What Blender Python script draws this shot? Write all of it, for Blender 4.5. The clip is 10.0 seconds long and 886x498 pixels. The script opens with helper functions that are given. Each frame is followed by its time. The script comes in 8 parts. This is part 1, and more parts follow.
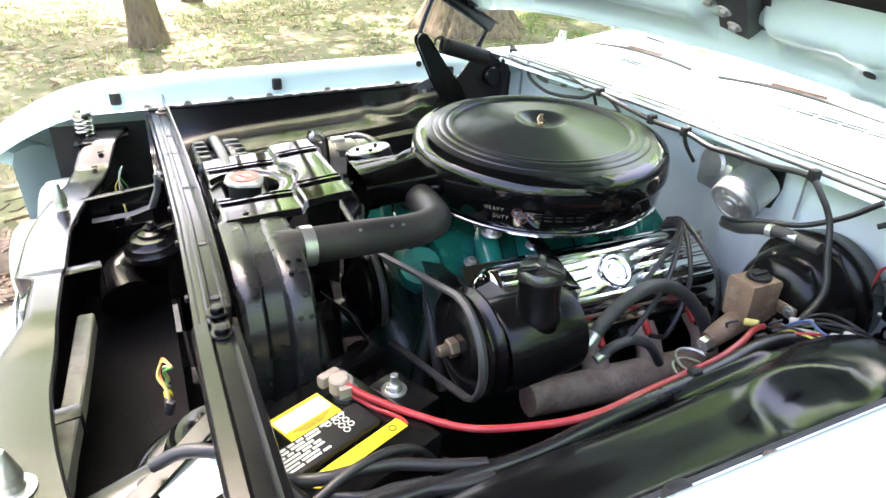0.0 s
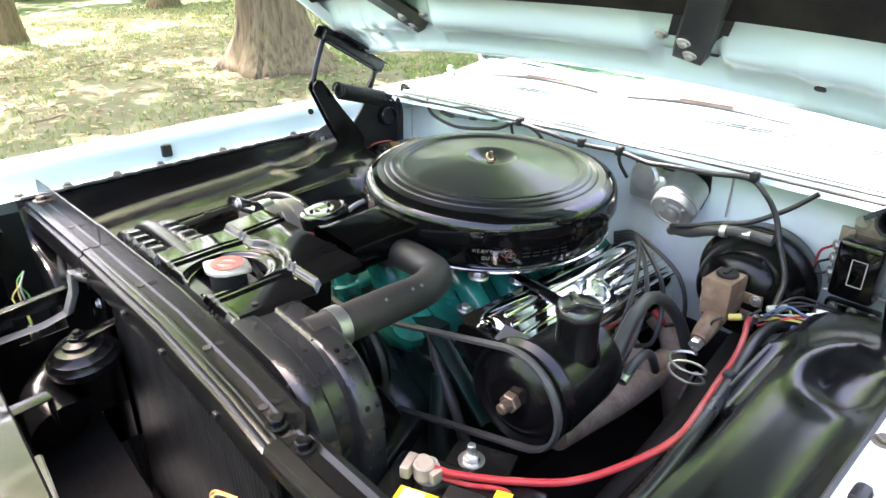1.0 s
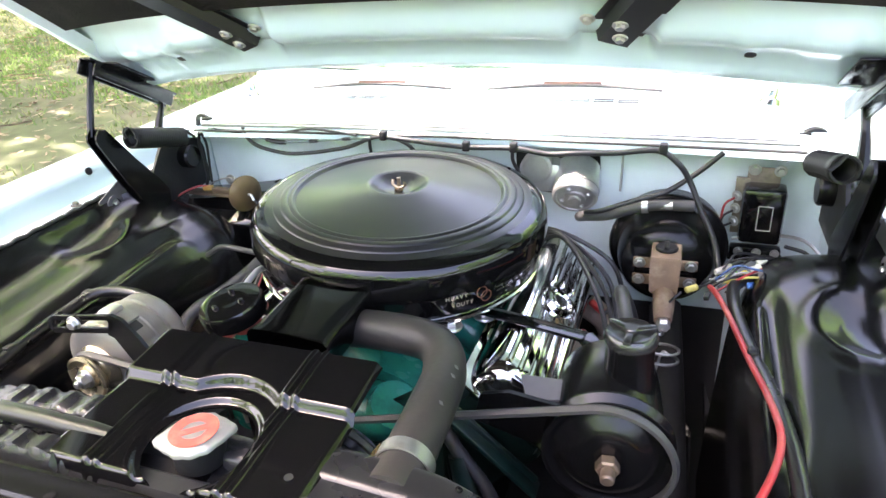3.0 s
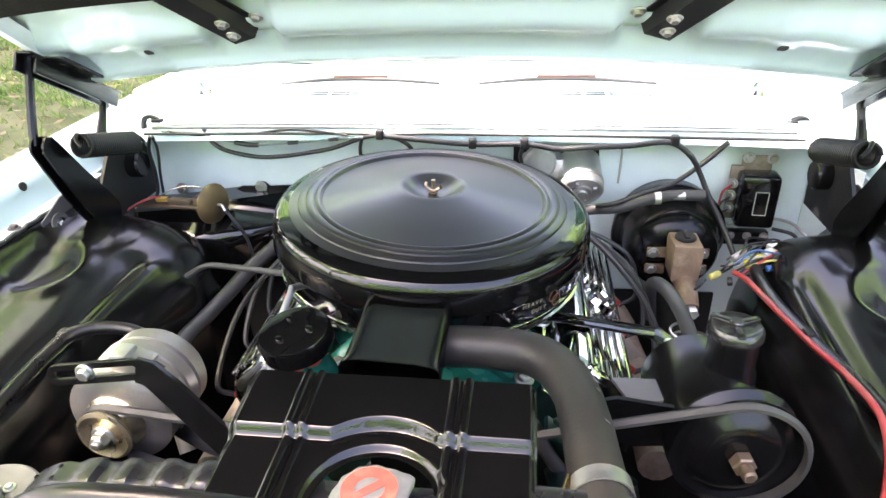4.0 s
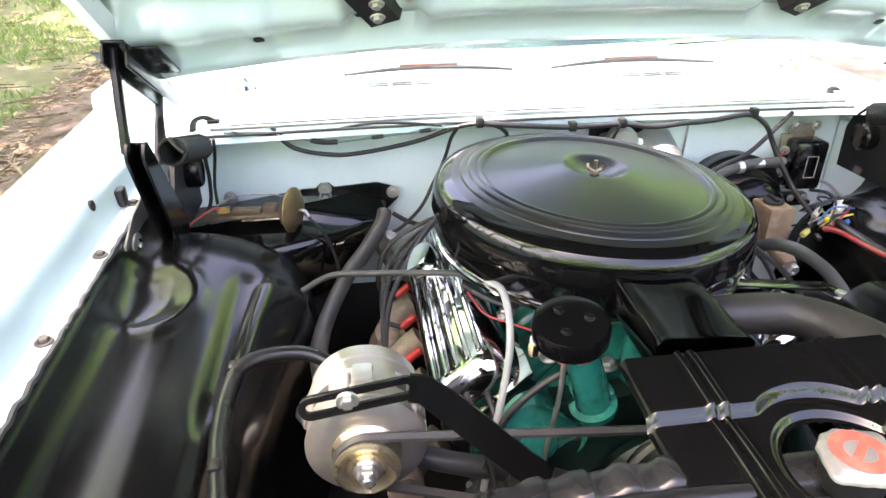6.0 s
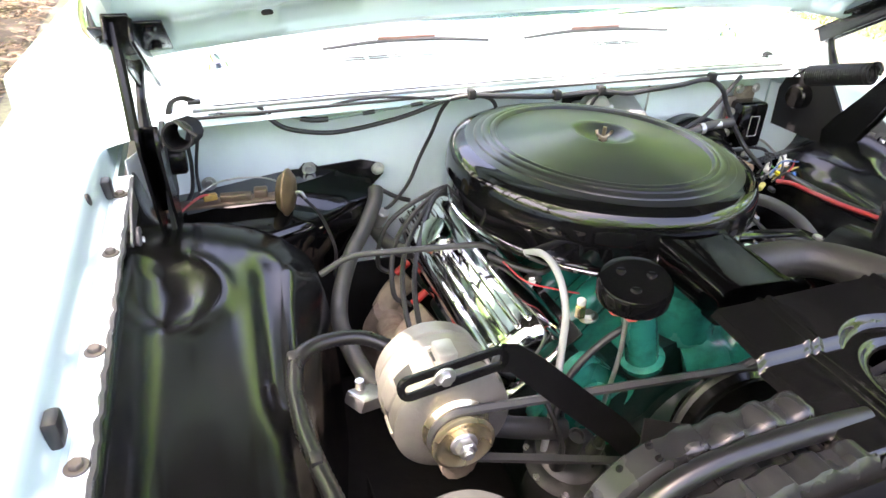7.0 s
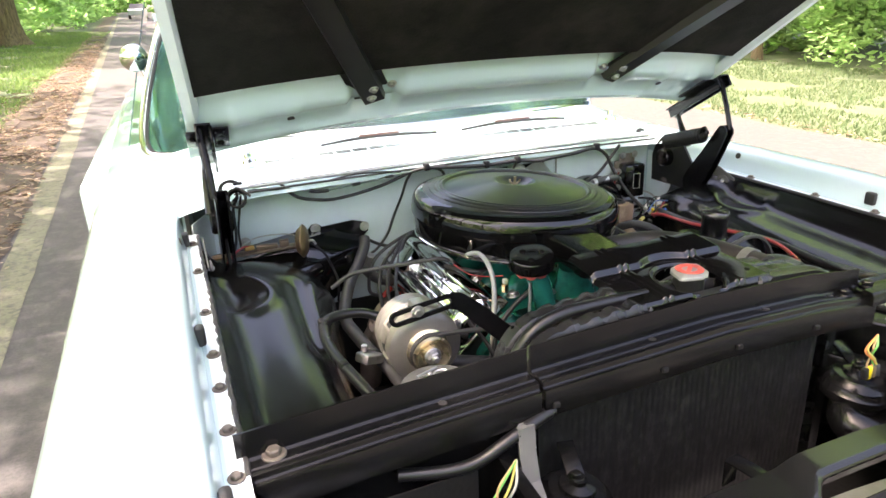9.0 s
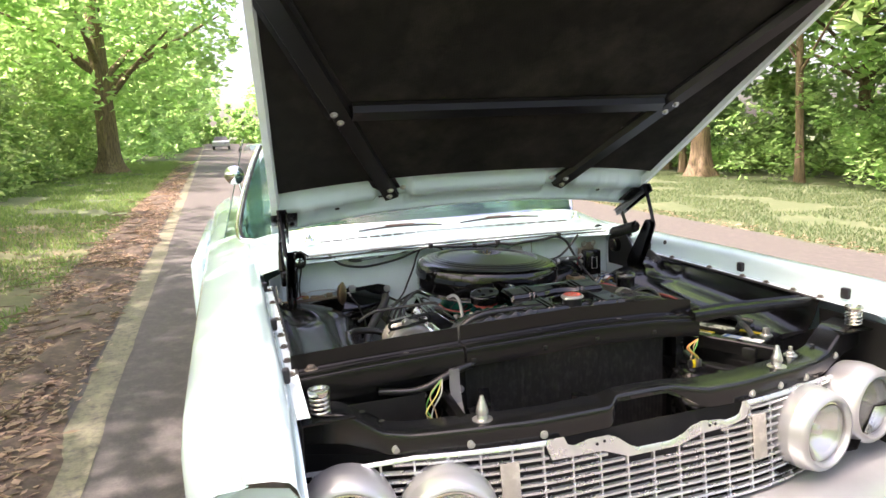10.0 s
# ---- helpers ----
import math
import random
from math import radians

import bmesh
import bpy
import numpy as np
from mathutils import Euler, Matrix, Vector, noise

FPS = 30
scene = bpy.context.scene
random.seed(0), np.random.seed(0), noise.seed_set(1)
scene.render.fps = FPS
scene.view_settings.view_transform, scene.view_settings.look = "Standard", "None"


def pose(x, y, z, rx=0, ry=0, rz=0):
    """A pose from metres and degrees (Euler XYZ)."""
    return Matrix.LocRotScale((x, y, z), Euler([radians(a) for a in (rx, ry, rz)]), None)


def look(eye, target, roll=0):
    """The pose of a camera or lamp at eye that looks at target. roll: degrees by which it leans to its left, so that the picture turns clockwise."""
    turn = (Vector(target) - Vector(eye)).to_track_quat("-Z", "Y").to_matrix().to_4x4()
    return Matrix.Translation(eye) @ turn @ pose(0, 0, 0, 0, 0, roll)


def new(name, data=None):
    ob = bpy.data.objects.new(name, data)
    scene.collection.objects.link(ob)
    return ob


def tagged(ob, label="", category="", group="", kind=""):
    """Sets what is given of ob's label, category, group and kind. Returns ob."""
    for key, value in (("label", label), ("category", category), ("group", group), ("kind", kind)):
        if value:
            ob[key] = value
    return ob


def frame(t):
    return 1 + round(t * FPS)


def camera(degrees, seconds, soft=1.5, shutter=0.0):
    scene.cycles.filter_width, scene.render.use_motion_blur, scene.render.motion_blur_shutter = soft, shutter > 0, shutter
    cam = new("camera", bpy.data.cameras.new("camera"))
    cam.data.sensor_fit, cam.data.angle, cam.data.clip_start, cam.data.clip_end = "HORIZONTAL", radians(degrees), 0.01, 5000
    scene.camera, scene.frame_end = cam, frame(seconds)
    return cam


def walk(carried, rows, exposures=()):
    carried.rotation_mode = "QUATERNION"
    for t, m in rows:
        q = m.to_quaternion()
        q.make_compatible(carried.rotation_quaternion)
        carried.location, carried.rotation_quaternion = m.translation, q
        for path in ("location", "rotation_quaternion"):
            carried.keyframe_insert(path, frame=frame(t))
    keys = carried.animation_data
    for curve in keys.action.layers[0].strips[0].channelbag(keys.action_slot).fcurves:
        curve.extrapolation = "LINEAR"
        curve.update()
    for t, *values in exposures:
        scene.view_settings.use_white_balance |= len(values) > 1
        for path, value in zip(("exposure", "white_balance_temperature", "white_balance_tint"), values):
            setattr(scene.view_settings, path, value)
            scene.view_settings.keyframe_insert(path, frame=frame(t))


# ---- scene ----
cam = camera(68.7, 10.0)
PATH = [
    (0, (0.957, -1.157, 1.358), (-0.655, -0.389, 0.457), 2.1),
    (0.5, (0.882, -1.242, 1.362), (-0.606, -0.235, 0.484), 0.8),
    (1, (0.782, -1.35, 1.381), (-0.566, -0.124, 0.557), -0.4),
    (1.5, (0.714, -1.467, 1.394), (-0.454, -0.052, 0.597), -1.9),
    (2, (0.616, -1.447, 1.395), (-0.371, 0.083, 0.569), -2.0),
    (2.5, (0.519, -1.377, 1.396), (-0.317, 0.227, 0.543), -3.5),
    (2.7, (0.475, -1.371, 1.396), (-0.3, 0.254, 0.525), -3.8),
    (3.8, (0.174, -1.411, 1.403), (-0.131, 0.345, 0.495), -3.5),
    (4, (0.123, -1.383, 1.401), (-0.121, 0.375, 0.478), -1.9),
    (4.5, (-0.013, -1.331, 1.4), (-0.144, 0.422, 0.446), -0.8),
    (5, (-0.156, -1.357, 1.407), (-0.191, 0.406, 0.463), -1.5),
    (5.5, (-0.266, -1.38, 1.404), (-0.159, 0.389, 0.477), -1.2),
    (5.7, (-0.301, -1.375, 1.39), (-0.13, 0.394, 0.472), -0.9),
    (6.8, (-0.508, -1.304, 1.368), (-0.016, 0.362, 0.377), 1.3),
    (7, (-0.554, -1.308, 1.374), (0.041, 0.322, 0.381), 1.4),
    (7.5, (-0.628, -1.311, 1.382), (0.196, 0.215, 0.385), 1.8),
    (8, (-0.677, -1.331, 1.399), (0.271, 0.145, 0.438), 2.2),
    (8.5, (-0.683, -1.481, 1.399), (0.172, 0.105, 0.532), -0.1),
    (9, (-0.706, -1.772, 1.403), (0.004, -0.028, 0.728), -2.5),
    (9.2, (-0.72, -1.949, 1.402), (-0.086, -0.145, 0.816), -3.7),
    (9.5, (-0.774, -2.163, 1.4), (-0.154, -0.324, 0.917), -3.5),
    (10, (-0.778, -2.478, 1.393), (-0.186, -0.592, 1.086), -2.8),
]
walk(cam, [(t, look(eye, target, roll)) for t, eye, target, roll in PATH],
     [(0.0, 3.42, 6650, 22), (2.0, 3.54, 6700, 25), (4.5, 3.55, 7100, 26), (5.5, 3.50, 7100, 27), (7.5, 3.62, 7100, 26), (8.2, 3.56, 7100, 26), (9.0, 2.75, 7250, 24), (10.0, 2.20, 7250, 26)])

# ---- light ----
SUN_DIR = Vector((-0.62, -0.08, 1.15)).normalized()
world = bpy.data.worlds.new("sky")
scene.world = world
world.use_nodes = True
wn = world.node_tree.nodes
sky = wn.new("ShaderNodeTexSky")
sky.sky_type = "NISHITA"
sky.sun_disc = False
sky.sun_elevation = math.asin(SUN_DIR.z)
sky.sun_rotation = math.atan2(SUN_DIR.x, SUN_DIR.y)
sky.air_density, sky.dust_density, sky.ozone_density = 1.0, 6.0, 0.6
world.node_tree.links.new(sky.outputs[0], wn["Background"].inputs[0])
wn["Background"].inputs[1].default_value = 0.15
sun_data = bpy.data.lights.new("sun", "SUN")
sun_data.energy, sun_data.angle, sun_data.color = 3.8, radians(0.6), (1.0, 0.97, 0.91)
sun = new("sun", sun_data)
sun.matrix_world = look(SUN_DIR * 40, (0, 0, 0))


# ---- materials ----
def material(name, color, rough=0.5, metal=0.0, vary=0.12, scale=30.0, bump=0.0, bump_scale=200.0, coat=0.0, stain=None,
             stain_scale=8.0, stain_amount=0.5, rough_vary=0.1, spec=0.5, random_tone=0.0, stretch=(1, 1, 1)):
    m = bpy.data.materials.new(name)
    m.use_nodes = True
    nt = m.node_tree
    n, link = nt.nodes, nt.links.new
    b = n["Principled BSDF"]
    b.inputs["Metallic"].default_value = metal
    b.inputs["Coat Weight"].default_value = coat
    b.inputs["Coat Roughness"].default_value = 0.06
    b.inputs["Specular IOR Level"].default_value = spec
    co = n.new("ShaderNodeTexCoord")
    mp = n.new("ShaderNodeMapping")
    mp.inputs["Scale"].default_value = stretch
    link(co.outputs["Object"], mp.inputs["Vector"])
    no = n.new("ShaderNodeTexNoise")
    no.inputs["Scale"].default_value, no.inputs["Detail"].default_value = scale, 6
    link(mp.outputs[0], no.inputs["Vector"])
    ramp = n.new("ShaderNodeMix")
    ramp.data_type = "RGBA"
    dark = [c * (1 - vary) for c in color]
    light = [min(1, c * (1 + vary)) for c in color]
    ramp.inputs["A"].default_value, ramp.inputs["B"].default_value = (*dark, 1), (*light, 1)
    link(no.outputs["Fac"], ramp.inputs["Factor"])
    out = ramp.outputs["Result"]
    if stain:
        s = n.new("ShaderNodeTexNoise")
        s.inputs["Scale"].default_value, s.inputs["Detail"].default_value, s.inputs["Roughness"].default_value = stain_scale, 8, 0.65
        link(mp.outputs[0], s.inputs["Vector"])
        mr = n.new("ShaderNodeMapRange")
        mr.inputs["From Min"].default_value, mr.inputs["From Max"].default_value = 0.48, 0.68
        mr.inputs["To Max"].default_value = stain_amount
        link(s.outputs["Fac"], mr.inputs["Value"])
        mx = n.new("ShaderNodeMix")
        mx.data_type = "RGBA"
        link(mr.outputs[0], mx.inputs["Factor"])
        link(out, mx.inputs["A"])
        mx.inputs["B"].default_value = (*stain, 1)
        out = mx.outputs["Result"]
    if random_tone:
        oi = n.new("ShaderNodeObjectInfo")
        hs = n.new("ShaderNodeHueSaturation")
        mr2 = n.new("ShaderNodeMapRange")
        mr2.inputs["To Min"].default_value, mr2.inputs["To Max"].default_value = 1 - random_tone, 1 + random_tone
        link(oi.outputs["Random"], mr2.inputs["Value"])
        link(mr2.outputs[0], hs.inputs["Value"])
        link(out, hs.inputs["Color"])
        out = hs.outputs[0]
    link(out, b.inputs["Base Color"])
    rn = n.new("ShaderNodeTexNoise")
    rn.inputs["Scale"].default_value, rn.inputs["Detail"].default_value = scale * 0.4, 4
    link(mp.outputs[0], rn.inputs["Vector"])
    rr = n.new("ShaderNodeMapRange")
    rr.inputs["To Min"].default_value, rr.inputs["To Max"].default_value = max(0.02, rough - rough_vary), min(1, rough + rough_vary)
    link(rn.outputs["Fac"], rr.inputs["Value"])
    link(rr.outputs[0], b.inputs["Roughness"])
    if bump:
        bn = n.new("ShaderNodeTexNoise")
        bn.inputs["Scale"].default_value, bn.inputs["Detail"].default_value = bump_scale, 5
        link(mp.outputs[0], bn.inputs["Vector"])
        bp = n.new("ShaderNodeBump")
        bp.inputs["Strength"].default_value, bp.inputs["Distance"].default_value = bump, 0.002
        link(bn.outputs["Fac"], bp.inputs["Height"])
        link(bp.outputs[0], b.inputs["Normal"])
    return m


PAINT = material("pale_blue_paint", (0.60, 0.76, 0.80), 0.22, 0, 0.03, 6, 0.02, 300, coat=0.6, rough_vary=0.05)
# Same paint as the body; missing bounce light is put into its colour.
LIGHTENED_PAINT = material("lightened_pale_blue_paint", (0.75, 0.85, 0.875), 0.42, 0, 0.06, 14, 0.05, 120, stain=(0.56, 0.63, 0.65), stain_scale=5, stain_amount=0.35)
GLOSS = material("gloss_black_enamel", (0.004, 0.004, 0.004), 0.06, 0, 0.2, 20, 0.012, 60, coat=0.15, rough_vary=0.04)
LIDBLACK = material("semi_gloss_black_enamel", (0.006, 0.006, 0.006), 0.32, 0, 0.2, 20, 0.0, 90, rough_vary=0.02, spec=0.75)
_n = LIDBLACK.node_tree.nodes
_n["Principled BSDF"].inputs["Anisotropic"].default_value = 0.9
_n["Principled BSDF"].inputs["Anisotropic Rotation"].default_value = 0.25
ring_tangent = _n.new("ShaderNodeTangent")
ring_tangent.direction_type, ring_tangent.axis = "RADIAL", "Z"
LIDBLACK.node_tree.links.new(ring_tangent.outputs[0], _n["Principled BSDF"].inputs["Tangent"])
SATIN = material("satin_black_paint", (0.005, 0.005, 0.005), 0.22, 0, 0.3, 18, 0.06, 90, stain=(0.011, 0.011, 0.0105), stain_scale=9, stain_amount=0.3, rough_vary=0.08, spec=0.30)
WELL = material("black_undercoat_gloss", (0.004, 0.004, 0.0041), 0.20, 0, 0.3, 10, 0.02, 60, stain=(0.009, 0.009, 0.009), stain_scale=6, stain_amount=0.3, coat=0.0, rough_vary=0.05, spec=0.4)
DULL = material("dull_black_metal", (0.011, 0.011, 0.0112), 0.5, 0, 0.35, 30, 0.2, 160, stain=(0.02, 0.019, 0.018), stain_scale=12, stain_amount=0.4, spec=0.35)
ROUGH_BLACK = material("rough_black_panel", (0.009, 0.009, 0.009), 0.36, 0, 0.4, 25, 0.35, 60, stain=(0.15, 0.145, 0.138), stain_scale=75, stain_amount=0.16, stretch=(1, 1, 0.6), spec=0.45)
RUBBER = material("black_rubber", (0.040, 0.040, 0.040), 0.45, 0, 0.25, 40, 0.1, 250, stain=(0.075, 0.07, 0.06), stain_scale=14, stain_amount=0.4)
CABLE = material("black_cable", (0.018, 0.018, 0.019), 0.42, 0, 0.2, 60)
LINER = material("grey_black_felt", (0.016, 0.0157, 0.0145), 0.95, 0, 0.4, 22, 0.8, 240, stain=(0.046, 0.043, 0.037), stain_scale=4, stain_amount=0.65, spec=0.1)
TEAL = material("engine_green_enamel", (0.008, 0.185, 0.145), 0.26, 0, 0.15, 25, 0.25, 110, stain=(0.008, 0.040, 0.032), stain_scale=16, stain_amount=0.75, coat=0.3)
CHROME = material("chrome", (0.80, 0.80, 0.79), 0.10, 1.0, 0.04, 20, rough_vary=0.03)
ALU = material("cast_aluminium", (0.62, 0.61, 0.58), 0.42, 0.85, 0.12, 40, 0.25, 260, stain=(0.30, 0.28, 0.24), stain_scale=14, stain_amount=0.45)
ZINC = material("zinc_steel", (0.60, 0.60, 0.58), 0.34, 0.9, 0.2, 60, 0.1, 200, stain=(0.25, 0.2, 0.15), stain_scale=40, stain_amount=0.4)
BRASS = material("yellow_zinc", (0.72, 0.58, 0.30), 0.25, 1.0, 0.15, 60, stain=(0.4, 0.3, 0.16), stain_scale=30, stain_amount=0.4)
RUST = material("rusty_cast_iron", (0.33, 0.265, 0.21), 0.7, 0.1, 0.35, 35, 0.8, 140, stain=(0.15, 0.085, 0.06), stain_scale=16, stain_amount=0.8)
MASTER = material("weathered_bronze_iron", (0.22, 0.14, 0.09), 0.6, 0.15, 0.35, 40, 0.5, 180, stain=(0.42, 0.33, 0.23), stain_scale=26, stain_amount=0.6)
RED_WIRE = material("faded_red_cable", (0.36, 0.026, 0.03), 0.38, 0, 0.25, 30, stain=(0.40, 0.17, 0.16), stain_scale=12, stain_amount=0.5)
RED = material("red_plastic", (0.42, 0.025, 0.02), 0.4, 0, 0.1, 50)
RED_SEAL = material("red_sealant", (0.62, 0.10, 0.08), 0.5, 0, 0.1, 80, 0.4, 200)
YELLOW_WIRE = material("yellow_wire", (0.52, 0.44, 0.12), 0.5)
GREEN_WIRE = material("green_wire", (0.10, 0.36, 0.08), 0.45)
BLUE_WIRE = material("blue_wire", (0.05, 0.10, 0.24), 0.5)
WHITE_WIRE = material("grey_wire", (0.48, 0.47, 0.44), 0.5)
ORANGE_WIRE = material("orange_wire", (0.62, 0.20, 0.06), 0.5)
GREY_TUBE = material("grey_vinyl_tube", (0.36, 0.37, 0.36), 0.4)
YELLOW = material("yellow_label", (0.80, 0.62, 0.02), 0.4, 0, 0.03, 60)
WHITE = material("white_label", (0.78, 0.77, 0.72), 0.45, 0, 0.04, 60)
BLUE = material("blue_label", (0.06, 0.17, 0.52), 0.4)
GREY_BRACE = material("grey_primer_steel", (0.13, 0.13, 0.13), 0.5, 0.1, 0.2, 30, 0.1, 150)
PALE_RAIL = material("worn_pale_paint", (0.42, 0.40, 0.35), 0.6, 0.1, 0.25, 30, 0.3, 150, stain=(0.24, 0.19, 0.14), stain_scale=18, stain_amount=0.7)
BRACE_BLACK = material("semi_matt_black_enamel", (0.008, 0.008, 0.008), 0.36, 0, 0.2, 20, 0.04, 90)
INK = material("dark_print", (0.02, 0.02, 0.02), 0.5)
CREAM_INK = material("cream_print", (0.27, 0.235, 0.18), 0.5)
DULL_RED_INK = material("dull_red_print", (0.17, 0.06, 0.035), 0.5)
FAINT_INK = material("faint_grey_print", (0.016, 0.015, 0.014), 0.4)
RED_INK = material("red_print", (0.55, 0.085, 0.06), 0.5, 0, 0.2, 90, stain=(0.50, 0.22, 0.17), stain_scale=50, stain_amount=0.6)
SILVER = material("silver_paint", (0.50, 0.51, 0.515), 0.34, 0.55, 0.05, 30, 0.04, 300)
GRILLE = material("bright_anodised_grille", (0.76, 0.77, 0.77), 0.28, 0.75, 0.06, 40)
BRONZE_DISC = material("aged_brown_steel", (0.20, 0.135, 0.07), 0.40, 0.6, 0.2, 50, 0.15, 160, stain=(0.12, 0.10, 0.07), stain_scale=20, stain_amount=0.5)
COPPER = material("dirty_copper", (0.17, 0.125, 0.09), 0.5, 0.6, 0.3, 60, 0.3, 120)
CONDUIT = material("glossy_black_conduit", (0.010, 0.010, 0.0105), 0.30, 0, 0.2, 60, spec=0.5)
SPRING_STEEL = material("bright_spring_steel", (0.62, 0.61, 0.55), 0.22, 1.0, 0.15, 40)


def glass(name, color, rough=0.02, mix=0.75):
    m = bpy.data.materials.new(name)
    m.use_nodes = True
    n, link = m.node_tree.nodes, m.node_tree.links.new
    b = n["Principled BSDF"]
    b.inputs["Base Color"].default_value = (*color, 1)
    b.inputs["Roughness"].default_value = rough
    b.inputs["Transmission Weight"].default_value = mix
    b.inputs["IOR"].default_value = 1.45
    return m


GLASS = glass("tinted_windscreen_glass", (0.16, 0.32, 0.28), 0.02, 0.85)
LENS = glass("headlamp_glass", (0.95, 0.95, 0.92), 0.06, 0.9)


# ---- builders ----
ORIGIN = {}


def thing(name, label, category, origin=(0, 0, 0), group="", kind=""):
    """A top-level thing: an empty at its base."""
    e = new(name)
    e.empty_display_size = 0.05
    e.location = origin
    ORIGIN[e.name] = Vector(origin)
    return tagged(e, label, category, group, kind)


def finish(bm, mat, name, smooth=38):
    me = bpy.data.meshes.new(name)
    bmesh.ops.recalc_face_normals(bm, faces=bm.faces)
    bm.to_mesh(me)
    bm.free()
    me.materials.append(mat)
    me.polygons.foreach_set("use_smooth", [True] * len(me.polygons))
    me.set_sharp_from_angle(angle=radians(smooth))
    return me


def part(name, bm, mat, parent, label="", smooth=38):
    """Links a bmesh, modelled in world coordinates, as one mesh under its thing or part."""
    o = ORIGIN[parent.name]
    bmesh.ops.translate(bm, verts=bm.verts, vec=-o)
    ob = new(name, finish(bm, mat, name, smooth))
    ob.parent = parent
    ORIGIN[ob.name] = o
    return tagged(ob, label)


def whole(name, bm, mat, label, category, origin=(0, 0, 0), group="", kind="", smooth=38):
    """A thing that is one single mesh."""
    bmesh.ops.translate(bm, verts=bm.verts, vec=-Vector(origin))
    ob = new(name, finish(bm, mat, name, smooth))
    ob.location = origin
    ORIGIN[ob.name] = Vector(origin)
    return tagged(ob, label, category, group, kind)


def subthing(name, label, parent):
    """A part that has pieces of its own: an empty under its thing."""
    e = new(name)
    e.empty_display_size = 0.03
    e.parent = parent
    ORIGIN[e.name] = ORIGIN[parent.name]
    return tagged(e, label)


def frame_on(axis, at=(0, 0, 0), twist=0):
    """A matrix whose z points along axis."""
    q = Vector(axis).to_track_quat("Z", "Y").to_matrix().to_4x4()
    return Matrix.Translation(at) @ q @ pose(0, 0, 0, 0, 0, twist)


def box(bm, c, s, bevel=0.0, m=None, seg=2):
    r = bmesh.ops.create_cube(bm, size=1.0)
    vs = r["verts"]
    bmesh.ops.scale(bm, verts=vs, vec=s)
    if bevel:
        es = list({e for v in vs for e in v.link_edges})
        b = bmesh.ops.bevel(bm, geom=es, offset=bevel, segments=seg, affect="EDGES", profile=0.5)
        vs = list({v for f in b["faces"] for v in f.verts} | {v for v in vs if v.is_valid})
    t = Matrix.Translation(c) if m is None else m @ Matrix.Translation(c)
    bmesh.ops.transform(bm, verts=vs, matrix=t)
    return bm


def lathe(bm, prof, m=None, seg=32, a0=0.0, a1=360.0, squash=1.0):
    """Turns a profile of (radius, height) about z."""
    m = m or Matrix()
    full = abs(a1 - a0) >= 359.9
    cols = seg if full else seg + 1
    rings = []
    for r, z in prof:
        if r < 1e-6 and full:
            rings.append([bm.verts.new(m @ Vector((0, 0, z)))])
        else:
            rings.append([bm.verts.new(m @ Vector((r * math.cos(a), r * squash * math.sin(a), z)))
                          for a in (radians(a0 + (a1 - a0) * k / seg) for k in range(cols))])
    for p, q in zip(rings, rings[1:]):
        for k in range(seg):
            k2 = (k + 1) % cols
            vs = ([p[0]] if len(p) == 1 else [p[k], p[k2]]) + ([q[0]] if len(q) == 1 else [q[k2], q[k]])
            if len(vs) > 2:
                bm.faces.new(vs)
    return bm


def cyl(bm, r, h, m=None, seg=24, bevel=0.0, r2=None):
    """A capped cylinder with rounded rims from z = 0 to h."""
    r2 = r if r2 is None else r2
    b = bevel
    prof = [(0, 0), (r - b, 0), (r, b), (r2, h - b), (r2 - b, h), (0, h)] if b else [(0, 0), (r, 0), (r2, h), (0, h)]
    return lathe(bm, prof, m, seg)


def spline(pts, step=6):
    """A smooth line through the points."""
    p = [Vector(q) for q in pts]
    if len(p) < 3:
        return p
    p = [p[0] * 2 - p[1]] + p + [p[-1] * 2 - p[-2]]
    out = []
    for i in range(1, len(p) - 2):
        a, b, c, d = p[i - 1:i + 3]
        for k in range(step):
            t = k / step
            out.append(0.5 * (2 * b + (c - a) * t + (2 * a - 5 * b + 4 * c - d) * t * t + (3 * b - a - 3 * c + d) * t ** 3))
    return out + [p[-2]]


def tube(bm, pts, r, seg=10, step=6, cap=True, smooth=True, ribs=0.0):
    """A round hose, rod or wire along the points; r is a radius or a list of radii along it."""
    line = spline(pts, step) if smooth else [Vector(q) for q in pts]
    n = len(line)
    rs = [r] * n if not isinstance(r, (list, tuple)) else [float(np.interp(i / (n - 1), np.linspace(0, 1, len(r)), r)) for i in range(n)]
    up = Vector((0.13, 0.27, 0.95))
    rings = []
    for i, p in enumerate(line):
        d = (line[min(i + 1, n - 1)] - line[max(i - 1, 0)]).normalized()
        side = d.cross(up)
        if side.length < 1e-4:
            side = d.cross(Vector((1, 0, 0)))
        side.normalize()
        up = side.cross(d).normalized()
        rr = rs[i] * (1 + (ribs if i % 2 else 0))
        rings.append([bm.verts.new(p + rr * (math.cos(a) * side + math.sin(a) * up)) for a in (2 * math.pi * k / seg for k in range(seg))])
    for p, q in zip(rings, rings[1:]):
        for k in range(seg):
            bm.faces.new((p[k], p[(k + 1) % seg], q[(k + 1) % seg], q[k]))
    if cap:
        bm.faces.new(rings[0])
        bm.faces.new(rings[-1])
    return bm


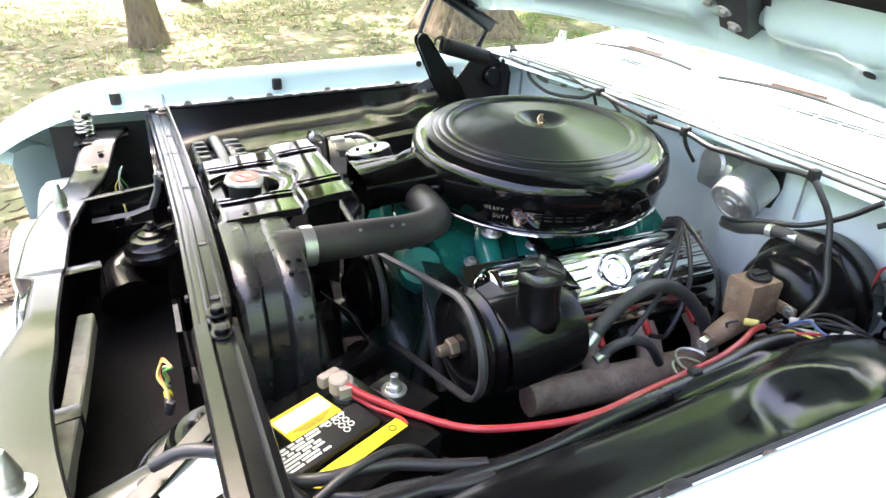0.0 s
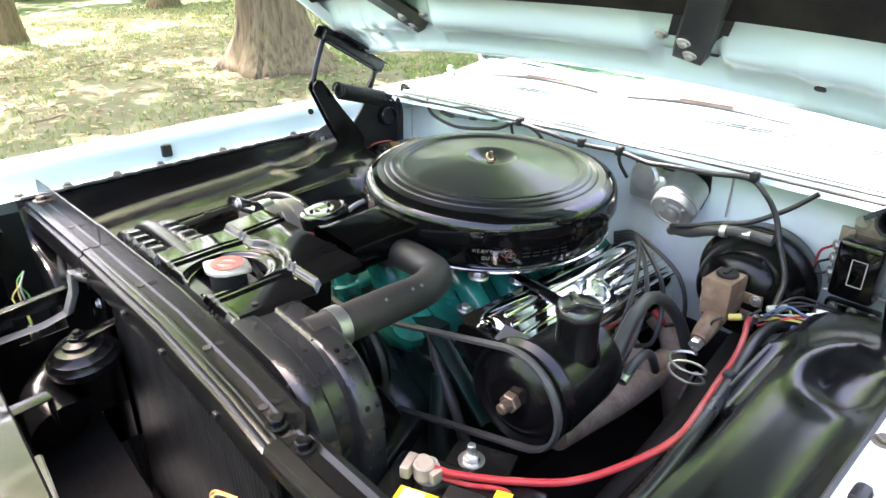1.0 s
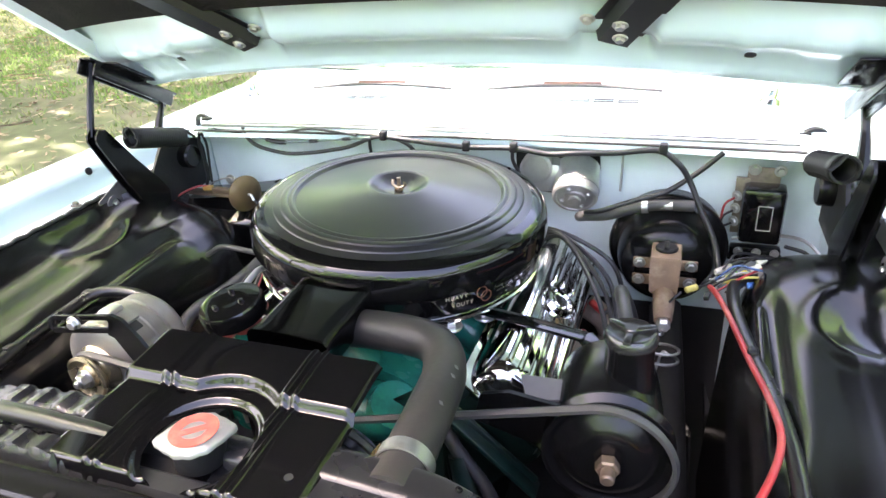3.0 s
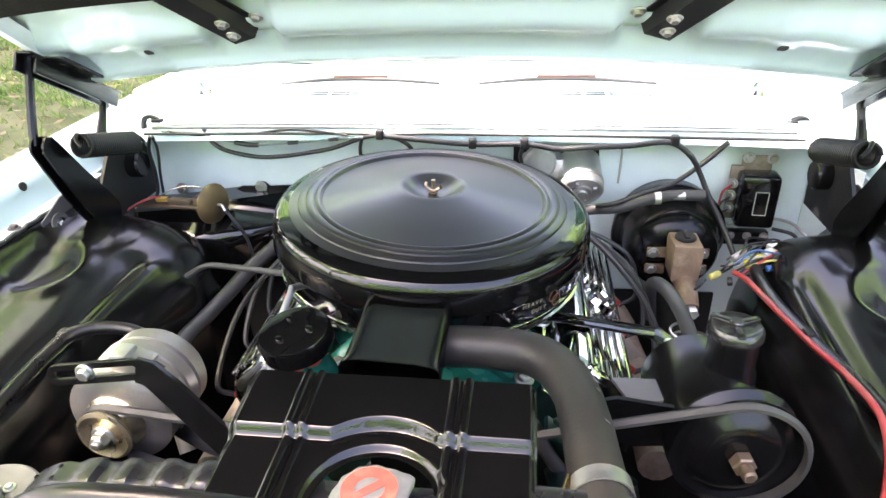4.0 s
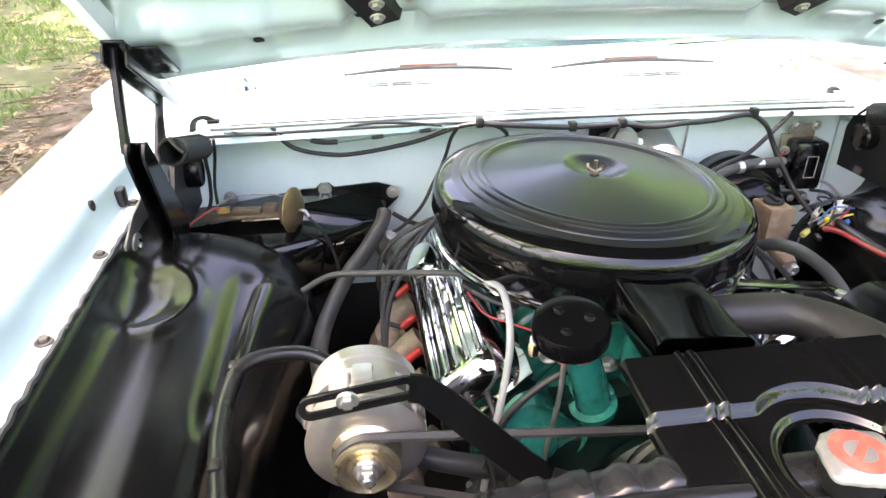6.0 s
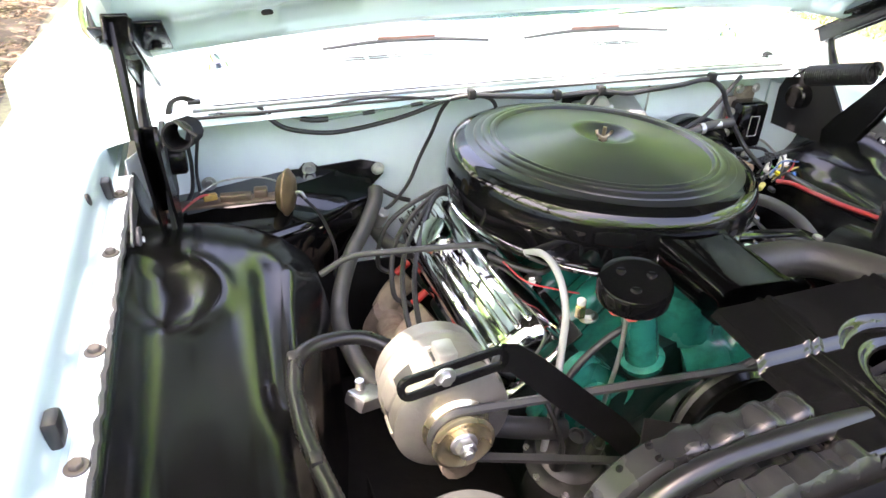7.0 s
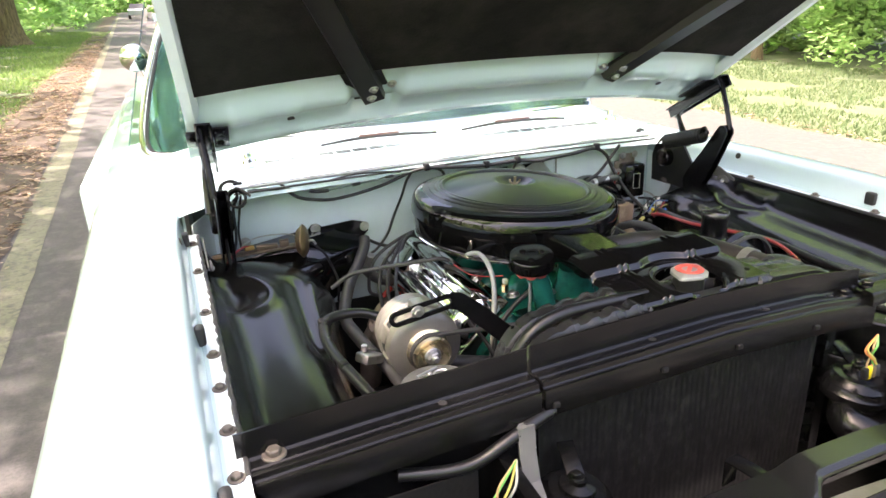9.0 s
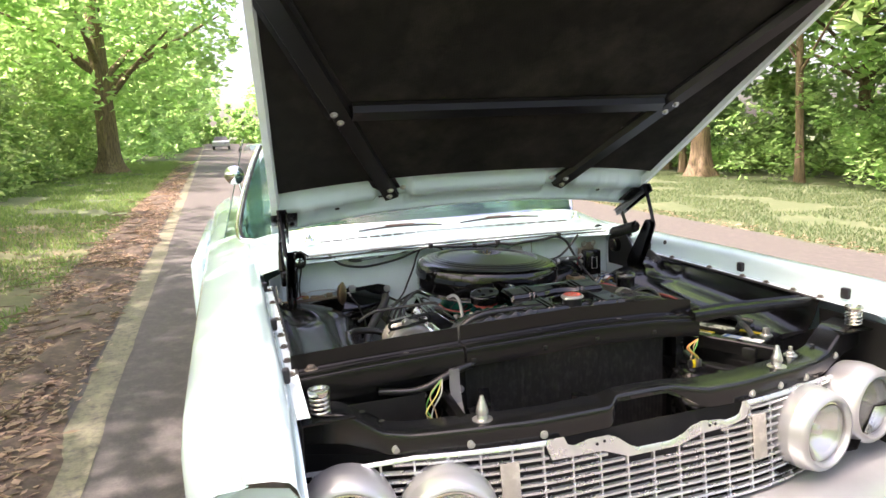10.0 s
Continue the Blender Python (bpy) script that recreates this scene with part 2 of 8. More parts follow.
def sweep(bm, path, section, side=None):
    """Runs an open section of (offset, height) along a path; the offset is level, square to the path."""
    path = [Vector(p) for p in path]
    rows = []
    for i, p in enumerate(path):
        d = path[min(i + 1, len(path) - 1)] - path[max(i - 1, 0)]
        across = Vector((-d.y, d.x, 0)).normalized() if side is None else Vector(side)
        rows.append([bm.verts.new(p + across * a + Vector((0, 0, h))) for a, h in section])
    n = len(section)
    for p, q in zip(rows, rows[1:]):
        for k in range(n):
            bm.faces.new((p[k], p[(k + 1) % n], q[(k + 1) % n], q[k]))
    bm.faces.new(rows[0])
    bm.faces.new(rows[-1])
    return bm


def sheet(bm, f, us, vs, thick=0.0):
    """A surface f(u, v) over the given steps; thick gives it a back."""
    g = [[bm.verts.new(f(u, v)) for v in vs] for u in us]
    fs = [bm.faces.new((g[i][j], g[i][j + 1], g[i + 1][j + 1], g[i + 1][j])) for i in range(len(us) - 1) for j in range(len(vs) - 1)]
    if thick:
        bmesh.ops.recalc_face_normals(bm, faces=fs)
        bmesh.ops.solidify(bm, geom=fs, thickness=thick)
    return bm


def plate(bm, outline, thick, m=None, hole=()):
    """A flat plate from a 2D outline, z from 0 to thick, laid out by m, with one hole joined to its first corner."""
    m = m or Matrix()
    pts = list(outline)
    if hole:
        pts = pts + [pts[0]] + list(hole) + [hole[0]]
    lo = [bm.verts.new(m @ Vector((x, y, 0))) for x, y in pts]
    hi = [bm.verts.new(m @ Vector((x, y, thick))) for x, y in pts]
    n = len(pts)
    bm.faces.new(lo[::-1])
    bm.faces.new(hi)
    for k in range(n):
        bm.faces.new((lo[k], lo[(k + 1) % n], hi[(k + 1) % n], hi[k]))
    return bm


def loft(bm, rings, cap0=True, cap1=True):
    vs = [[bm.verts.new(p) for p in r] for r in rings]
    n = len(vs[0])
    for p, q in zip(vs, vs[1:]):
        for k in range(n):
            bm.faces.new((p[k], p[(k + 1) % n], q[(k + 1) % n], q[k]))
    if cap0:
        bm.faces.new(vs[0])
    if cap1:
        bm.faces.new(vs[-1])
    return bm


def lin(a, b, n):
    return [a + (b - a) * k / (n - 1) for k in range(n)]


def bolt_mesh(mat, name):
    bm = bmesh.new()
    lathe(bm, [(0, -0.2), (1.55, -0.2), (1.6, 0.0), (1.5, 0.16), (1.0, 0.18)], seg=16)
    lathe(bm, [(1.0, 0.15), (1.0, 0.75), (0.86, 0.92), (0, 0.95)], seg=6)
    return finish(bm, mat, name, 30)


BOLT_DARK = bolt_mesh(material("browned_bolt_steel", (0.17, 0.145, 0.125), 0.5, 0.6, 0.3, 60, 0.2, 120), "bolt_dark")
BOLT_ZINC = bolt_mesh(ZINC, "bolt_zinc")
BOLT_BLACK = bolt_mesh(SATIN, "bolt_black")


def bolt(parent, at, axis=(0, 0, 1), r=0.007, mesh=None, twist=0, name="bolt"):
    ob = new(name, mesh or BOLT_ZINC)
    ob.parent = parent
    ob.matrix_local = Matrix.Translation(-ORIGIN[parent.name]) @ frame_on(axis, at, twist) @ Matrix.Diagonal((r, r, r, 1))
    return ob


def lettering(name, text, size, m, mat, parent=None, label="", category="", align="CENTER"):
    cu = bpy.data.curves.new(name, "FONT")
    cu.body, cu.size, cu.align_x, cu.align_y, cu.extrude = text, size, align, "CENTER", 0.0002
    tmp = bpy.data.objects.new(name, cu)
    scene.collection.objects.link(tmp)
    bpy.context.view_layer.update()
    me = bpy.data.meshes.new_from_object(tmp.evaluated_get(bpy.context.evaluated_depsgraph_get()))
    bpy.data.objects.remove(tmp)
    me.materials.clear()
    me.materials.append(mat)
    ob = new(name, me)
    if parent is not None:
        ob.parent = parent
        ob.matrix_local = Matrix.Translation(-ORIGIN[parent.name]) @ m
    else:
        ob.matrix_world = m
    return tagged(ob, label, category)


# ---- ground, road and verge ----
def gz(x, y):
    """Height of the gently sloping ground."""
    return -0.0253 * x + 0.032 * y + 0.0208


ASPHALT = material("worn_asphalt", (0.062, 0.056, 0.055), 0.85, 0, 0.45, 90, 0.8, 160, stain=(0.115, 0.10, 0.094), stain_scale=14, stain_amount=0.6)
GRASS_SOIL = material("mown_grass_ground", (0.065, 0.085, 0.040), 0.95, 0, 0.45, 9, 0.8, 60, stain=(0.115, 0.12, 0.072), stain_scale=1.6, stain_amount=0.7)
DRY_SOIL = material("dry_straw_soil", (0.085, 0.088, 0.040), 0.95, 0, 0.45, 9, 0.9, 60, stain=(0.175, 0.14, 0.092), stain_scale=1.7, stain_amount=0.85)
LEAF_SOIL = material("leaf_litter_soil", (0.065, 0.046, 0.034), 0.95, 0, 0.5, 25, 0.9, 70, stain=(0.17, 0.12, 0.085), stain_scale=18, stain_amount=0.6)
LINE_PAINT = material("worn_line_paint", (0.150, 0.142, 0.095), 0.85, 0, 0.45, 60, 0.8, 160, stain=(0.068, 0.060, 0.056), stain_scale=20, stain_amount=1.0)


def strip(name, x0, x1, y0, y1, mat, lift, label, wobble=0.0, nx=4, ny=60, seed=0, clods=0.0):
    """A strip along the road, which bears slightly to the left; clods raise its middle into small lumps."""
    bm = bmesh.new()
    ys = lin(y0, y1, ny)

    def f(u, v):
        x = x0 + (x1 - x0) * u - (0.030 * v if x0 + (x1 - x0) * u < 3 else 0.0)
        z = lift
        if wobble and u in (0.0, 1.0):
            x += wobble * noise.noise(Vector((v * 0.9, seed + u * 7, 0))) + 0.4 * wobble * noise.noise(Vector((v * 4.1, seed + u * 9, 3)))
        if clods and 0.0 < u < 1.0:
            z += clods * max(0.0, 0.35 + noise.noise(Vector((x * 2.2, v * 1.1, seed))) + 0.6 * noise.noise(Vector((x * 9, v * 7, seed)))) * math.sin(math.pi * u) ** 0.5
        return Vector((x, v, gz(x, v) + z))
    sheet(bm, f, lin(0, 1, nx), ys)
    return whole(name, bm, mat, label, name.replace("_", " "), kind="structure")


bm = bmesh.new()
sheet(bm, lambda u, v: Vector((u, v, gz(u, v) - 0.02)),
      [-900, -200, -60, -20, -8, 0, 8, 20, 60, 200, 900], [-900, -200, -60, -20, 0, 20, 60, 120, 300, 900])
whole("ground", bm, GRASS_SOIL, "sparse mown grass over brown soil beside the road", "ground", kind="structure")
strip("road", -2.12, 6.12, -40, 160, ASPHALT, 0.0, "worn brownish asphalt park road", 0.10, 12, 220, 1)
strip("dry_ground", -13.0, -2.32, -14, 11, DRY_SOIL, -0.012, "bare straw coloured soil under thin grass", 0.4, 6, 40, 3)
strip("verge", -2.40, -1.68, -40, 34, LEAF_SOIL, 0.006, "strip of bare lumpy soil covered in dead brown leaves", 0.16, 22, 900, 5, 0.055)
strip("far_verge", -2.62, -1.85, 34, 110, LEAF_SOIL, 0.012, "strip of bare soil and dead leaves farther along", 0.25, 6, 100, 5)
strip("road_line", -1.665, -1.485, -30, 130, LINE_PAINT, 0.004, "worn yellowish white edge line on asphalt", 0.025, 3, 700, 9)


# ---- car body ----
def fender(side, name, label):
    e = thing(name, label, "car fender", (side * 0.85, -0.6, 0.5))
    bm = bmesh.new()
    sec = [(0.712, 0.958), (0.717, 0.959), (0.720, 0.966), (0.724, 0.992), (0.729, 1.008), (0.740, 1.018), (0.765, 1.020),
           (0.81, 1.013), (0.855, 0.998), (0.888, 0.978), (0.906, 0.955), (0.914, 0.925), (0.915, 0.86), (0.912, 0.76), (0.912, 0.64), (0.905, 0.52), (0.88, 0.38)]

    def f(y, k):
        x, z = sec[k]
        drop = 0.030 * (y + 0.7) if y < -0.7 else 0.022 * (y + 0.7) if y < 0.3 else 0.022
        nose = max(0.0, (-1.20 - y) / 0.275)
        z2 = z + drop - 0.105 * nose ** 2.2 * (1 if z > 0.9 else max(0.0, (z - 0.6) / 0.3))
        grow = 0.013 * (y + 1.2) * max(0.0, min(1.0, (x - 0.78) / 0.1))
        x2 = x + (grow if y < 3 else 0.013 * 4.2) - 0.05 * max(0.0, nose - 0.5) ** 2 / 0.25 * (x > 0.85) - (0.03 * (y - 0.4) if y > 0.4 and k < 7 else 0)
        y2 = y if y > -1.2 else -1.2 + (y + 1.2) * (0.300 - 0.46 * (x - 0.74)) / 0.275
        return Vector((side * x2, y2, z2))
    sheet(bm, f, lin(-1.475, -1.2, 12) + lin(-1.12, 0.2, 14) + [0.5, 1.0, 1.6, 2.4, 3.3], range(len(sec)), 0.0015)
    part("skin", bm, PAINT, e)
    # level flange with tabs under the bolts
    bm = bmesh.new()
    sheet(bm, lambda y, x: Vector((side * x, y, 0.957 + (0.030 * (y + 0.7) if y < -0.7 else 0.022 * (y + 0.7)))),
          lin(-1.37, -0.28, 22), [0.690, 0.703, 0.713], 0.0015)
    part("flange", bm, LIGHTENED_PAINT, e)
    # nose panel over the lamps
    bm = bmesh.new()
    brow = [(0.722, 0.850), (0.740, 0.874), (0.80, 0.874), (0.85, 0.862), (0.882, 0.845), (0.896, 0.80), (0.896, 0.70), (0.80, 0.62), (0.74, 0.62)]
    lip = [Vector((side * x, -1.487 + 0.42 * (x - 0.74) + 0.10 * max(0, 0.84 - z), z)) for x, z in brow]
    back = [Vector((side * (0.74 + (x - 0.74) * 0.85), -1.445 + 0.42 * (x - 0.74), z * 0.975)) for x, z in brow]
    a = [bm.verts.new(p) for p in lip]
    b = [bm.verts.new(p) for p in back]
    for k in range(len(a) - 1):
        bm.faces.new((a[k], a[k + 1], b[k + 1], b[k]))
    bm.faces.new(b)
    part("nose_panel", bm, PAINT, e)
    for y in (-0.35, -0.52, -0.715, -0.865, -0.96, -1.06, -1.15):
        bolt(e, (side * 0.704, y, 0.9585 + (0.030 * (y + 0.7) if y < -0.7 else 0.022 * (y + 0.7))), (0, 0, 1), 0.0064, BOLT_DARK, y * 300)
    for y in (-0.36, -0.842, -1.215):
        bm = bmesh.new()
        box(bm, (side * 0.717, y, 0.982 + 0.03 * (y + 0.7) * (y < -0.7)), (0.014, 0.024, 0.030), 0.005)
        part("rubber_bumper", bm, CABLE, e, "black rubber bump stop")
    bm = bmesh.new()
    cyl(bm, 0.008, 0.004, frame_on((-side, 0, 0.15), (side * 0.7285, -0.450, 1.006)), 14)
    part("plugged_hole", bm, INK, e, "dark round hole")
    return e


fender(-1, "fender", "pale blue painted front fender with bolted inner flange")
fender(1, "fender", "pale blue painted front fender beside the battery")


def wheelhouse(side, label):
    e = thing("inner_fender", label, "inner fender", (side * 0.6, -0.7, 0.5))
    ys = lin(-1.16, -0.26, 91)

    def top(y):
        # averaged along its length so that the sheet runs smoothly
        return sum(rough_top(y + d) for d in lin(-0.06, 0.06, 9)) / 9

    def rough_top(y):
        return float(np.interp(y, [-1.16, -1.05, -0.95, -0.85, -0.7, -0.58, -0.48, -0.40, -0.33, -0.26], [0.845, 0.868, 0.880, 0.886, 0.895, 0.908, 0.922, 0.924, 0.905, 0.83]))
    prof = [(0.694, 0.953, 0), (0.690, 0.952, 0), (0.684, 0.86, 2), (0.676, 0.55, 2), (0.662, 0.22, 2), (0.645, 0.05, 2), (0.62, 0.004, 1), (0.595, 0.001, 1),
            (0.572, -0.004, 1), (0.552, -0.011, 1), (0.535, -0.022, 1), (0.520, -0.038, 1), (0.508, -0.060, 1), (0.499, -0.09, 1),
            (0.492, -0.13, 1), (0.487, -0.2, 1), (0.482, -0.3, 1), (0.478, -0.42, 1)]
    fine = prof[:6]
    for a, b in zip(prof[5:], prof[6:]):
        if a[2] == 2:
            fine.append(b)
            continue
        fine += [tuple(p + (q - p) * t for p, q in zip(a[:2], b[:2])) + (1,) for t in (0.25, 0.5, 0.75, 1.0)]
    prof = fine

    def f(y, k):
        x, z, rel = prof[k]
        if rel == 2:
            rim = 0.950 + (0.030 * (y + 0.7) if y < -0.7 else 0.022 * (y + 0.7))
            z = top(y) + 0.004 + (rim - top(y) - 0.004) * z
            z -= 0.010 * max(0.0, min(1.0, (0.085 - math.hypot(x - 0.655, y + 0.560)) / 0.04)) ** 2
        elif rel:
            z = top(y) + z
            d = math.hypot(x - 0.655, y + 0.560)
            z += 0.006 * math.exp(-((d - 0.078) / 0.012) ** 2) - 0.011 * max(0.0, min(1.0, (0.075 - d) / 0.04)) ** 2
            # ridge that runs along the inner shoulder, with a valley outside it
            ends = max(0.0, min(1.0, (y + 0.80) / 0.06)) * max(0.0, min(1.0, (-0.475 - y) / 0.03))
            z += ends * (0.013 * math.exp(-((x - 0.520) / 0.009) ** 2) - 0.009 * math.exp(-((x - 0.541) / 0.012) ** 2))
            if side < 0 and x < 0.572:
                # the shoulder swells towards the engine at its rear
                x -= float(np.interp(y, [-0.95, -0.75, -0.58, -0.48, -0.40, -0.32], [0, 0.008, 0.034, 0.058, 0.055, 0.02])) * min(1.0, (0.572 - x) / 0.07) ** 1.5
            if x < 0.535 and side > 0:
                x += 0.03 * max(0, min(1, (y + 0.45) / 0.2))
        else:
            z += 0.030 * (y + 0.7) if y < -0.7 else 0.022 * (y + 0.7)
        return Vector((side * x, y, z))
    bm = bmesh.new()
    sheet(bm, f, ys, range(len(prof)), 0.0015)
    part("panel", bm, WELL, e, smooth=60)
    bm = bmesh.new()
    pts = [(side * (0.692 + (0.0007 * math.sin(k * 2.1) + 0.0006 * math.sin(k * 5.3)) * (side < 0)), -1.15 + 0.86 * k / 80, 0.9556 + (0.0009 * math.sin(k * 1.7) + 0.0008 * math.sin(k * 4.1)) * (side < 0) + (0.030 * (-0.45 + 0.86 * k / 80) if -1.15 + .86 * k / 80 < -0.7 else 0.022 * (-.45 + .86 * k / 80))) for k in range(81)]
    tube(bm, pts, 0.0037, 6, smooth=False)
    part("rubber_seal", bm, RUBBER, e, "ragged black rubber seal")
    return e


wheelhouse(-1, "glossy black inner fender beside the alternator")
wheelhouse(1, "glossy black inner fender beside the brake booster")

# aprons ahead of the wheelhouses
for s in (-1, 1):
    bm = bmesh.new()
    sheet(bm, lambda y, z: Vector((s * (0.705 + 0.02 * (0.9 - z)), y, z)), lin(-1.36, -1.15, 6), lin(0.40, 0.915, 8), 0.002)
    e = thing("apron_panel", "dull black apron panel inside the nose", "car panel", (s * 0.6, -1.2, 0.4))
    part("side_sheet", bm, DULL, e)
    bm = bmesh.new()
    sheet(bm, lambda x, z: Vector((s * x, -1.155, z)), lin(0.42, 0.706, 6), lin(0.40, 0.86, 8), 0.002)
    part("cross_sheet", bm, DULL, e)

# firewall
e = thing("firewall", "pale blue painted steel firewall with pressed beads", "car panel", (0, -0.17, 0.5))
bm = bmesh.new()


def fw(x, z):
    y = -0.185
    y += 0.02 * max(0.0, (abs(x) - 0.50) / 0.12)
    y += -0.006 * math.exp(-((x - 0.245) / 0.005) ** 2) * (z > 0.75)
    y += -0.010 * math.exp(-((z - 0.775) / 0.012) ** 2) * (abs(x) < 0.48)
    y += 0.05 * max(0.0, min(1.0, (0.15 - abs(x)) / 0.08)) * (z < 0.90)
    y += -0.004 * max(0.0, min(1.0, (0.055 - math.hypot(x + 0.17, z - 1.0)) / 0.02))
    return Vector((x, y + 0.0015 * noise.noise(Vector((x * 9, z * 9, 1))), z))


sheet(bm, fw, lin(-0.655, 0.655, 90), lin(0.45, 1.045, 42), 0.002)
part("panel", bm, LIGHTENED_PAINT, e, smooth=60)
for s in (-1, 1):
    bm = bmesh.new()
    sheet(bm, lambda u, z: Vector((s * (0.655 + 0.045 * u), -0.165 - 0.10 * u, z)), lin(0, 1, 4), lin(0.5, 0.985, 8), 0.002)
    part("side_panel", bm, LIGHTENED_PAINT, e)

# cowl
bm = bmesh.new()
for x in (-0.315, 0.315):
    box(bm, (x, -0.200, 0.430), (0.39, 0.006, 0.54), 0.004)
part("lower_sheet", bm, DULL, e, "black sheets over the lower firewall")
bolt(e, (-0.676, -0.178, 1.016), (0, -0.2, 1), 0.009, BOLT_ZINC)
e = thing("cowl", "pale blue cowl panel with louvre slots below the windscreen", "car panel", (0, 0, 1.0))
bm = bmesh.new()
cowl_sec = [(-0.262, 1.034), (-0.263, 1.046), (-0.258, 1.050), (-0.235, 1.052), (-0.228, 1.058), (-0.218, 1.066), (-0.19, 1.071), (-0.12, 1.080), (-0.07, 1.088), (-0.02, 1.098), (0.02, 1.106)]


def cowl(x, k):
    y, z = cowl_sec[k]
    edge = max(0.0, (abs(x) - 0.58) / 0.17)
    bow = 0.16 * (x / 0.72) ** 2 * (k / 10)
    return Vector((x, y + bow + (0.02 * edge if k < 4 else 0), z - 0.03 * edge ** 2 - 0.012 * (x / 0.72) ** 2))


sheet(bm, cowl, lin(-0.745, 0.745, 40), range(len(cowl_sec)), 0.002)
part("panel", bm, PAINT, e, smooth=30)
for k in range(22):
    x = -0.483 + 0.046 * k
    z = 1.0835 - 0.012 * (x / .72) ** 2
    for y, w in ((-0.100, 0.0013), (-0.111, 0.0008)):
        bm = bmesh.new()
        box(bm, (0, 0, 0), (0.039, w, 0.003), 0.0006, pose(x, y, z - 0.0012 + (y + 0.1) * 0.13, 7.0, 0, 2 * x))
        part("louvre", bm, GREY_BRACE, e, "dark louvre slot")
bm = bmesh.new()
tube(bm, [(x, -0.2655 + 0.012 * max(0, (abs(x) - .55)), 1.047 - 0.008 * (x / .72) ** 2) for x in lin(-0.60, 0.59, 24)], 0.0028, 6, smooth=False)
part("weatherstrip", bm, RUBBER, e, "thin black weatherstrip")
bm = bmesh.new()
tube(bm, [(x, -0.236 + 0.014 * max(0, (abs(x) - .55)), 1.0555 - 0.008 * (x / .72) ** 2) for x in lin(-0.56, 0.55, 24)], 0.0016, 6, smooth=False)
part("seal_edge", bm, DULL, e, "thin dark seal edge")
bm = bmesh.new()
tube(bm, [(x, -0.249 + 0.014 * max(0, (abs(x) - .55)), 1.0545 - 0.008 * (x / .72) ** 2) for x in lin(-0.59, 0.58, 24)], 0.0038, 8, smooth=False)
part("seal_channel", bm, ZINC, e, "grey metal seal channel")
for sgn, x, y, z in ((-1, -0.598, -0.228, 1.047), (1, 0.606, -0.175, 1.036)):
    bm = bmesh.new()
    tube(bm, [(x + sgn * 0.030, y + 0.01, z - 0.012), (x + sgn * 0.022, y + 0.006, z + 0.010), (x + sgn * 0.004, y, z + 0.018), (x - sgn * 0.012, y - 0.004, z + 0.012)], [0.006, 0.005, 0.005, 0.006], 4)
    box(bm, (x - sgn * 0.012, y - 0.006, z + 0.012), (0.020, 0.014, 0.006), 0.0015)
    part("end_clip", bm, DULL, e, "black hooked end bracket")
for sgn in (-1, 1):
    bm = bmesh.new()
    x, y, z = sgn * 0.540, -0.118, 1.080
    lathe(bm, [(0, 0.030), (0.008, 0.030), (0.010, 0.022), (0.010, 0.012), (0.017, 0.010), (0.019, 0.0), (0, 0.0)], pose(x, y, z, -12, 8 * sgn, 0), 20)
    box(bm, (0, 0, 0.006), (0.014, 0.030, 0.010), 0.003, pose(x, y, z, 0, 0, 20 * sgn))
    part("wiper_pivot", bm, CHROME, e, "chrome wiper pivot")

# windscreen, wipers, pillars
e = thing("windscreen", "greenish wraparound windscreen with bright chrome trim", "windscreen", (0, 0.3, 1.1))
bm = bmesh.new()


def ws(u, v):
    wrap = abs(u) ** 3
    x = (0.745 - 0.32 * (v - 0.3) ** 2) * math.sin(radians(90 * u))
    y = 0.02 + 0.23 * (x / 0.72) ** 2 * (1 if abs(u) < 0.75 else 1) + 0.42 * v * (1 - 0.55 * wrap)
    return Vector((x, y, 1.112 + 0.38 * v - 0.085 * wrap * (1 - v)))


sheet(bm, ws, lin(-1, 1, 40), lin(0, 1, 10), 0.005)
g = part("glass", bm, GLASS, e)
g.visible_shadow = False
bm = bmesh.new()
tube(bm, [ws(u, 0) + Vector((0, -0.004, -0.004)) for u in lin(-1, 1, 40)], 0.009, 8, smooth=False)
part("lower_trim", bm, CHROME, e, "chrome lower trim")
bm = bmesh.new()
tube(bm, [ws(u, 1) for u in lin(-1, 1, 40)], 0.012, 8, smooth=False)
part("header_trim", bm, CHROME, e)
for s in (-1, 1):
    bm = bmesh.new()
    tube(bm, [ws(s, v) for v in lin(0, 1, 8)], 0.014, 8, smooth=False)
    part("pillar", bm, CHROME, e, "chrome windscreen pillar")
edge = [(-0.675, 0.25, 1.435), (-0.706, 0.25, 1.368), (-0.731, 0.25, 1.303), (-0.751, 0.25, 1.245), (-0.767, 0.25, 1.190), (-0.779, 0.25, 1.140), (-0.784, 0.248, 1.100), (-0.777, 0.244, 1.074), (-0.752, 0.235, 1.063), (-0.680, 0.22, 1.058)]
bm = bmesh.new()
tube(bm, edge, 0.010, 10)
part("corner_trim", bm, CHROME, e, "chrome trim round the wrapped screen corner")
bm = bmesh.new()
tube(bm, [Vector(q) + Vector((0.012, -0.004, 0.004)) for q in edge], 0.005, 8)
part("corner_rubber", bm, RUBBER, e, "black rubber seal")
bm = bmesh.new()
loft(bm, [[Vector(q) + Vector((0, k, 0)) for q in edge] for k in (0.006, 0.010)])
g = part("corner_glass", bm, GLASS, e)
g.visible_shadow = False
BRIDGE = material("brown_blade_steel", (0.20, 0.115, 0.095), 0.55, 0.2, 0.3, 60)
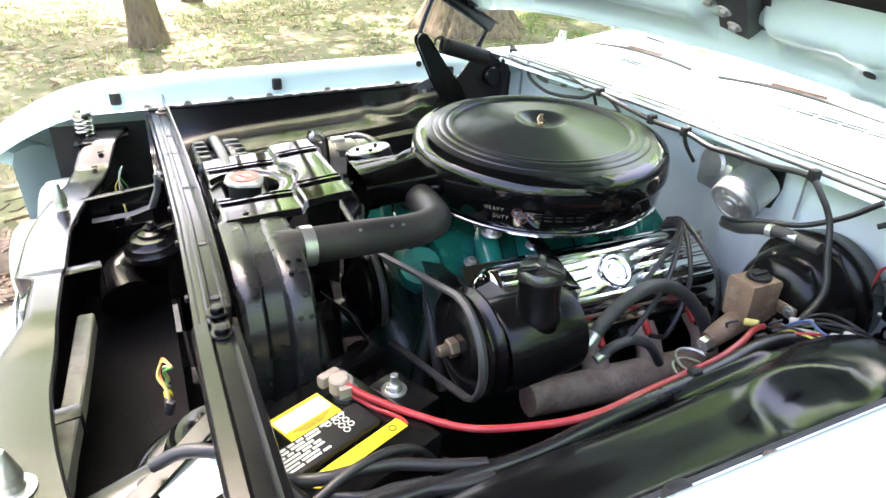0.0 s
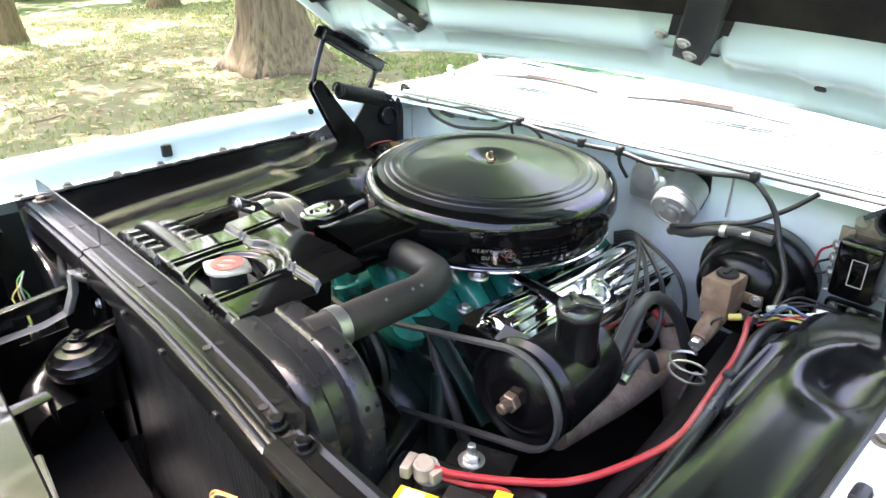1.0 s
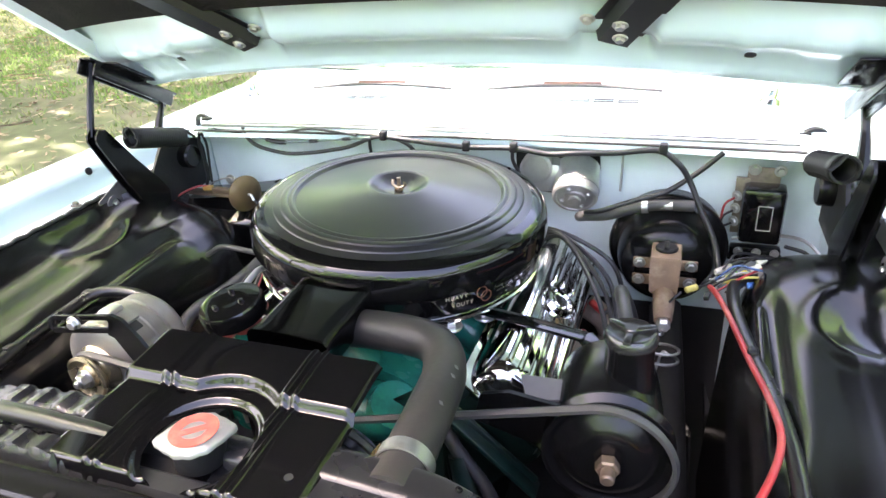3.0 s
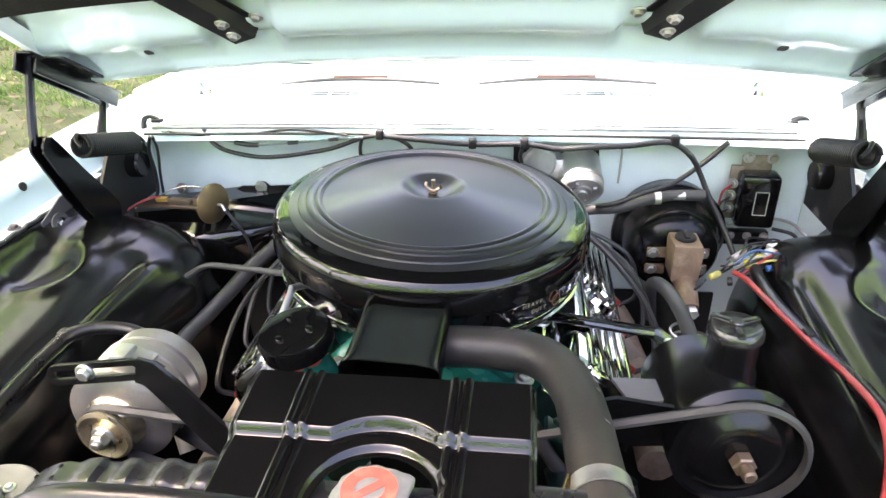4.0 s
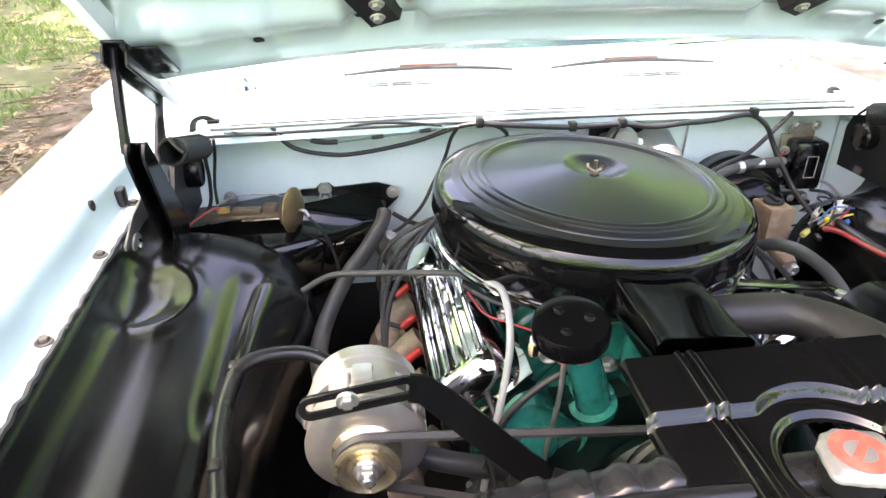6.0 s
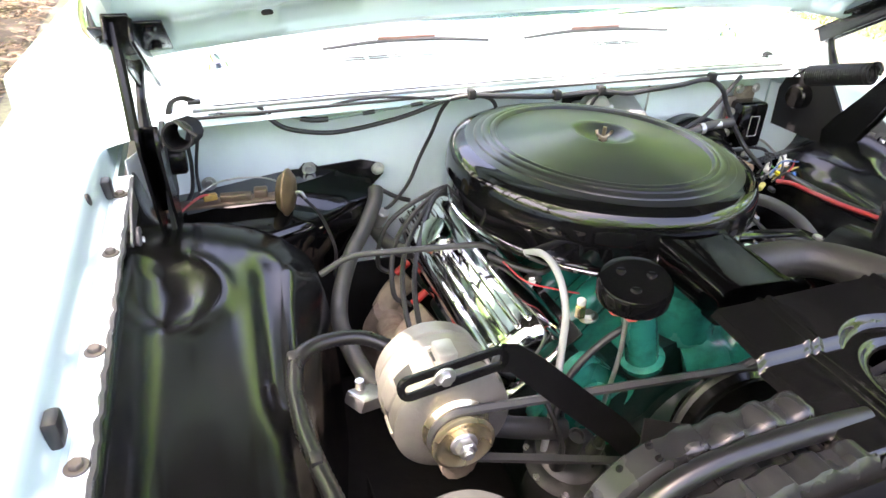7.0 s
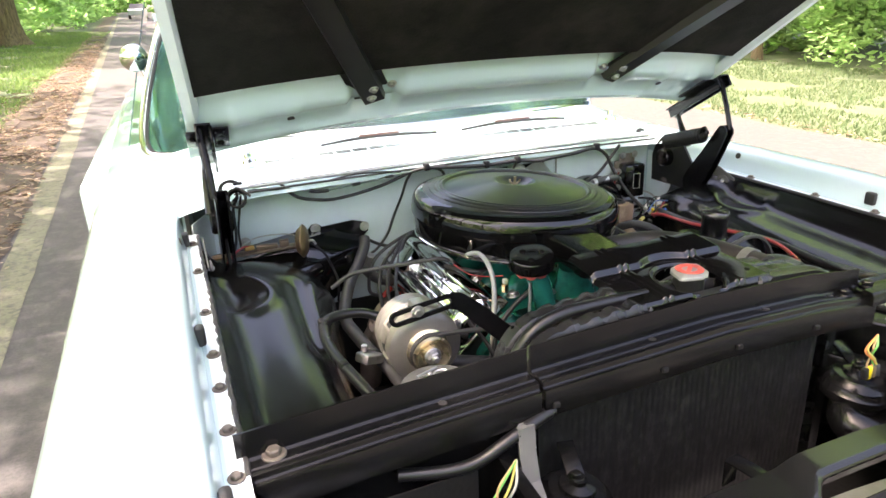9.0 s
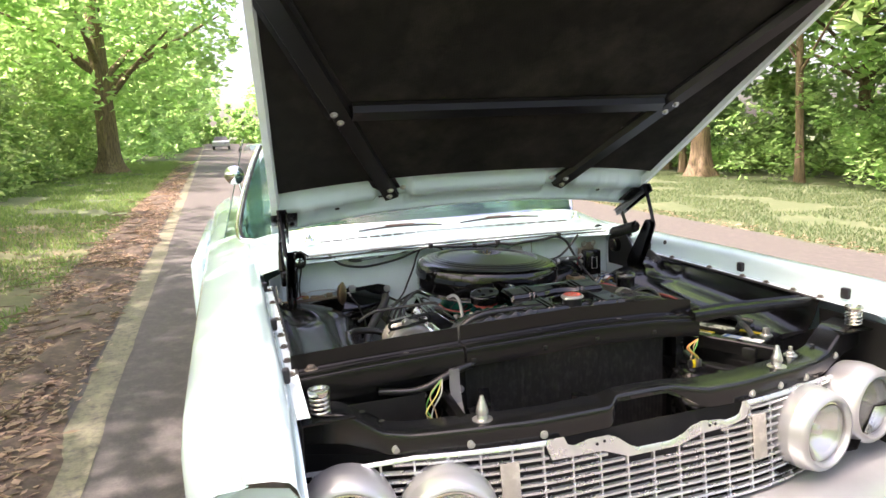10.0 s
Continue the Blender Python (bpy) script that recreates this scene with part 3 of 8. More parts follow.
for x0, x1 in ((-0.045, -0.362), (0.360, 0.030)):
    w = thing("wiper", "dark wiper blade on a worn reddish arm", "windscreen wiper", (x0, -0.13, 1.08), "wipers on the cowl")
    bm = bmesh.new()
    tube(bm, [(x0, -0.140, 1.108), (x0 * 0.67 + x1 * 0.33, -0.129, 1.113), (x0 * 0.33 + x1 * 0.67, -0.127, 1.113), (x1, -0.140, 1.108)], [0.0028, 0.0042, 0.0042, 0.0028], 6)
    part("blade", bm, RUBBER, w)
    bm = bmesh.new()
    box(bm, (0, 0, 0), (0.11, 0.006, 0.007), 0.002, pose(x0 * 0.5 + x1 * 0.5, -0.126, 1.1175, 0, 0, 0))
    part("bridge", bm, BRIDGE, w, "reddish brown blade bridge")
    bm = bmesh.new()
    tube(bm, [(x0 * 0.5 + x1 * 0.5, -0.124, 1.119), (x0 * 0.8 + x1 * 0.2, -0.10, 1.112), (x0 + 0.02, -0.07, 1.098), (x0 + 0.03, -0.06, 1.085)], 0.0036, 6)
    part("arm", bm, CHROME, w)

DARK_VINYL = material("dark_green_vinyl", (0.02, 0.055, 0.052), 0.5, 0, 0.2, 30, 0.1, 120)
# dashboard and cabin so that the glass has something behind it
e = thing("car_cabin", "pale blue car cabin with dark roof and seats behind the glass", "car cabin", (0, 1.5, 0.6))
bm = bmesh.new()
sheet(bm, lambda x, v: Vector((x, 0.25 + 0.45 * v, 1.09 - 0.02 * v)), lin(-0.72, 0.72, 6), lin(0, 1, 3), 0.01)
part("dashboard", bm, DARK_VINYL, e, "dark green dashboard top")
bm = bmesh.new()
sheet(bm, lambda x, y: Vector((x, y, 1.50 - 0.04 * (x / 0.7) ** 2 - 0.02 * ((y - 1.4) / 1) ** 2)), lin(-0.70, 0.70, 10), lin(0.53, 2.3, 8), 0.02)
part("roof", bm, PAINT, e)
bm = bmesh.new()
box(bm, (0, 1.35, 0.75), (1.4, 0.25, 0.6), 0.06)
part("seat", bm, DARK_VINYL, e)
for s in (-1, 1):
    bm = bmesh.new()
    sheet(bm, lambda y, v: Vector((s * (0.86 - 0.14 * v), y + 0.15 * v, 0.99 + 0.5 * v)), lin(0.62, 2.2, 4), lin(0, 1, 4), 0.004)
    q = part("side_glass", bm, GLASS, e)
    q.visible_shadow = False
    bm = bmesh.new()
    box(bm, (s * 0.955, 1.3, 0.7), (0.05, 2.0, 0.58), 0.02)
    part("door", bm, PAINT, e)
bm = bmesh.new()
box(bm, (0, 3.2, 0.78), (1.86, 2.0, 0.5), 0.1)
part("rear_deck", bm, PAINT, e)

e = thing("door_mirror", "round chrome door mirror on a short stem", "car mirror", (-0.777, 0.60, 1.1))
bm = bmesh.new()
lathe(bm, [(0, -0.05), (0.03, -0.045), (0.056, -0.02), (0.062, 0.0), (0.06, 0.012), (0, 0.016)], frame_on((0.15, 1, 0), (-0.777, 0.60, 1.319)) @ Matrix.Diagonal((0.70, 0.70, 0.70, 1)), 24)
part("head", bm, CHROME, e, smooth=60)
bm = bmesh.new()
tube(bm, [(-0.777, 0.63, 1.319), (-0.76, 0.66, 1.28), (-0.745, 0.68, 1.20)], 0.006, 8)
part("stem", bm, CHROME, e)

# ---- hood, standing open ----
HOOD_O, HOOD_S = Vector((0, -0.42, 1.24)), Vector((0, -0.7885, 0.615)).normalized()
HOOD_N = Vector((0, -HOOD_S.z, HOOD_S.y)) * 1.0


def hood_at(x, s, n=0.0):
    """A point of the hood: x across, s metres up its slope, n metres out of its inner face towards the engine."""
    return HOOD_O + Vector((x, 0, 0)) + HOOD_S * s + HOOD_N * n


e = thing("hood", "open pale blue hood with dark felt liner and black braces", "car hood", (0, -0.3, 1.15))


def hood_l(s):
    return -0.676 - 0.055 * (s + 0.05) / 0.85


def hood_r(s):
    return 0.668 + 0.145 * (s + 0.05) / 0.85


def hood_rear(x):
    return -0.055 - 0.10 * abs(x / 0.68) ** 2.2


bm = bmesh.new()


def hood_skin(u, s):
    t = s
    x = hood_l(t) * (1 - u) + hood_r(t) * u
    if s < 0:
        t = hood_rear(x) * (-s / 0.055) if s > -0.0551 else s
    return hood_at(x, t, -0.035 - 0.05 * (1 - (2 * u - 1) ** 2) ** 0.7 + (0.05 * max(0, (s - 0.72) / 0.16) ** 2))


sheet(bm, hood_skin, lin(0, 1, 30), [-0.055, -0.03, 0, 0.1, 0.3, 0.5, 0.7, 0.78, 0.83, 0.87, 0.9], 0.002)
part("skin", bm, PAINT, e, smooth=60)
# inner frame: rear band with rolled steps, and the side rims
bm = bmesh.new()
band = [(0.0, -0.030), (0.0, 0.0), (0.004, 0.007), (0.014, 0.009), (0.020, 0.003), (0.024, 0.0), (0.050, -0.003), (0.058, 0.000), (0.066, 0.003), (0.076, 0.002), (0.082, -0.003), (0.088, -0.010), (0.100, -0.022), (0.112, -0.028), (0.125, -0.018), (0.132, -0.016), (0.150, -0.024)]


def hood_band(u, k):
    s, n = band[k]
    x = hood_l(0) * (1 - u) + hood_r(0) * u
    lo = hood_rear(x)
    top = 0.112 - 0.055 * abs(x / 0.68) ** 2.4
    ss = lo + (top - lo) * s / 0.13
    bulge = 0.004 * (max(0.0, min(1.0, (0.075 - abs(abs(x) - 0.525)) / 0.012)) - 0.7 * max(0.0, min(1.0, (0.030 - abs(abs(x) - 0.515)) / 0.010))) * (0.015 < s < 0.09)
    foot = 0.014 * max(0.0, min(1.0, (0.062 - abs(abs(x) - 0.298)) / 0.014)) * (ss > -0.02)
    return hood_at(x, ss, n + bulge - foot)


sheet(bm, hood_band, lin(0, 1, 220), range(len(band)), 0.0015)
part("rear_frame", bm, PAINT, e, "pale blue pressed rear frame", smooth=40)
for fx, sg in ((hood_l, 1), (hood_r, -1)):
    bm = bmesh.new()
    rim = [(0.0, -0.055), (0.0, 0.004), (0.018, 0.006), (0.030, -0.014)]
    sheet(bm, lambda s, k: hood_at(fx(s) + sg * rim[k][0], s, rim[k][1]), [-0.14 if sg > 0 else -0.13, -0.05, 0.05, 0.2, 0.4, 0.6, 0.8, 0.9], range(4), 0.001)
    part("side_rim", bm, LIGHTENED_PAINT, e)
bm = bmesh.new()
rim = [(0.0, -0.02), (0.0, 0.03), (-0.03, 0.034), (-0.045, 0.0)]
sheet(bm, lambda u, k: hood_at(hood_l(0.88) * (1 - u) + hood_r(0.88) * u, 0.895 + rim[k][0], rim[k][1]), lin(0, 1, 20), range(4), 0.001)
part("front_rim", bm, LIGHTENED_PAINT, e)
bm = bmesh.new()


def liner(u, v):
    x0 = (hood_l(0.4) + 0.028) * (1 - u) + (hood_r(0.4) - 0.028) * u
    lo = 0.112 - 0.055 * abs(x0 / 0.68) ** 2.4
    s = lo + (0.855 - lo) * v
    x = (hood_l(s) + 0.026) * (1 - u) + (hood_r(s) - 0.026) * u
    sag = 0.006 * noise.noise(Vector((x * 4, s * 4, 0)))
    return hood_at(x, s, -0.009 + sag * min(1.0, v * 6))


sheet(bm, liner, lin(0, 1, 40), lin(0, 1, 28), 0.003)
part("liner", bm, LINER, e, "dark grey felt liner", smooth=60)


def brace(pts, w, label="", drop=0.0):
    bm = bmesh.new()
    a, b = pts
    d = Vector((b[0] - a[0], b[1] - a[1]))
    L = d.length
    d.normalize()
    q = Vector((-d.y, d.x))
    prof = [(-w / 2 - 0.012, 0.004), (-w / 2, 0.004), (-w / 2 + 0.006, 0.022), (w / 2 - 0.006, 0.022), (w / 2, 0.004), (w / 2 + 0.012, 0.004)]
    prof = prof + [(p, n - 0.002) for p, n in prof[::-1]]
    rows = []
    for t in (0, 1):
        rows.append([bm.verts.new(hood_at(a[0] + d.x * L * t + q.x * p, a[1] + d.y * L * t + q.y * p, n - drop * (1 - t))) for p, n in prof])
    n = len(prof)
    for k in range(n):
        bm.faces.new((rows[0][k], rows[0][(k + 1) % n], rows[1][(k + 1) % n], rows[1][k]))
    for r in rows:
        for k in range(5):
            bm.faces.new((r[k], r[k + 1], r[n - 2 - k], r[n - 1 - k]))
    return part("brace", bm, BRACE_BLACK, e, label)


for s in (-1, 1):
    lo, hi = (s * 0.298, 0.002), (s * (0.735 if s > 0 else 0.70), 0.83)
    b = brace((lo, hi), 0.055, "glossy black diagonal brace", 0.018)
    for x, y, n in ((0.311, 0.0526, 0.005), (0.309, 0.019, 0.0045), (0.266, 0.0437, -0.011)):
        bolt(b, hood_at(s * x, y, n), HOOD_N, 0.0068, BOLT_ZINC, 20)
    for q in (-0.016, 0.016):
        mid = (s * 0.51, 0.42)
        bolt(b, hood_at(mid[0] + s * q * 0.6, mid[1] + q, 0.023), HOOD_N, 0.0065, BOLT_ZINC)
brace(((-0.47, 0.425), (0.48, 0.425)), 0.045, "black cross brace")
for s, x in ((-1, -0.473), (1, 0.477)):
    bm = bmesh.new()
    cyl(bm, 0.008, 0.0015, frame_on(HOOD_N, hood_at(x, -0.034, 0.002)), 14)
    part("drain_hole", bm, INK, e, "dark oval hole")


def hood_hinge(s):
    h = subthing("hinge", "black steel hinge with coil spring and lift arm", e)
    X = lambda x: s * x
    side = lambda x: Matrix(((0, 0, s, X(x)), (1, 0, 0, 0), (0, 1, 0, 0), (0, 0, 0, 1)))
    bm = bmesh.new()
    plate(bm, [(-0.405, 0.905), (-0.212, 0.905), (-0.209, 0.985), (-0.228, 1.030), (-0.275, 1.046), (-0.330, 1.036), (-0.372, 0.986), (-0.400, 0.955)], 0.006, side(0.634))
    part("base_plate", bm, DULL, h)
    bm = bmesh.new()
    arm = [(-0.494, 1.094), (-0.484, 1.104), (-0.470, 1.100), (-0.455, 1.080), (-0.415, 1.022), (-0.372, 0.968), (-0.352, 0.935), (-0.356, 0.912), (-0.402, 0.910), (-0.424, 0.935), (-0.452, 0.985), (-0.482, 1.050), (-0.496, 1.082)]
    plate(bm, arm, 0.004, side(0.626))
    plate(bm, arm, 0.004, side(0.648))
    for a, b in zip(arm[2:6], arm[3:7]):
        d = Vector((0, b[0] - a[0], b[1] - a[1]))
        box(bm, (0, 0, 0), (0.024, 0.003, d.length + 0.003), 0.0008, frame_on(d, (X(0.638), (a[0] + b[0]) / 2, (a[1] + b[1]) / 2), 0) @ pose(0, 0, 0, 0, 0, 0))
    part("rocker_arm", bm, SATIN, h)
    bm = bmesh.new()
    a, b = Vector((X(0.608), -0.436, 1.075)), Vector((X(0.597), -0.310, 1.040))
    d = (b - a).normalized()
    u = d.cross(Vector((0, 0, 1))).normalized()
    v = u.cross(d)
    hel = [a + (b - a) * k / 336 + 0.0185 * (u * math.cos(2 * math.pi * k / 12) + v * math.sin(2 * math.pi * k / 12)) for k in range(337)]
    tube(bm, hel, 0.0027, 5, smooth=False)
    tube(bm, [b + v * 0.0185, b + d * 0.02 + v * 0.008, b + d * 0.045 + Vector((X(0.61) - X(0.60), 0, 0.0))], 0.003, 6)
    tube(bm, [a + v * 0.0185, a - d * 0.012 + v * 0.019 - u * s * 0.004, a - d * 0.026 + v * 0.010 - u * s * 0.016, a - d * 0.030 - u * s * 0.028], 0.003, 6)
    part("coil_spring", bm, DULL, h, "black coil spring")
    bm = bmesh.new()
    tube(bm, [(X(0.652), -0.482, 1.090), (X(0.653), -0.462, 1.145), (X(0.657), -0.425, 1.224)], 0.0068, 8)
    part("front_link", bm, SATIN, h)
    bm = bmesh.new()
    tube(bm, [(X(0.656), -0.325, 1.020), (X(0.656), -0.305, 1.062), (X(0.655), -0.290, 1.090), (X(0.650), -0.276, 1.134)], [0.013, 0.009, 0.0068, 0.0068], 8)
    part("rear_link", bm, SATIN, h)
    bm = bmesh.new()
    fr, re = Vector((X(0.650), -0.442, 1.236)), Vector((X(0.640), -0.258, 1.126))
    m = frame_on(re - fr, (fr + re) / 2)
    n = m.to_3x3() @ Vector((0, 1, 0))
    if n.dot(HOOD_N) < 0:
        n = -n
    m = Matrix.Translation(n * 0.022) @ m
    L = (re - fr).length
    box(bm, (0, 0, 0), (0.006, 0.030, L), 0.002, Matrix.Translation((s * 0.012, 0, 0)) @ m)
    box(bm, (0, 0, 0), (0.006, 0.030, L * 0.9), 0.002, Matrix.Translation((-s * 0.014, 0, 0)) @ m)
    box(bm, (0, 0, 0), (0.030, 0.005, L), 0.002, Matrix.Translation((0, 0.008, 0.012)) @ m)
    flange = Matrix.Translation((-s * 0.030, 0.010, 0.012)) @ m @ Matrix.Translation((0, 0, -0.15 * L))
    box(bm, (0, 0, 0), (0.036, 0.004, L * 0.46), 0.0015, flange)
    outer = Matrix.Translation((s * 0.022, 0.004, 0.006)) @ m @ Matrix.Translation((0, 0, -0.24 * L))
    box(bm, (0, 0, 0), (0.024, 0.004, L * 0.34), 0.0015, outer)
    part("hood_strap", bm, SATIN, h)
    for f, q in ((flange, -0.15), (flange, 0.13), (outer, -0.02)):
        bolt(h, f @ Vector((0, 0, q * L)) + n * 0.002, n, 0.0062, BOLT_BLACK)
    bm = bmesh.new()
    cyl(bm, 0.026, 0.05, frame_on((-s, 0, 0), (X(0.660), -0.275, 0.985)), 18, 0.004)
    part("pivot_housing", bm, SATIN, h)
    bm = bmesh.new()
    plate(bm, [(-0.49, 0.915), (-0.40, 0.905), (-0.36, 0.95), (-0.375, 0.985), (-0.43, 0.978), (-0.485, 0.955)], 0.003, side(0.682))
    lathe(bm, [(0.010, 0.0), (0.020, 0.0), (0.021, 0.004), (0.012, 0.006)], frame_on((-s, 0, 0), (X(0.680), -0.452, 0.938)), 20)
    part("mount_bracket", bm, GREY_BRACE, h, "grey bracket on the fender")
    bolt(h, (X(0.678), -0.452, 0.938), (-s, 0, 0), 0.007, BOLT_ZINC)
    return h


hood_hinge(-1)
hood_hinge(1)

# ---- radiator and its support ----
e = thing("radiator_support", "black pressed steel radiator support bar with raised rear lip", "support bar", (0, -1.13, 0.9))
bar_path = [(-0.70, -1.141, 0.938), (-0.55, -1.138, 0.944), (-0.30, -1.133, 0.950), (0.0, -1.130, 0.956), (0.20, -1.132, 0.950), (0.315, -1.134, 0.938)]


def bar_section(lip):
    return [(-0.013, -0.050), (-0.013, -0.013), (-0.012, -0.010), (-0.008, -0.009), (-0.006, -0.007), (-0.005, -0.001), (-0.003, 0.0), (0.003, 0.0), (0.005, 0.0015), (0.009, 0.0015), (0.011, 0.0), (0.021, 0.0), (0.024, 0.003),
            (0.026, lip), (0.029, lip), (0.027, -0.004), (-0.001, -0.004), (-0.009, -0.016), (-0.009, -0.050)]


bm = bmesh.new()
sweep(bm, [p for p in bar_path if p[0] < -0.31] + [(-0.322, -1.1335, 0.9495)], bar_section(0.036))
part("end_bar", bm, SATIN, e, smooth=30)
bm = bmesh.new()
sweep(bm, [(-0.316, -1.1334, 0.9497)] + [p for p in bar_path if p[0] > -0.31], bar_section(0.038))
part("bar", bm, SATIN, e, smooth=30)
bm = bmesh.new()
sec2 = [(-0.030, -0.026), (-0.030, -0.010), (-0.026, -0.003), (-0.012, -0.001), (-0.008, -0.006), (0.008, -0.006), (0.013, -0.001), (0.020, -0.003), (0.023, -0.020), (0.020, -0.020), (0.015, -0.010), (-0.022, -0.014), (-0.026, -0.026)]
sweep(bm, [(0.300, -1.120, 0.953), (0.42, -1.120, 0.955), (0.54, -1.119, 0.951), (0.68, -1.117, 0.946)], sec2)
part("side_bar", bm, SATIN, e, "black battery side bar", smooth=30)
bolt(e, (0.272, -1.118, 0.945), (0, 0, 1), 0.0085, BOLT_BLACK)
bolt(e, (0.325, -1.119, 0.950), (0, 0, 1), 0.0085, BOLT_BLACK)
bolt(e, (-0.66, -1.122, 0.942), (0, 0, 1), 0.009, BOLT_DARK)
for x in (-0.45, -0.12, 0.10, 0.24):
    bm = bmesh.new()
    y = float(np.interp(x, [p[0] for p in bar_path], [p[1] for p in bar_path]))
    z = float(np.interp(x, [p[0] for p in bar_path], [p[2] for p in bar_path]))
    cyl(bm, 0.0055, 0.001, pose(x, y + 0.016, z + 0.0), 12)
    part("hole", bm, INK, e, "dark round hole")
for x in (-0.30, -0.12, 0.02, 0.18):
    bm = bmesh.new()
    y = float(np.interp(x, [p[0] for p in bar_path], [p[1] for p in bar_path]))
    z = float(np.interp(x, [p[0] for p in bar_path], [p[2] for p in bar_path]))
    box(bm, (x, y - 0.0145, z - 0.034), (0.010, 0.006, 0.008), 0.002)
    part("clip", bm, DULL, e)

for xa, xb in ((-0.70, -0.315),):
    bm = bmesh.new()
    sheet(bm, lambda x, z: Vector((x, -1.126 - 0.004 * math.exp(-((z - 0.80) / 0.05) ** 2), z)), lin(xa, xb, 12), lin(0.42, 0.905, 16), 0.002)
    part("closing_panel", bm, SATIN, e, "black closing panel beside the radiator")

e = thing("radiator", "black radiator with rough sealed front face", "radiator", (0, -1.13, 0.4))
bm = bmesh.new()
sheet(bm, lambda x, z: Vector((x, -1.118 - 0.002 * noise.noise(Vector((x * 20, z * 14, 0))) - 0.00022 * math.sin(x * 2 * math.pi / 0.0108), z)), lin(-0.315, 0.225, 301), lin(0.42, 0.905, 24), 0.006)
part("front_panel", bm, ROUGH_BLACK, e, smooth=60)
bm = bmesh.new()
box(bm, (-0.05, -1.078, 0.69), (0.58, 0.03, 0.43), 0.006)
part("core", bm, DULL, e)
bm = bmesh.new()
lathe(bm, [(0, 0), (0.024, 0), (0.024, 0.022), (0.027, 0.025), (0, 0.026)], pose(0.012, -1.039, 0.978), 24)
part("filler_neck", bm, DULL, e)
CAP_METAL = material("dull_plated_steel", (0.34, 0.345, 0.33), 0.36, 0.5, 0.15, 60, 0.1, 200, stain=(0.22, 0.21, 0.19), stain_scale=40, stain_amount=0.4)
cap = subthing("cap", "bare metal radiator cap with red printed ring", e)
bm = bmesh.new()
n = 48
outer = []
for k in range(n):
    a = 2 * math.pi * k / n
    r = 0.0285 + 0.0080 * max(0.0, math.cos(2 * a - 1.05)) ** 4 + 0.0008 * math.cos(12 * a)
    outer.append((r * math.cos(a), r * math.sin(a)))
rings = []
for sc, z in ((0.93, 1.002), (1.0, 1.003), (1.0, 1.0065), (0.95, 1.0080), (0.80, 1.0085), (0.74, 1.0100), (0.70, 1.0105), (0.4, 1.0105)):
    rings.append([bm.verts.new((0.012 + x * sc, -1.039 + y * sc, z)) for x, y in outer])
for p, q in zip(rings, rings[1:]):
    for k in range(n):
        bm.faces.new((p[k], p[(k + 1) % n], q[(k + 1) % n], q[k]))
bm.faces.new(rings[0]); bm.faces.new(rings[-1])
part("shell", bm, CAP_METAL, cap, smooth=50)
bm = bmesh.new()
lathe(bm, [(0.0120, 0), (0.0222, 0), (0.0222, 0.0006), (0.0120, 0.0006)], pose(0.012, -1.039, 1.0107), 36)
part("red_ring", bm, RED_INK, cap, "faded red printed ring")
bm = bmesh.new()
box(bm, (0, 0, 0), (0.026, 0.007, 0.0006), 0, pose(0.012, -1.039, 1.0111, 0, 0, 40))
part("red_bar", bm, RED_INK, cap)

SHROUD = material("oiled_black_shroud", (0.015, 0.0155, 0.016), 0.27, 0, 0.35, 26, 0.12, 120, stain=(0.036, 0.036, 0.035), stain_scale=13, stain_amount=0.35, rough_vary=0.1)
e = thing("fan_shroud", "black fan shroud with ribbed rounded shoulders", "fan shroud", (0.0, -1.03, 0.5))


def arch(y, rise=0.0, grow=0.0):
    """Rounded outline of the shroud at a depth y."""
    pts = []
    xl, xr, zt, rad = -0.327 - grow, 0.312 + grow, 0.986 + rise, 0.085
    pts += [(xr, 0.48), (xr, 0.65), (xr, 0.80)]
    pts += [(xr - rad + rad * math.cos(a), zt - rad + rad * math.sin(a)) for a in lin(0, math.pi / 2, 14)]
    pts += [(x, zt) for x in lin(0.219, -0.234, 94)]
    pts += [(xl + rad - rad * math.sin(a), zt - rad + rad * math.cos(a)) for a in lin(0, math.pi / 2, 14)]
    pts += [(xl, 0.80), (xl, 0.65), (xl, 0.48)]
    out = []
    for x, z in pts:
        crown = 0.012 * max(0.0, 1 - (x / 0.25) ** 2) * (abs(x) > 0.11)
        rib = 0.0
        if -0.262 < x < -0.10:
            rib = 0.005 * max(0.0, min(1.0, 2.2 * math.sin(x * 180) + 0.6))
        elif x <= -0.262:
            rib = 0.003
        deep = -0.07 < y + 0.985 < -0.016
        if x > 0.13:
            z -= rise * 0.8 * (rise > -0.02)
        out.append(Vector((x, y, z + crown + (rib if not deep or rise > -0.012 else rib * 1.2) * (z > 0.90))))
    return out


depth = [(-1.096, -0.030, -0.03), (-1.094, -0.008, -0.006), (-1.088, 0.000, 0.0), (-1.070, 0.0, 0.0), (-1.066, -0.004, -0.004), (-1.063, -0.017, -0.017), (-1.042, -0.017, -0.017), (-1.039, -0.004, -0.004), (-1.034, 0.0, 0.0), (-1.012, 0.0, 0.0), (-1.008, -0.003, -0.004), (-1.006, -0.008, -0.008), (-1.006, -0.04, -0.04)]
bm = bmesh.new()
rows = [[bm.verts.new(p) for p in arch(y, r, g)] for y, r, g in depth]
for p, q in zip(rows, rows[1:]):
    for k in range(len(p) - 1):
        bm.faces.new((p[k], p[k + 1], q[k + 1], q[k]))
part("shell", bm, SHROUD, e, smooth=40)
bm = bmesh.new()
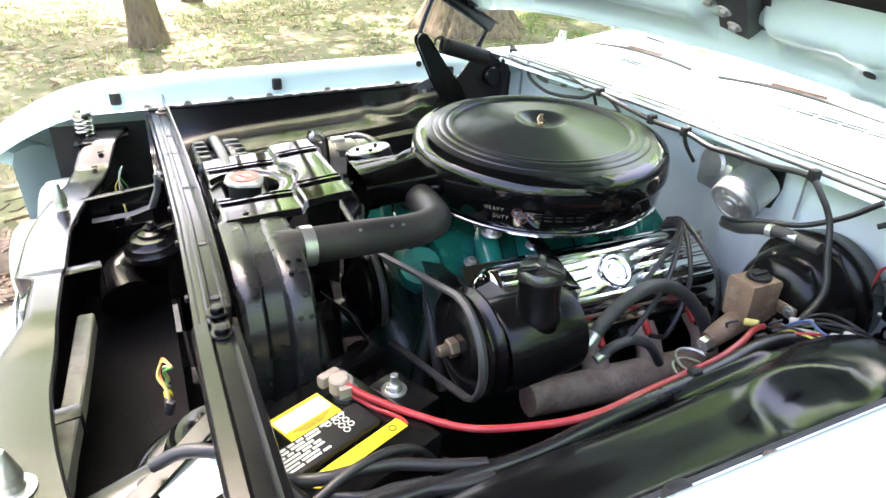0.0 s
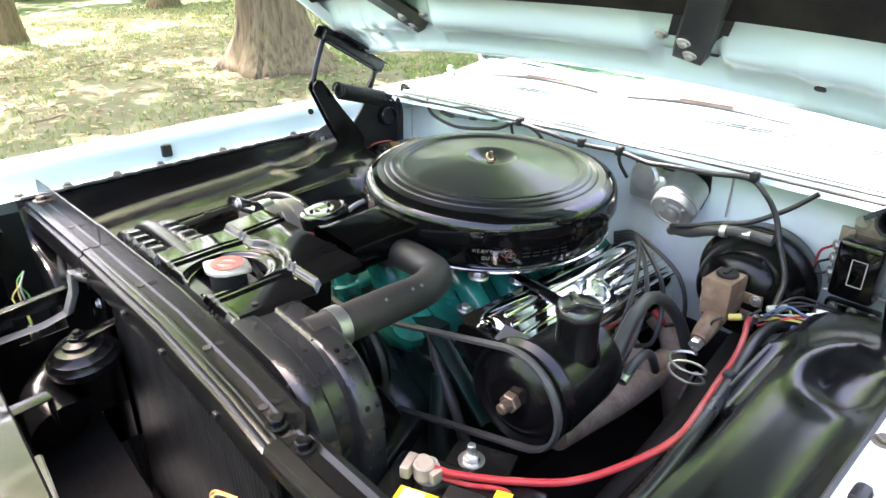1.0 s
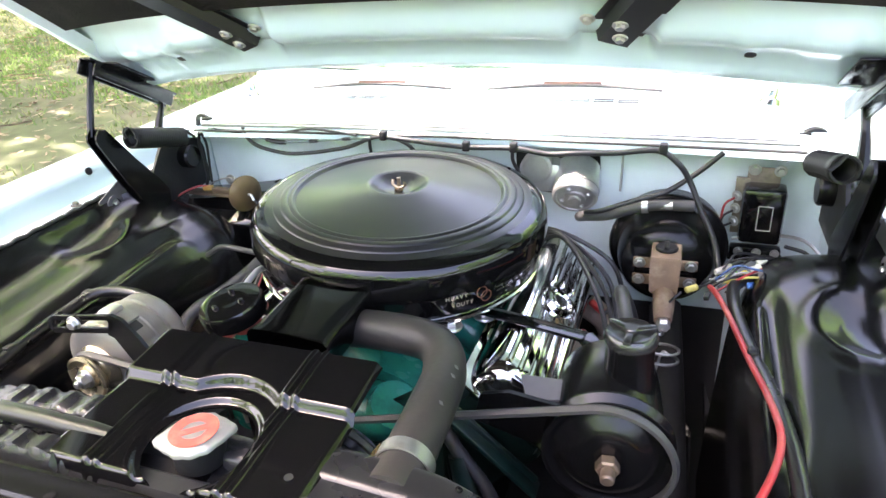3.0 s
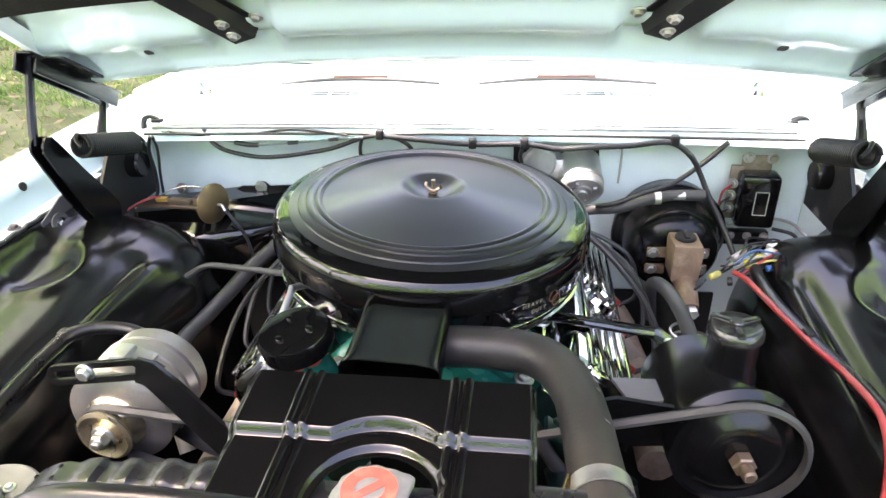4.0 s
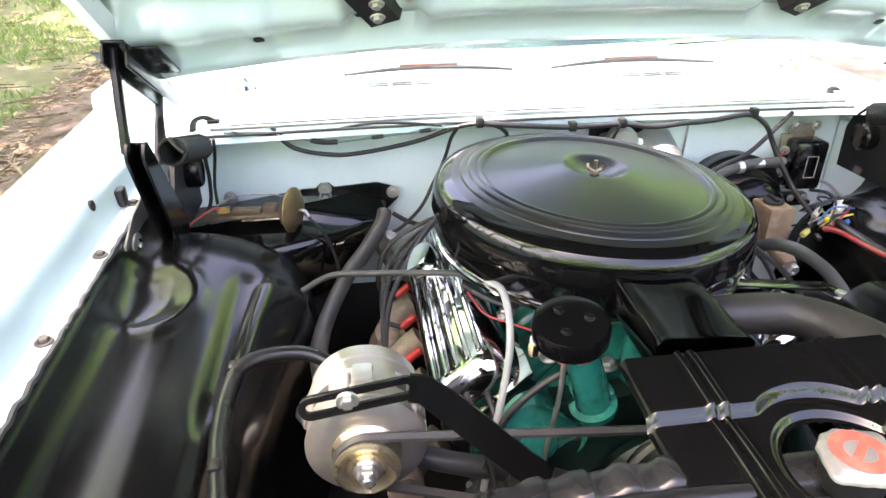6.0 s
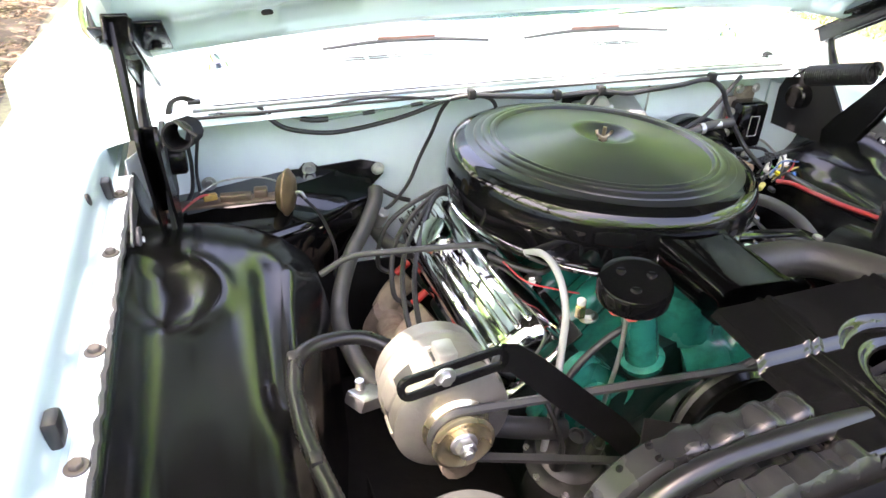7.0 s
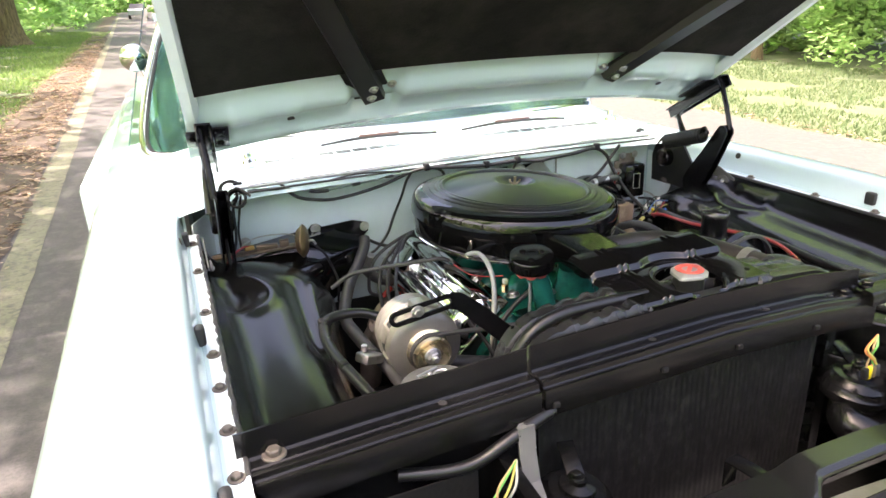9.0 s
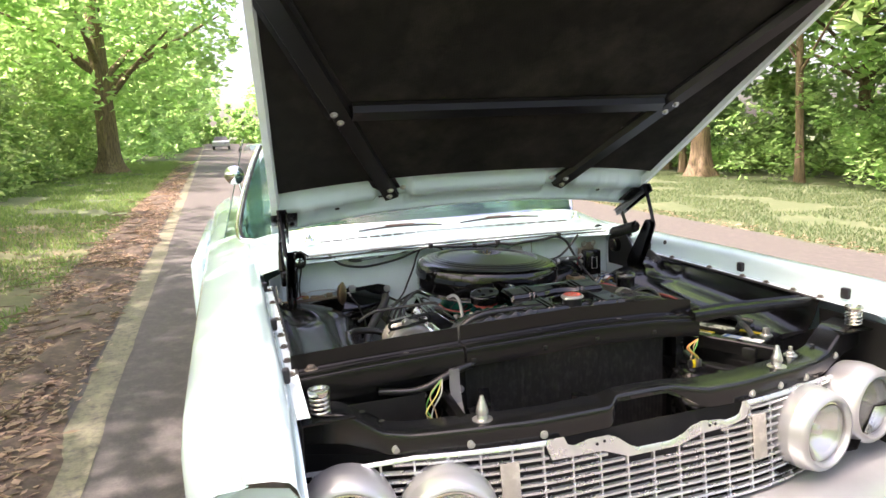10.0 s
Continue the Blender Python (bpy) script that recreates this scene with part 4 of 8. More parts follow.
lathe(bm, [(0.25, 0.035), (0.252, 0.012), (0.27, 0.004), (0.31, -0.02)], frame_on((0, 1, 0), (0.005, -1.012, 0.665)), 48)
part("fan_ring", bm, DULL, e, smooth=45)
for x, a in ((1, 72), (1, 60), (1, 40), (1, 22), (-1, 72), (-1, 52), (-1, 30)):
    for y in (-1.018,) if a in (40, 52) else (-1.016, -1.029):
        cx = 0.227 if x > 0 else -0.242
        d = Vector((x * math.cos(radians(a)), 0, math.sin(radians(a))))
        bolt(e, Vector((cx, y, 0.903)) + d * 0.0855, d, 0.0021, BOLT_BLACK, name="rivet")

e = thing("shroud_cover", "glossy black stamped cover plate round the radiator cap", "cover plate", (0.02, -0.99, 0.99))
bm = bmesh.new()


def step(a, b, v):
    t = max(0.0, min(1.0, (v - a) / (b - a)))
    return t * t * (3 - 2 * t)


def cover(x, y):
    dx, dy = x - 0.012, y + 1.039
    wall = max(-0.978, -1.039 + math.sqrt(max(0.0, 0.077 ** 2 - dx * dx))) if abs(dx) < 0.077 else -0.978
    rear = step(wall - 0.004, wall + 0.004, y)
    z = 0.996 + 0.004 * step(-1.09, -1.0, y) + rear * (0.010 + 0.006 * step(-0.99, -0.91, y))
    for c in (-0.068, 0.072):
        for o in (-0.006, 0.006):
            z += 0.0035 * max(0.0, min(1.0, (0.0042 - abs(x - c - o)) / 0.002))
    d = math.hypot(dx, dy)
    z -= 0.006 * step(0.060, 0.054, d) * (1 - rear)
    if y < -1.084:
        z -= 0.020 * step(-1.084, -1.094, y)
    z -= 0.007 * max(step(-0.122, -0.130, x), step(0.133, 0.140, x))
    return Vector((x, y, z))


us = lin(-0.130, 0.140, 136)
vs = lin(-1.095, -0.910, 93)
R_HOLE = 0.0505


def snapped(u, v):
    """Moves points next to the opening on to its rim, so that the rim is round."""
    dx, dy = u - 0.012, v + 1.039
    d = math.hypot(dx, dy)
    if abs(d - R_HOLE) < 0.0013:
        u, v = 0.012 + dx / d * R_HOLE, -1.039 + dy / d * R_HOLE
    return cover(u, v)


g = [[bm.verts.new(snapped(u, v)) for v in vs] for u in us]
for i in range(len(us) - 1):
    for j in range(len(vs) - 1):
        q = (g[i][j], g[i][j + 1], g[i + 1][j + 1], g[i + 1][j])
        cx, cy = sum(p.co.x for p in q) / 4, sum(p.co.y for p in q) / 4
        if math.hypot(cx - 0.012, cy + 1.039) > R_HOLE:
            bm.faces.new(q)
bmesh.ops.delete(bm, geom=[v for v in bm.verts if not v.link_faces], context="VERTS")
bmesh.ops.solidify(bm, geom=bm.faces[:], thickness=-0.0012)
part("plate", bm, GLOSS, e, smooth=50)
bm = bmesh.new()
cyl(bm, 0.004, 0.001, pose(0.118, -1.055, 0.9985), 12)
part("hole", bm, INK, e)

e = whole("overflow_hose", tube(bmesh.new(), [(-0.08, -1.050, 0.990), (-0.12, -1.050, 0.992), (-0.175, -1.051, 0.994), (-0.235, -1.052, 0.992), (-0.278, -1.053, 0.978), (-0.306, -1.055, 0.950), (-0.322, -1.058, 0.915), (-0.326, -1.065, 0.86), (-0.326, -1.08, 0.78)], 0.0098, 12),
          CONDUIT, "thin black rubber overflow hose along the shroud", "hose", (-0.2, -1.07, 0.9))

HOSE_RUBBER = material("aged_black_hose", (0.021, 0.020, 0.0185), 0.5, 0, 0.3, 30, 0.15, 220, stain=(0.045, 0.038, 0.030), stain_scale=11, stain_amount=0.5)
e = thing("radiator_hose", "thick black moulded radiator hose with steel clamp", "hose", (0.15, -0.9, 0.95))
hose = [(0.193, -1.03, 0.972), (0.193, -0.992, 0.971), (0.190, -0.945, 0.969), (0.187, -0.900, 0.967), (0.180, -0.850, 0.962), (0.162, -0.805, 0.957), (0.135, -0.780, 0.954), (0.095, -0.772, 0.953), (0.050, -0.768, 0.950), (0.010, -0.764, 0.942), (-0.020, -0.760, 0.922)]
part("hose", tube(bmesh.new(), hose, 0.0246, 20), HOSE_RUBBER, e, smooth=60)
d = (Vector(hose[2]) - Vector(hose[1])).normalized()
bm = bmesh.new()
lathe(bm, [(0.0258, -0.008), (0.0275, -0.008), (0.0275, 0.008), (0.0258, 0.008)], frame_on(d, hose[1]), 28)
c = part("clamp", bm, ZINC, e, "shiny steel hose clamp")
bm = bmesh.new()
cyl(bm, 0.005, 0.022, frame_on((0.3, 0.9, 0.2), Vector(hose[1]) + Vector((-0.030, -0.010, 0.004))), 10, 0.001)
part("screw", bm, BRASS, c)
for k, t in enumerate((0.35, 0.5, 0.55)):
    p = spline(hose, 6)[int(t * 40)]
    bm = bmesh.new()
    box(bm, (0, 0, 0.0261), (0.004, 0.006, 0.0006), 0, Matrix.Translation(p) @ pose(0, 0, 0, 0, 42, 30))
    part("print_mark", bm, GREY_BRACE, e)

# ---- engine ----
# Darker copy of the engine green: grime plus shade low in the bay.
SHADED_GRIMY_TEAL = material("oily_green_enamel_shade_toned", (0.002, 0.014, 0.0115), 0.36, 0, 0.4, 18, 0.5, 70, stain=(0.02, 0.018, 0.015), stain_scale=7, stain_amount=0.85)
e = thing("engine_block", "turquoise green painted V8 engine with intake manifold", "engine", (0, -0.55, 0.4))
bm = bmesh.new()
box(bm, (0, -0.50, 0.60), (0.30, 0.58, 0.40), 0.03)
part("crankcase", bm, SHADED_GRIMY_TEAL, e)
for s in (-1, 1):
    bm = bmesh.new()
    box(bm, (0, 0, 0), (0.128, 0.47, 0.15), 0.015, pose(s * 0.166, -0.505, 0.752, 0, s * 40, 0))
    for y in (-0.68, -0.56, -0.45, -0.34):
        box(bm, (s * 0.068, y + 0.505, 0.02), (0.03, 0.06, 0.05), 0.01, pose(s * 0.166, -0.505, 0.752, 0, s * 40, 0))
    part("cylinder_head", bm, SHADED_GRIMY_TEAL, e)
bm = bmesh.new()
sheet(bm, lambda x, y: Vector((x, y, 0.855 + 0.02 * math.cos(x * 24) - 0.5 * max(0, abs(x) - 0.09) + 0.008 * noise.noise(Vector((x * 25, y * 25, 0))))), lin(-0.16, 0.16, 30), lin(-0.74, -0.26, 40), 0.02)
part("intake_manifold", bm, TEAL, e, smooth=55)
for y in (-0.66, -0.58, -0.46, -0.36):
    for s in (-1, 1):
        bm = bmesh.new()
        tube(bm, [(s * 0.03, y + 0.03, 0.868), (s * 0.09, y, 0.862), (s * 0.15, y - 0.01, 0.815)], 0.024, 10)
        part("intake_runner", bm, TEAL, e, smooth=60)
bm = bmesh.new()
box(bm, (0, -0.52, 0.885), (0.13, 0.20, 0.03), 0.008)
part("carburettor_base", bm, TEAL, e)
bm = bmesh.new()
box(bm, (0, -0.52, 0.915), (0.11, 0.17, 0.05), 0.01)
cyl(bm, 0.05, 0.05, pose(0, -0.52, 0.90), 20)
part("carburettor", bm, DULL, e, "dark carburettor")
# front cover and water pump
bm = bmesh.new()
sheet(bm, lambda u, v: Vector((0.17 * (2 * u - 1) * (1 - 0.2 * v), -0.775 - 0.035 * math.sin(math.pi * u) * math.sin(math.pi * min(1, v * 1.2)) + 0.006 * noise.noise(Vector((u * 6, v * 6, 2))), 0.42 + 0.43 * v)), lin(0, 1, 24), lin(0, 1, 24), 0.03)
part("front_cover", bm, SHADED_GRIMY_TEAL, e, smooth=55)
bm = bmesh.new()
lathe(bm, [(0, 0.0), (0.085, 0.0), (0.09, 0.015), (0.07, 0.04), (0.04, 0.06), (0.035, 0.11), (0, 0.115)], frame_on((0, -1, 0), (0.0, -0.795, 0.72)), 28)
part("water_pump", bm, SHADED_GRIMY_TEAL, e, smooth=55)
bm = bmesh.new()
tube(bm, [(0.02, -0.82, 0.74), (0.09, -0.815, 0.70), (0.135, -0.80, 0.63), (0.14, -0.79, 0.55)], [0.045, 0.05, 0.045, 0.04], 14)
part("pump_outlet", bm, SHADED_GRIMY_TEAL, e, smooth=55)
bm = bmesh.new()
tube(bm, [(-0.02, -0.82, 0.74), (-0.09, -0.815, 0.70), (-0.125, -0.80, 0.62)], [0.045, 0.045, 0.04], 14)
part("pump_outlet", bm, SHADED_GRIMY_TEAL, e, smooth=55)
bm = bmesh.new()
tube(bm, [(0.08, -0.78, 0.845), (0.06, -0.77, 0.82), (0.0, -0.75, 0.80)], [0.034, 0.04, 0.05], 14)
part("water_neck", bm, TEAL, e, smooth=55)
bm = bmesh.new()
tube(bm, [(-0.020, -0.760, 0.928), (-0.015, -0.755, 0.90), (0.0, -0.74, 0.86)], [0.026, 0.032, 0.045], 14)
part("thermostat_housing", bm, TEAL, e, smooth=55)
bm = bmesh.new()
tube(bm, [(0.17, -0.80, 0.80), (0.20, -0.83, 0.70), (0.235, -0.84, 0.60)], [0.014, 0.018, 0.016], 8)
part("coolant_pipe", bm, SHADED_GRIMY_TEAL, e, smooth=55)
bm = bmesh.new()
box(bm, (0, 0, 0), (0.11, 0.015, 0.12), 0.02, pose(-0.165, -0.775, 0.79, 0, 40, 0))
cyl(bm, 0.024, 0.012, frame_on((0, -1, 0.25), (-0.155, -0.784, 0.80)), 20, 0.004)
cyl(bm, 0.014, 0.010, frame_on((0, -1, 0.2), (-0.13, -0.79, 0.735)), 14, 0.003)
box(bm, (0, 0, 0), (0.05, 0.05, 0.035), 0.01, pose(-0.085, -0.76, 0.848, 0, 0, 0))
part("head_boss", bm, TEAL, e, smooth=50)
for x, y, z in ((-0.12, -0.70, 0.862), (-0.055, -0.735, 0.868), (0.13, -0.71, 0.862), (0.19, -0.63, 0.862), (0.18, -0.52, 0.872), (0.17, -0.44, 0.872), (-0.155, -0.60, 0.868)):
    b = bolt(e, (x, y, z), (0.2 if x > 0 else -0.2, 0, 1), 0.0085, BOLT_ZINC)
bm = bmesh.new()
tube(bm, [(-0.126, -0.792, 0.958), (-0.110, -0.789, 0.915), (-0.094, -0.785, 0.865), (-0.086, -0.783, 0.835)], 0.021, 20)
lathe(bm, [(0.021, 0), (0.028, 0.002), (0.029, 0.010), (0.021, 0.013)], frame_on((-0.30, -0.06, 1), (-0.088, -0.784, 0.842)), 24)
part("oil_filler_tube", bm, TEAL, e)

# the stay takes the shade-darkened green, not its own brighter one
bm = bmesh.new()
d = Vector((0.115, 0.0, -0.105))
box(bm, (0, 0, 0), (0.026, 0.008, d.length), 0.003, frame_on(d, (0.213, -0.800, 0.818)))
box(bm, (0, 0, 0), (0.008, 0.020, d.length * 0.9), 0.003, frame_on(d, (0.213, -0.792, 0.818)))
part("front_stay", bm, SHADED_GRIMY_TEAL, e, "green steel stay with shade put into its colour")
bm = bmesh.new()
tube(bm, [(0.140, -0.792, 0.862), (0.165, -0.800, 0.815), (0.205, -0.805, 0.760), (0.225, -0.80, 0.70)], 0.009, 10)
part("bypass_tube", bm, RUBBER, e, "black rubber bypass tube")
e = thing("oil_filler_cap", "round black oil filler cap with red sealant beneath", "oil cap", (-0.129, -0.793, 0.955))
m = frame_on((-0.10, -0.16, 1), (-0.131, -0.793, 0.957))
bm = bmesh.new()
lathe(bm, [(0, 0), (0.036, 0.0), (0.0425, 0.004), (0.043, 0.022), (0.040, 0.027), (0.030, 0.0285), (0.012, 0.027), (0, 0.027)], m, 36)
part("cap", bm, GLOSS, e)
for k in range(3):
    a = 2.1 * k + 0.5
    bm = bmesh.new()
    lathe(bm, [(0.0065, 0), (0.005, 0.004), (0, 0.005)], m @ pose(0.02 * math.cos(a), 0.02 * math.sin(a), 0.027), 12, squash=0.6)
    part("dimple", bm, GLOSS, e)
bm = bmesh.new()
tube(bm, [m @ Vector((0.030 * math.cos(a), 0.030 * math.sin(a), -0.002 + 0.003 * math.sin(9 * a))) for a in lin(0, 2 * math.pi, 40)], 0.006, 6, smooth=False)
part("sealant", bm, RED_SEAL, e, "ragged red sealant")

# ---- air cleaner ----
PULLEY_WORN = material("worn_brassy_steel", (0.42, 0.33, 0.22), 0.35, 0.9, 0.3, 80, 0.1, 200, stain=(0.12, 0.09, 0.07), stain_scale=60, stain_amount=0.6)
AC = (-0.017, -0.507, 0.0)
e = thing("air_cleaner", "large round glossy black air cleaner with front snorkel", "air cleaner", (AC[0], AC[1], 0.92))
m = Matrix.Translation(AC)
bm = bmesh.new()
lathe(bm, [(0, 1.0345), (0.016, 1.0345), (0.024, 1.0358), (0.036, 1.0420), (0.043, 1.0465), (0.0465, 1.0480), (0.050, 1.0480), (0.056, 1.0468), (0.075, 1.0438), (0.10, 1.0398), (0.13, 1.0350), (0.1575, 1.0306), (0.1600, 1.0304)], m, 128)
part("lid", bm, LIDBLACK, e, "black dished lid", smooth=50)
bm = bmesh.new()
lathe(bm, [(0.1598, 1.0303), (0.1612, 1.0308), (0.1625, 1.0342), (0.1640, 1.0358), (0.1665, 1.0362), (0.1685, 1.0356), (0.1697, 1.0342), (0.1715, 1.0338), (0.1728, 1.0348), (0.1745, 1.0352), (0.1815, 1.0347),
           (0.1830, 1.0336), (0.1840, 1.0320), (0.1860, 1.0317), (0.1935, 1.0310), (0.1950, 1.0298), (0.1958, 1.0283), (0.1975, 1.0280), (0.205, 1.0267), (0.2085, 1.0256)], m, 128)
part("stepped_ring", bm, LIDBLACK, e, "black ring stepped round the lid", smooth=50)
bm = bmesh.new()
lathe(bm, [(0.2083, 1.0256), (0.2150, 1.0240), (0.2210, 1.0220), (0.2255, 1.0192), (0.2292, 1.0142), (0.2320, 1.0060), (0.2338, 0.990), (0.2345, 0.980), (0.2325, 0.979)], m, 128)
part("lid_rim", bm, GLOSS, e, "glossy black rolled lid rim", smooth=50)
bm = bmesh.new()
lathe(bm, [(0.230, 0.982), (0.2315, 0.978), (0.229, 0.970), (0.227, 0.945), (0.222, 0.932), (0.210, 0.922), (0.195, 0.918), (0.0, 0.916)], m, 96)
part("body", bm, GLOSS, e, smooth=50)
bm = bmesh.new()
lathe(bm, [(0.224, 0.9335), (0.2265, 0.932), (0.2265, 0.9285), (0.222, 0.927)], m, 96)
part("bottom_bead", bm, CHROME, e, "thin bright bottom bead")
bm = bmesh.new()


def snork(t, k, n=28):
    a = 2 * math.pi * k / n
    c, s = math.cos(a), math.sin(a)
    w = 0.052 + 0.006 * (t < 0.12) * (1 - t / 0.12)
    h = 0.026
    x = w * math.copysign(abs(c) ** 0.35, c)
    z = h * math.copysign(abs(s) ** 0.35, s)
    flare = 1.0 + 0.05 * (t > 0.97)
    cut = 0.022 * (1 if t > 0.99 else 0) * (z < 0)
    return Vector((-0.014 + x * flare, -0.715 - 0.142 * t + cut, 0.976 + z * flare - 0.004 * t))


n = 28
rows = [[bm.verts.new(snork(t, k)) for k in range(n)] for t in (0, 0.06, 0.12, 0.5, 0.9, 0.975, 1.0)]
for p, q in zip(rows, rows[1:]):
    for k in range(n):
        bm.faces.new((p[k], p[(k + 1) % n], q[(k + 1) % n], q[k]))
bmesh.ops.solidify(bm, geom=bm.faces[:], thickness=-0.0015)
part("snorkel", bm, GLOSS, e, smooth=50)
bm = bmesh.new()
cyl(bm, 0.003, 0.026, m @ pose(0, 0, 1.030), 10)
tube(bm, [(AC[0] - 0.011, AC[1] + 0.004, 1.050), (AC[0] - 0.010, AC[1], 1.044), (AC[0], AC[1] - 0.002, 1.040), (AC[0] + 0.010, AC[1], 1.044), (AC[0] + 0.011, AC[1] - 0.004, 1.050)], 0.0024, 8)
cyl(bm, 0.007, 0.004, m @ pose(0, 0, 1.0345), 18, 0.001)
part("wing_nut", bm, PULLEY_WORN, e, "worn brassy wing nut")
a0 = radians(-44)


def on_side(ang, z, r=0.2303):
    return Matrix.Translation((AC[0] + r * math.cos(ang), AC[1] + r * math.sin(ang), z)) @ Euler((math.pi / 2, 0, ang + math.pi / 2)).to_matrix().to_4x4()


def curved_text(txt, ang, z, size, mat):
    step = size * 0.78 / 0.2295
    for k, ch in enumerate(txt):
        if ch != " ":
            lettering("print_letter", ch, size, on_side(ang + (k - (len(txt) - 1) / 2) * step, z), mat, e)


curved_text("HEAVY", radians(-48.5), 0.970, 0.0085, CREAM_INK)
curved_text("DUTY", radians(-45.5), 0.958, 0.0085, CREAM_INK)
for dz, da in ((0.968, -39.0), (0.960, -37.2)):
    bm = bmesh.new()
    lathe(bm, [(0.0075, 0), (0.0088, 0), (0.0088, 0.0004), (0.0075, 0.0004)], on_side(radians(da), dz), 24)
    part("print_ring", bm, DULL_RED_INK, e, "small red printed emblem ring")
for k in range(5):
    bm = bmesh.new()
    for j in range(2):
        box(bm, (0, 0, 0), (0.012, 0.0022, 0.0004), 0, on_side(radians(-31 + 4.2 * k), 0.9665 - 0.006 * j))
    part("print_bar", bm, FAINT_INK, e, "faint dark printed lines")

# the whole can sits slightly askew on the carburettor
e.rotation_euler = (0.022, 0.060, 0.0)

# ---- valve covers ----
def valve_cover(s, label):
    v = thing("valve_cover", label, "valve cover", (s * 0.21, -0.5, 0.82), "valve covers")
    m = pose(s * 0.208, -0.508, 0.822, 0, s * 40, 0)
    bm = bmesh.new()
    L, W, H = 0.455, 0.128, 0.052
    rings = []
    for sc, z in ((0.0, 0.0), (0.0, 0.012), (0.004, 0.03), (0.012, 0.044), (0.022, H)):
        ring = []
        for k in range(56):
            a = 2 * math.pi * k / 56
            c, q = math.cos(a), math.sin(a)
            ring.append(bm.verts.new(m @ Vector(((W / 2 - sc) * math.copysign(abs(c) ** 0.42, c), (L / 2 - sc) * math.copysign(abs(q) ** 0.16, q), z))))
        rings.append(ring)
    for p, q in zip(rings, rings[1:]):
        for k in range(56):
            bm.faces.new((p[k], p[(k + 1) % 56], q[(k + 1) % 56], q[k]))
    bm.faces.new(rings[-1])
    part("shell", bm, CHROME, v, smooth=50)
    bm = bmesh.new()
    box(bm, (0, 0, 0.001), (W + 0.018, L + 0.012, 0.004), 0.0015, m)
    part("flange", bm, CHROME, v)
    for k in range(5):
        x = -0.036 + 0.018 * k
        spans = ((-0.20, -0.045), (0.045, 0.205)) if s > 0 and abs(x) < 0.03 else ((-0.20, 0.205),)
        for y0, y1 in spans:
            bm = bmesh.new()
            box(bm, (x, (y0 + y1) / 2, H + 0.0015), (0.0085, y1 - y0, 0.007), 0.003, m)
            part("fin", bm, CHROME, v)
    if s > 0:
        bm = bmesh.new()
        lathe(bm, [(0, 0.006), (0.012, 0.006), (0.014, 0.003), (0.020, 0.003), (0.022, 0.008), (0.026, 0.008), (0.030, 0.0)], m @ pose(0, 0.0, H), 32)
        part("emblem", bm, CHROME, v, "round chrome emblem ring")
    else:
        bm = bmesh.new()
        lathe(bm, [(0.020, 0.0), (0.020, 0.018), (0.028, 0.022), (0.030, 0.040), (0.028, 0.044), (0, 0.046)], m @ pose(0.0, 0.045, H), 32)
        part("breather_cap", bm, CHROME, v, "chrome breather cap")
    return v


valve_cover(1, "chrome finned valve cover with a round emblem")
valve_cover(-1, "chrome finned valve cover with a breather cap")

# ---- firewall side: heater, wiper motor, brake booster, regulator ----
TAN_PLASTIC = material("soiled_yellow_plastic", (0.36, 0.22, 0.05), 0.5, 0, 0.3, 80, stain=(0.16, 0.11, 0.06), stain_scale=60, stain_amount=0.7)
e = thing("heater_box", "black heater box with vacuum diaphragm and wiring on top", "heater box", (-0.47, -0.25, 0.75))

def dep(x):
    return float(np.interp(x, [-0.68, -0.55, -0.44, -0.36, -0.285], [-0.345, -0.340, -0.325, -0.275, -0.232]))


rows = []
for x in (-0.668, -0.60, -0.52, -0.46, -0.40, -0.345, -0.300):
    yf, zt = dep(x), float(np.interp(x, [-0.668, -0.60, -0.46, -0.30], [0.876, 0.882, 0.902, 0.900]))
    zb = float(np.interp(x, [-0.668, -0.55, -0.42, -0.33, -0.30], [0.735, 0.725, 0.735, 0.775, 0.82]))
    rows.append([Vector((x, y, z)) for y, z in ((-0.186, zt + 0.004), (yf + 0.075, zt + 0.002), (yf + 0.068, zt - 0.003), (yf + 0.010, zt - 0.036), (yf + 0.003, zt - 0.044), (yf, zt - 0.055), (yf + 0.006, zb + 0.02), (yf + 0.022, zb), (-0.186, zb))])
bm = bmesh.new()
loft(bm, rows)
part("case", bm, GLOSS, e, smooth=30)
bm = bmesh.new()
plate(bm, [(-0.50, 0.888), (-0.455, 0.912), (-0.43, 0.912), (-0.42, 0.922), (-0.405, 0.922), (-0.395, 0.913), (-0.315, 0.918), (-0.295, 0.912), (-0.275, 0.905), (-0.275, 0.885), (-0.30, 0.86), (-0.49, 0.86)], 0.004, Matrix(((1, 0, 0, 0), (0, 0, -1, -0.196), (0, 1, 0, 0), (0, 0, 0, 1))))
part("mounting_flange", bm, SATIN, e)
for x, z in ((-0.4125, 0.912), (-0.285, 0.898), (-0.585, 0.905)):
    bolt(e, (x, -0.203, z), (0, -1, 0), 0.008, BOLT_ZINC)
bm = bmesh.new()
box(bm, (0, 0, 0), (0.22, 0.03, 0.005), 0.0015, pose(-0.56, -0.285, 0.905, 0, -2, -6))
box(bm, (0, 0, 0), (0.05, 0.018, 0.012), 0.003, pose(-0.545, -0.285, 0.912, 0, 0, -6))
box(bm, (0, 0, 0), (0.022, 0.02, 0.018), 0.003, pose(-0.505, -0.285, 0.914, 0, 0, -6))
part("resistor_plate", bm, COPPER, e, "corroded resistor plate")
bm = bmesh.new()
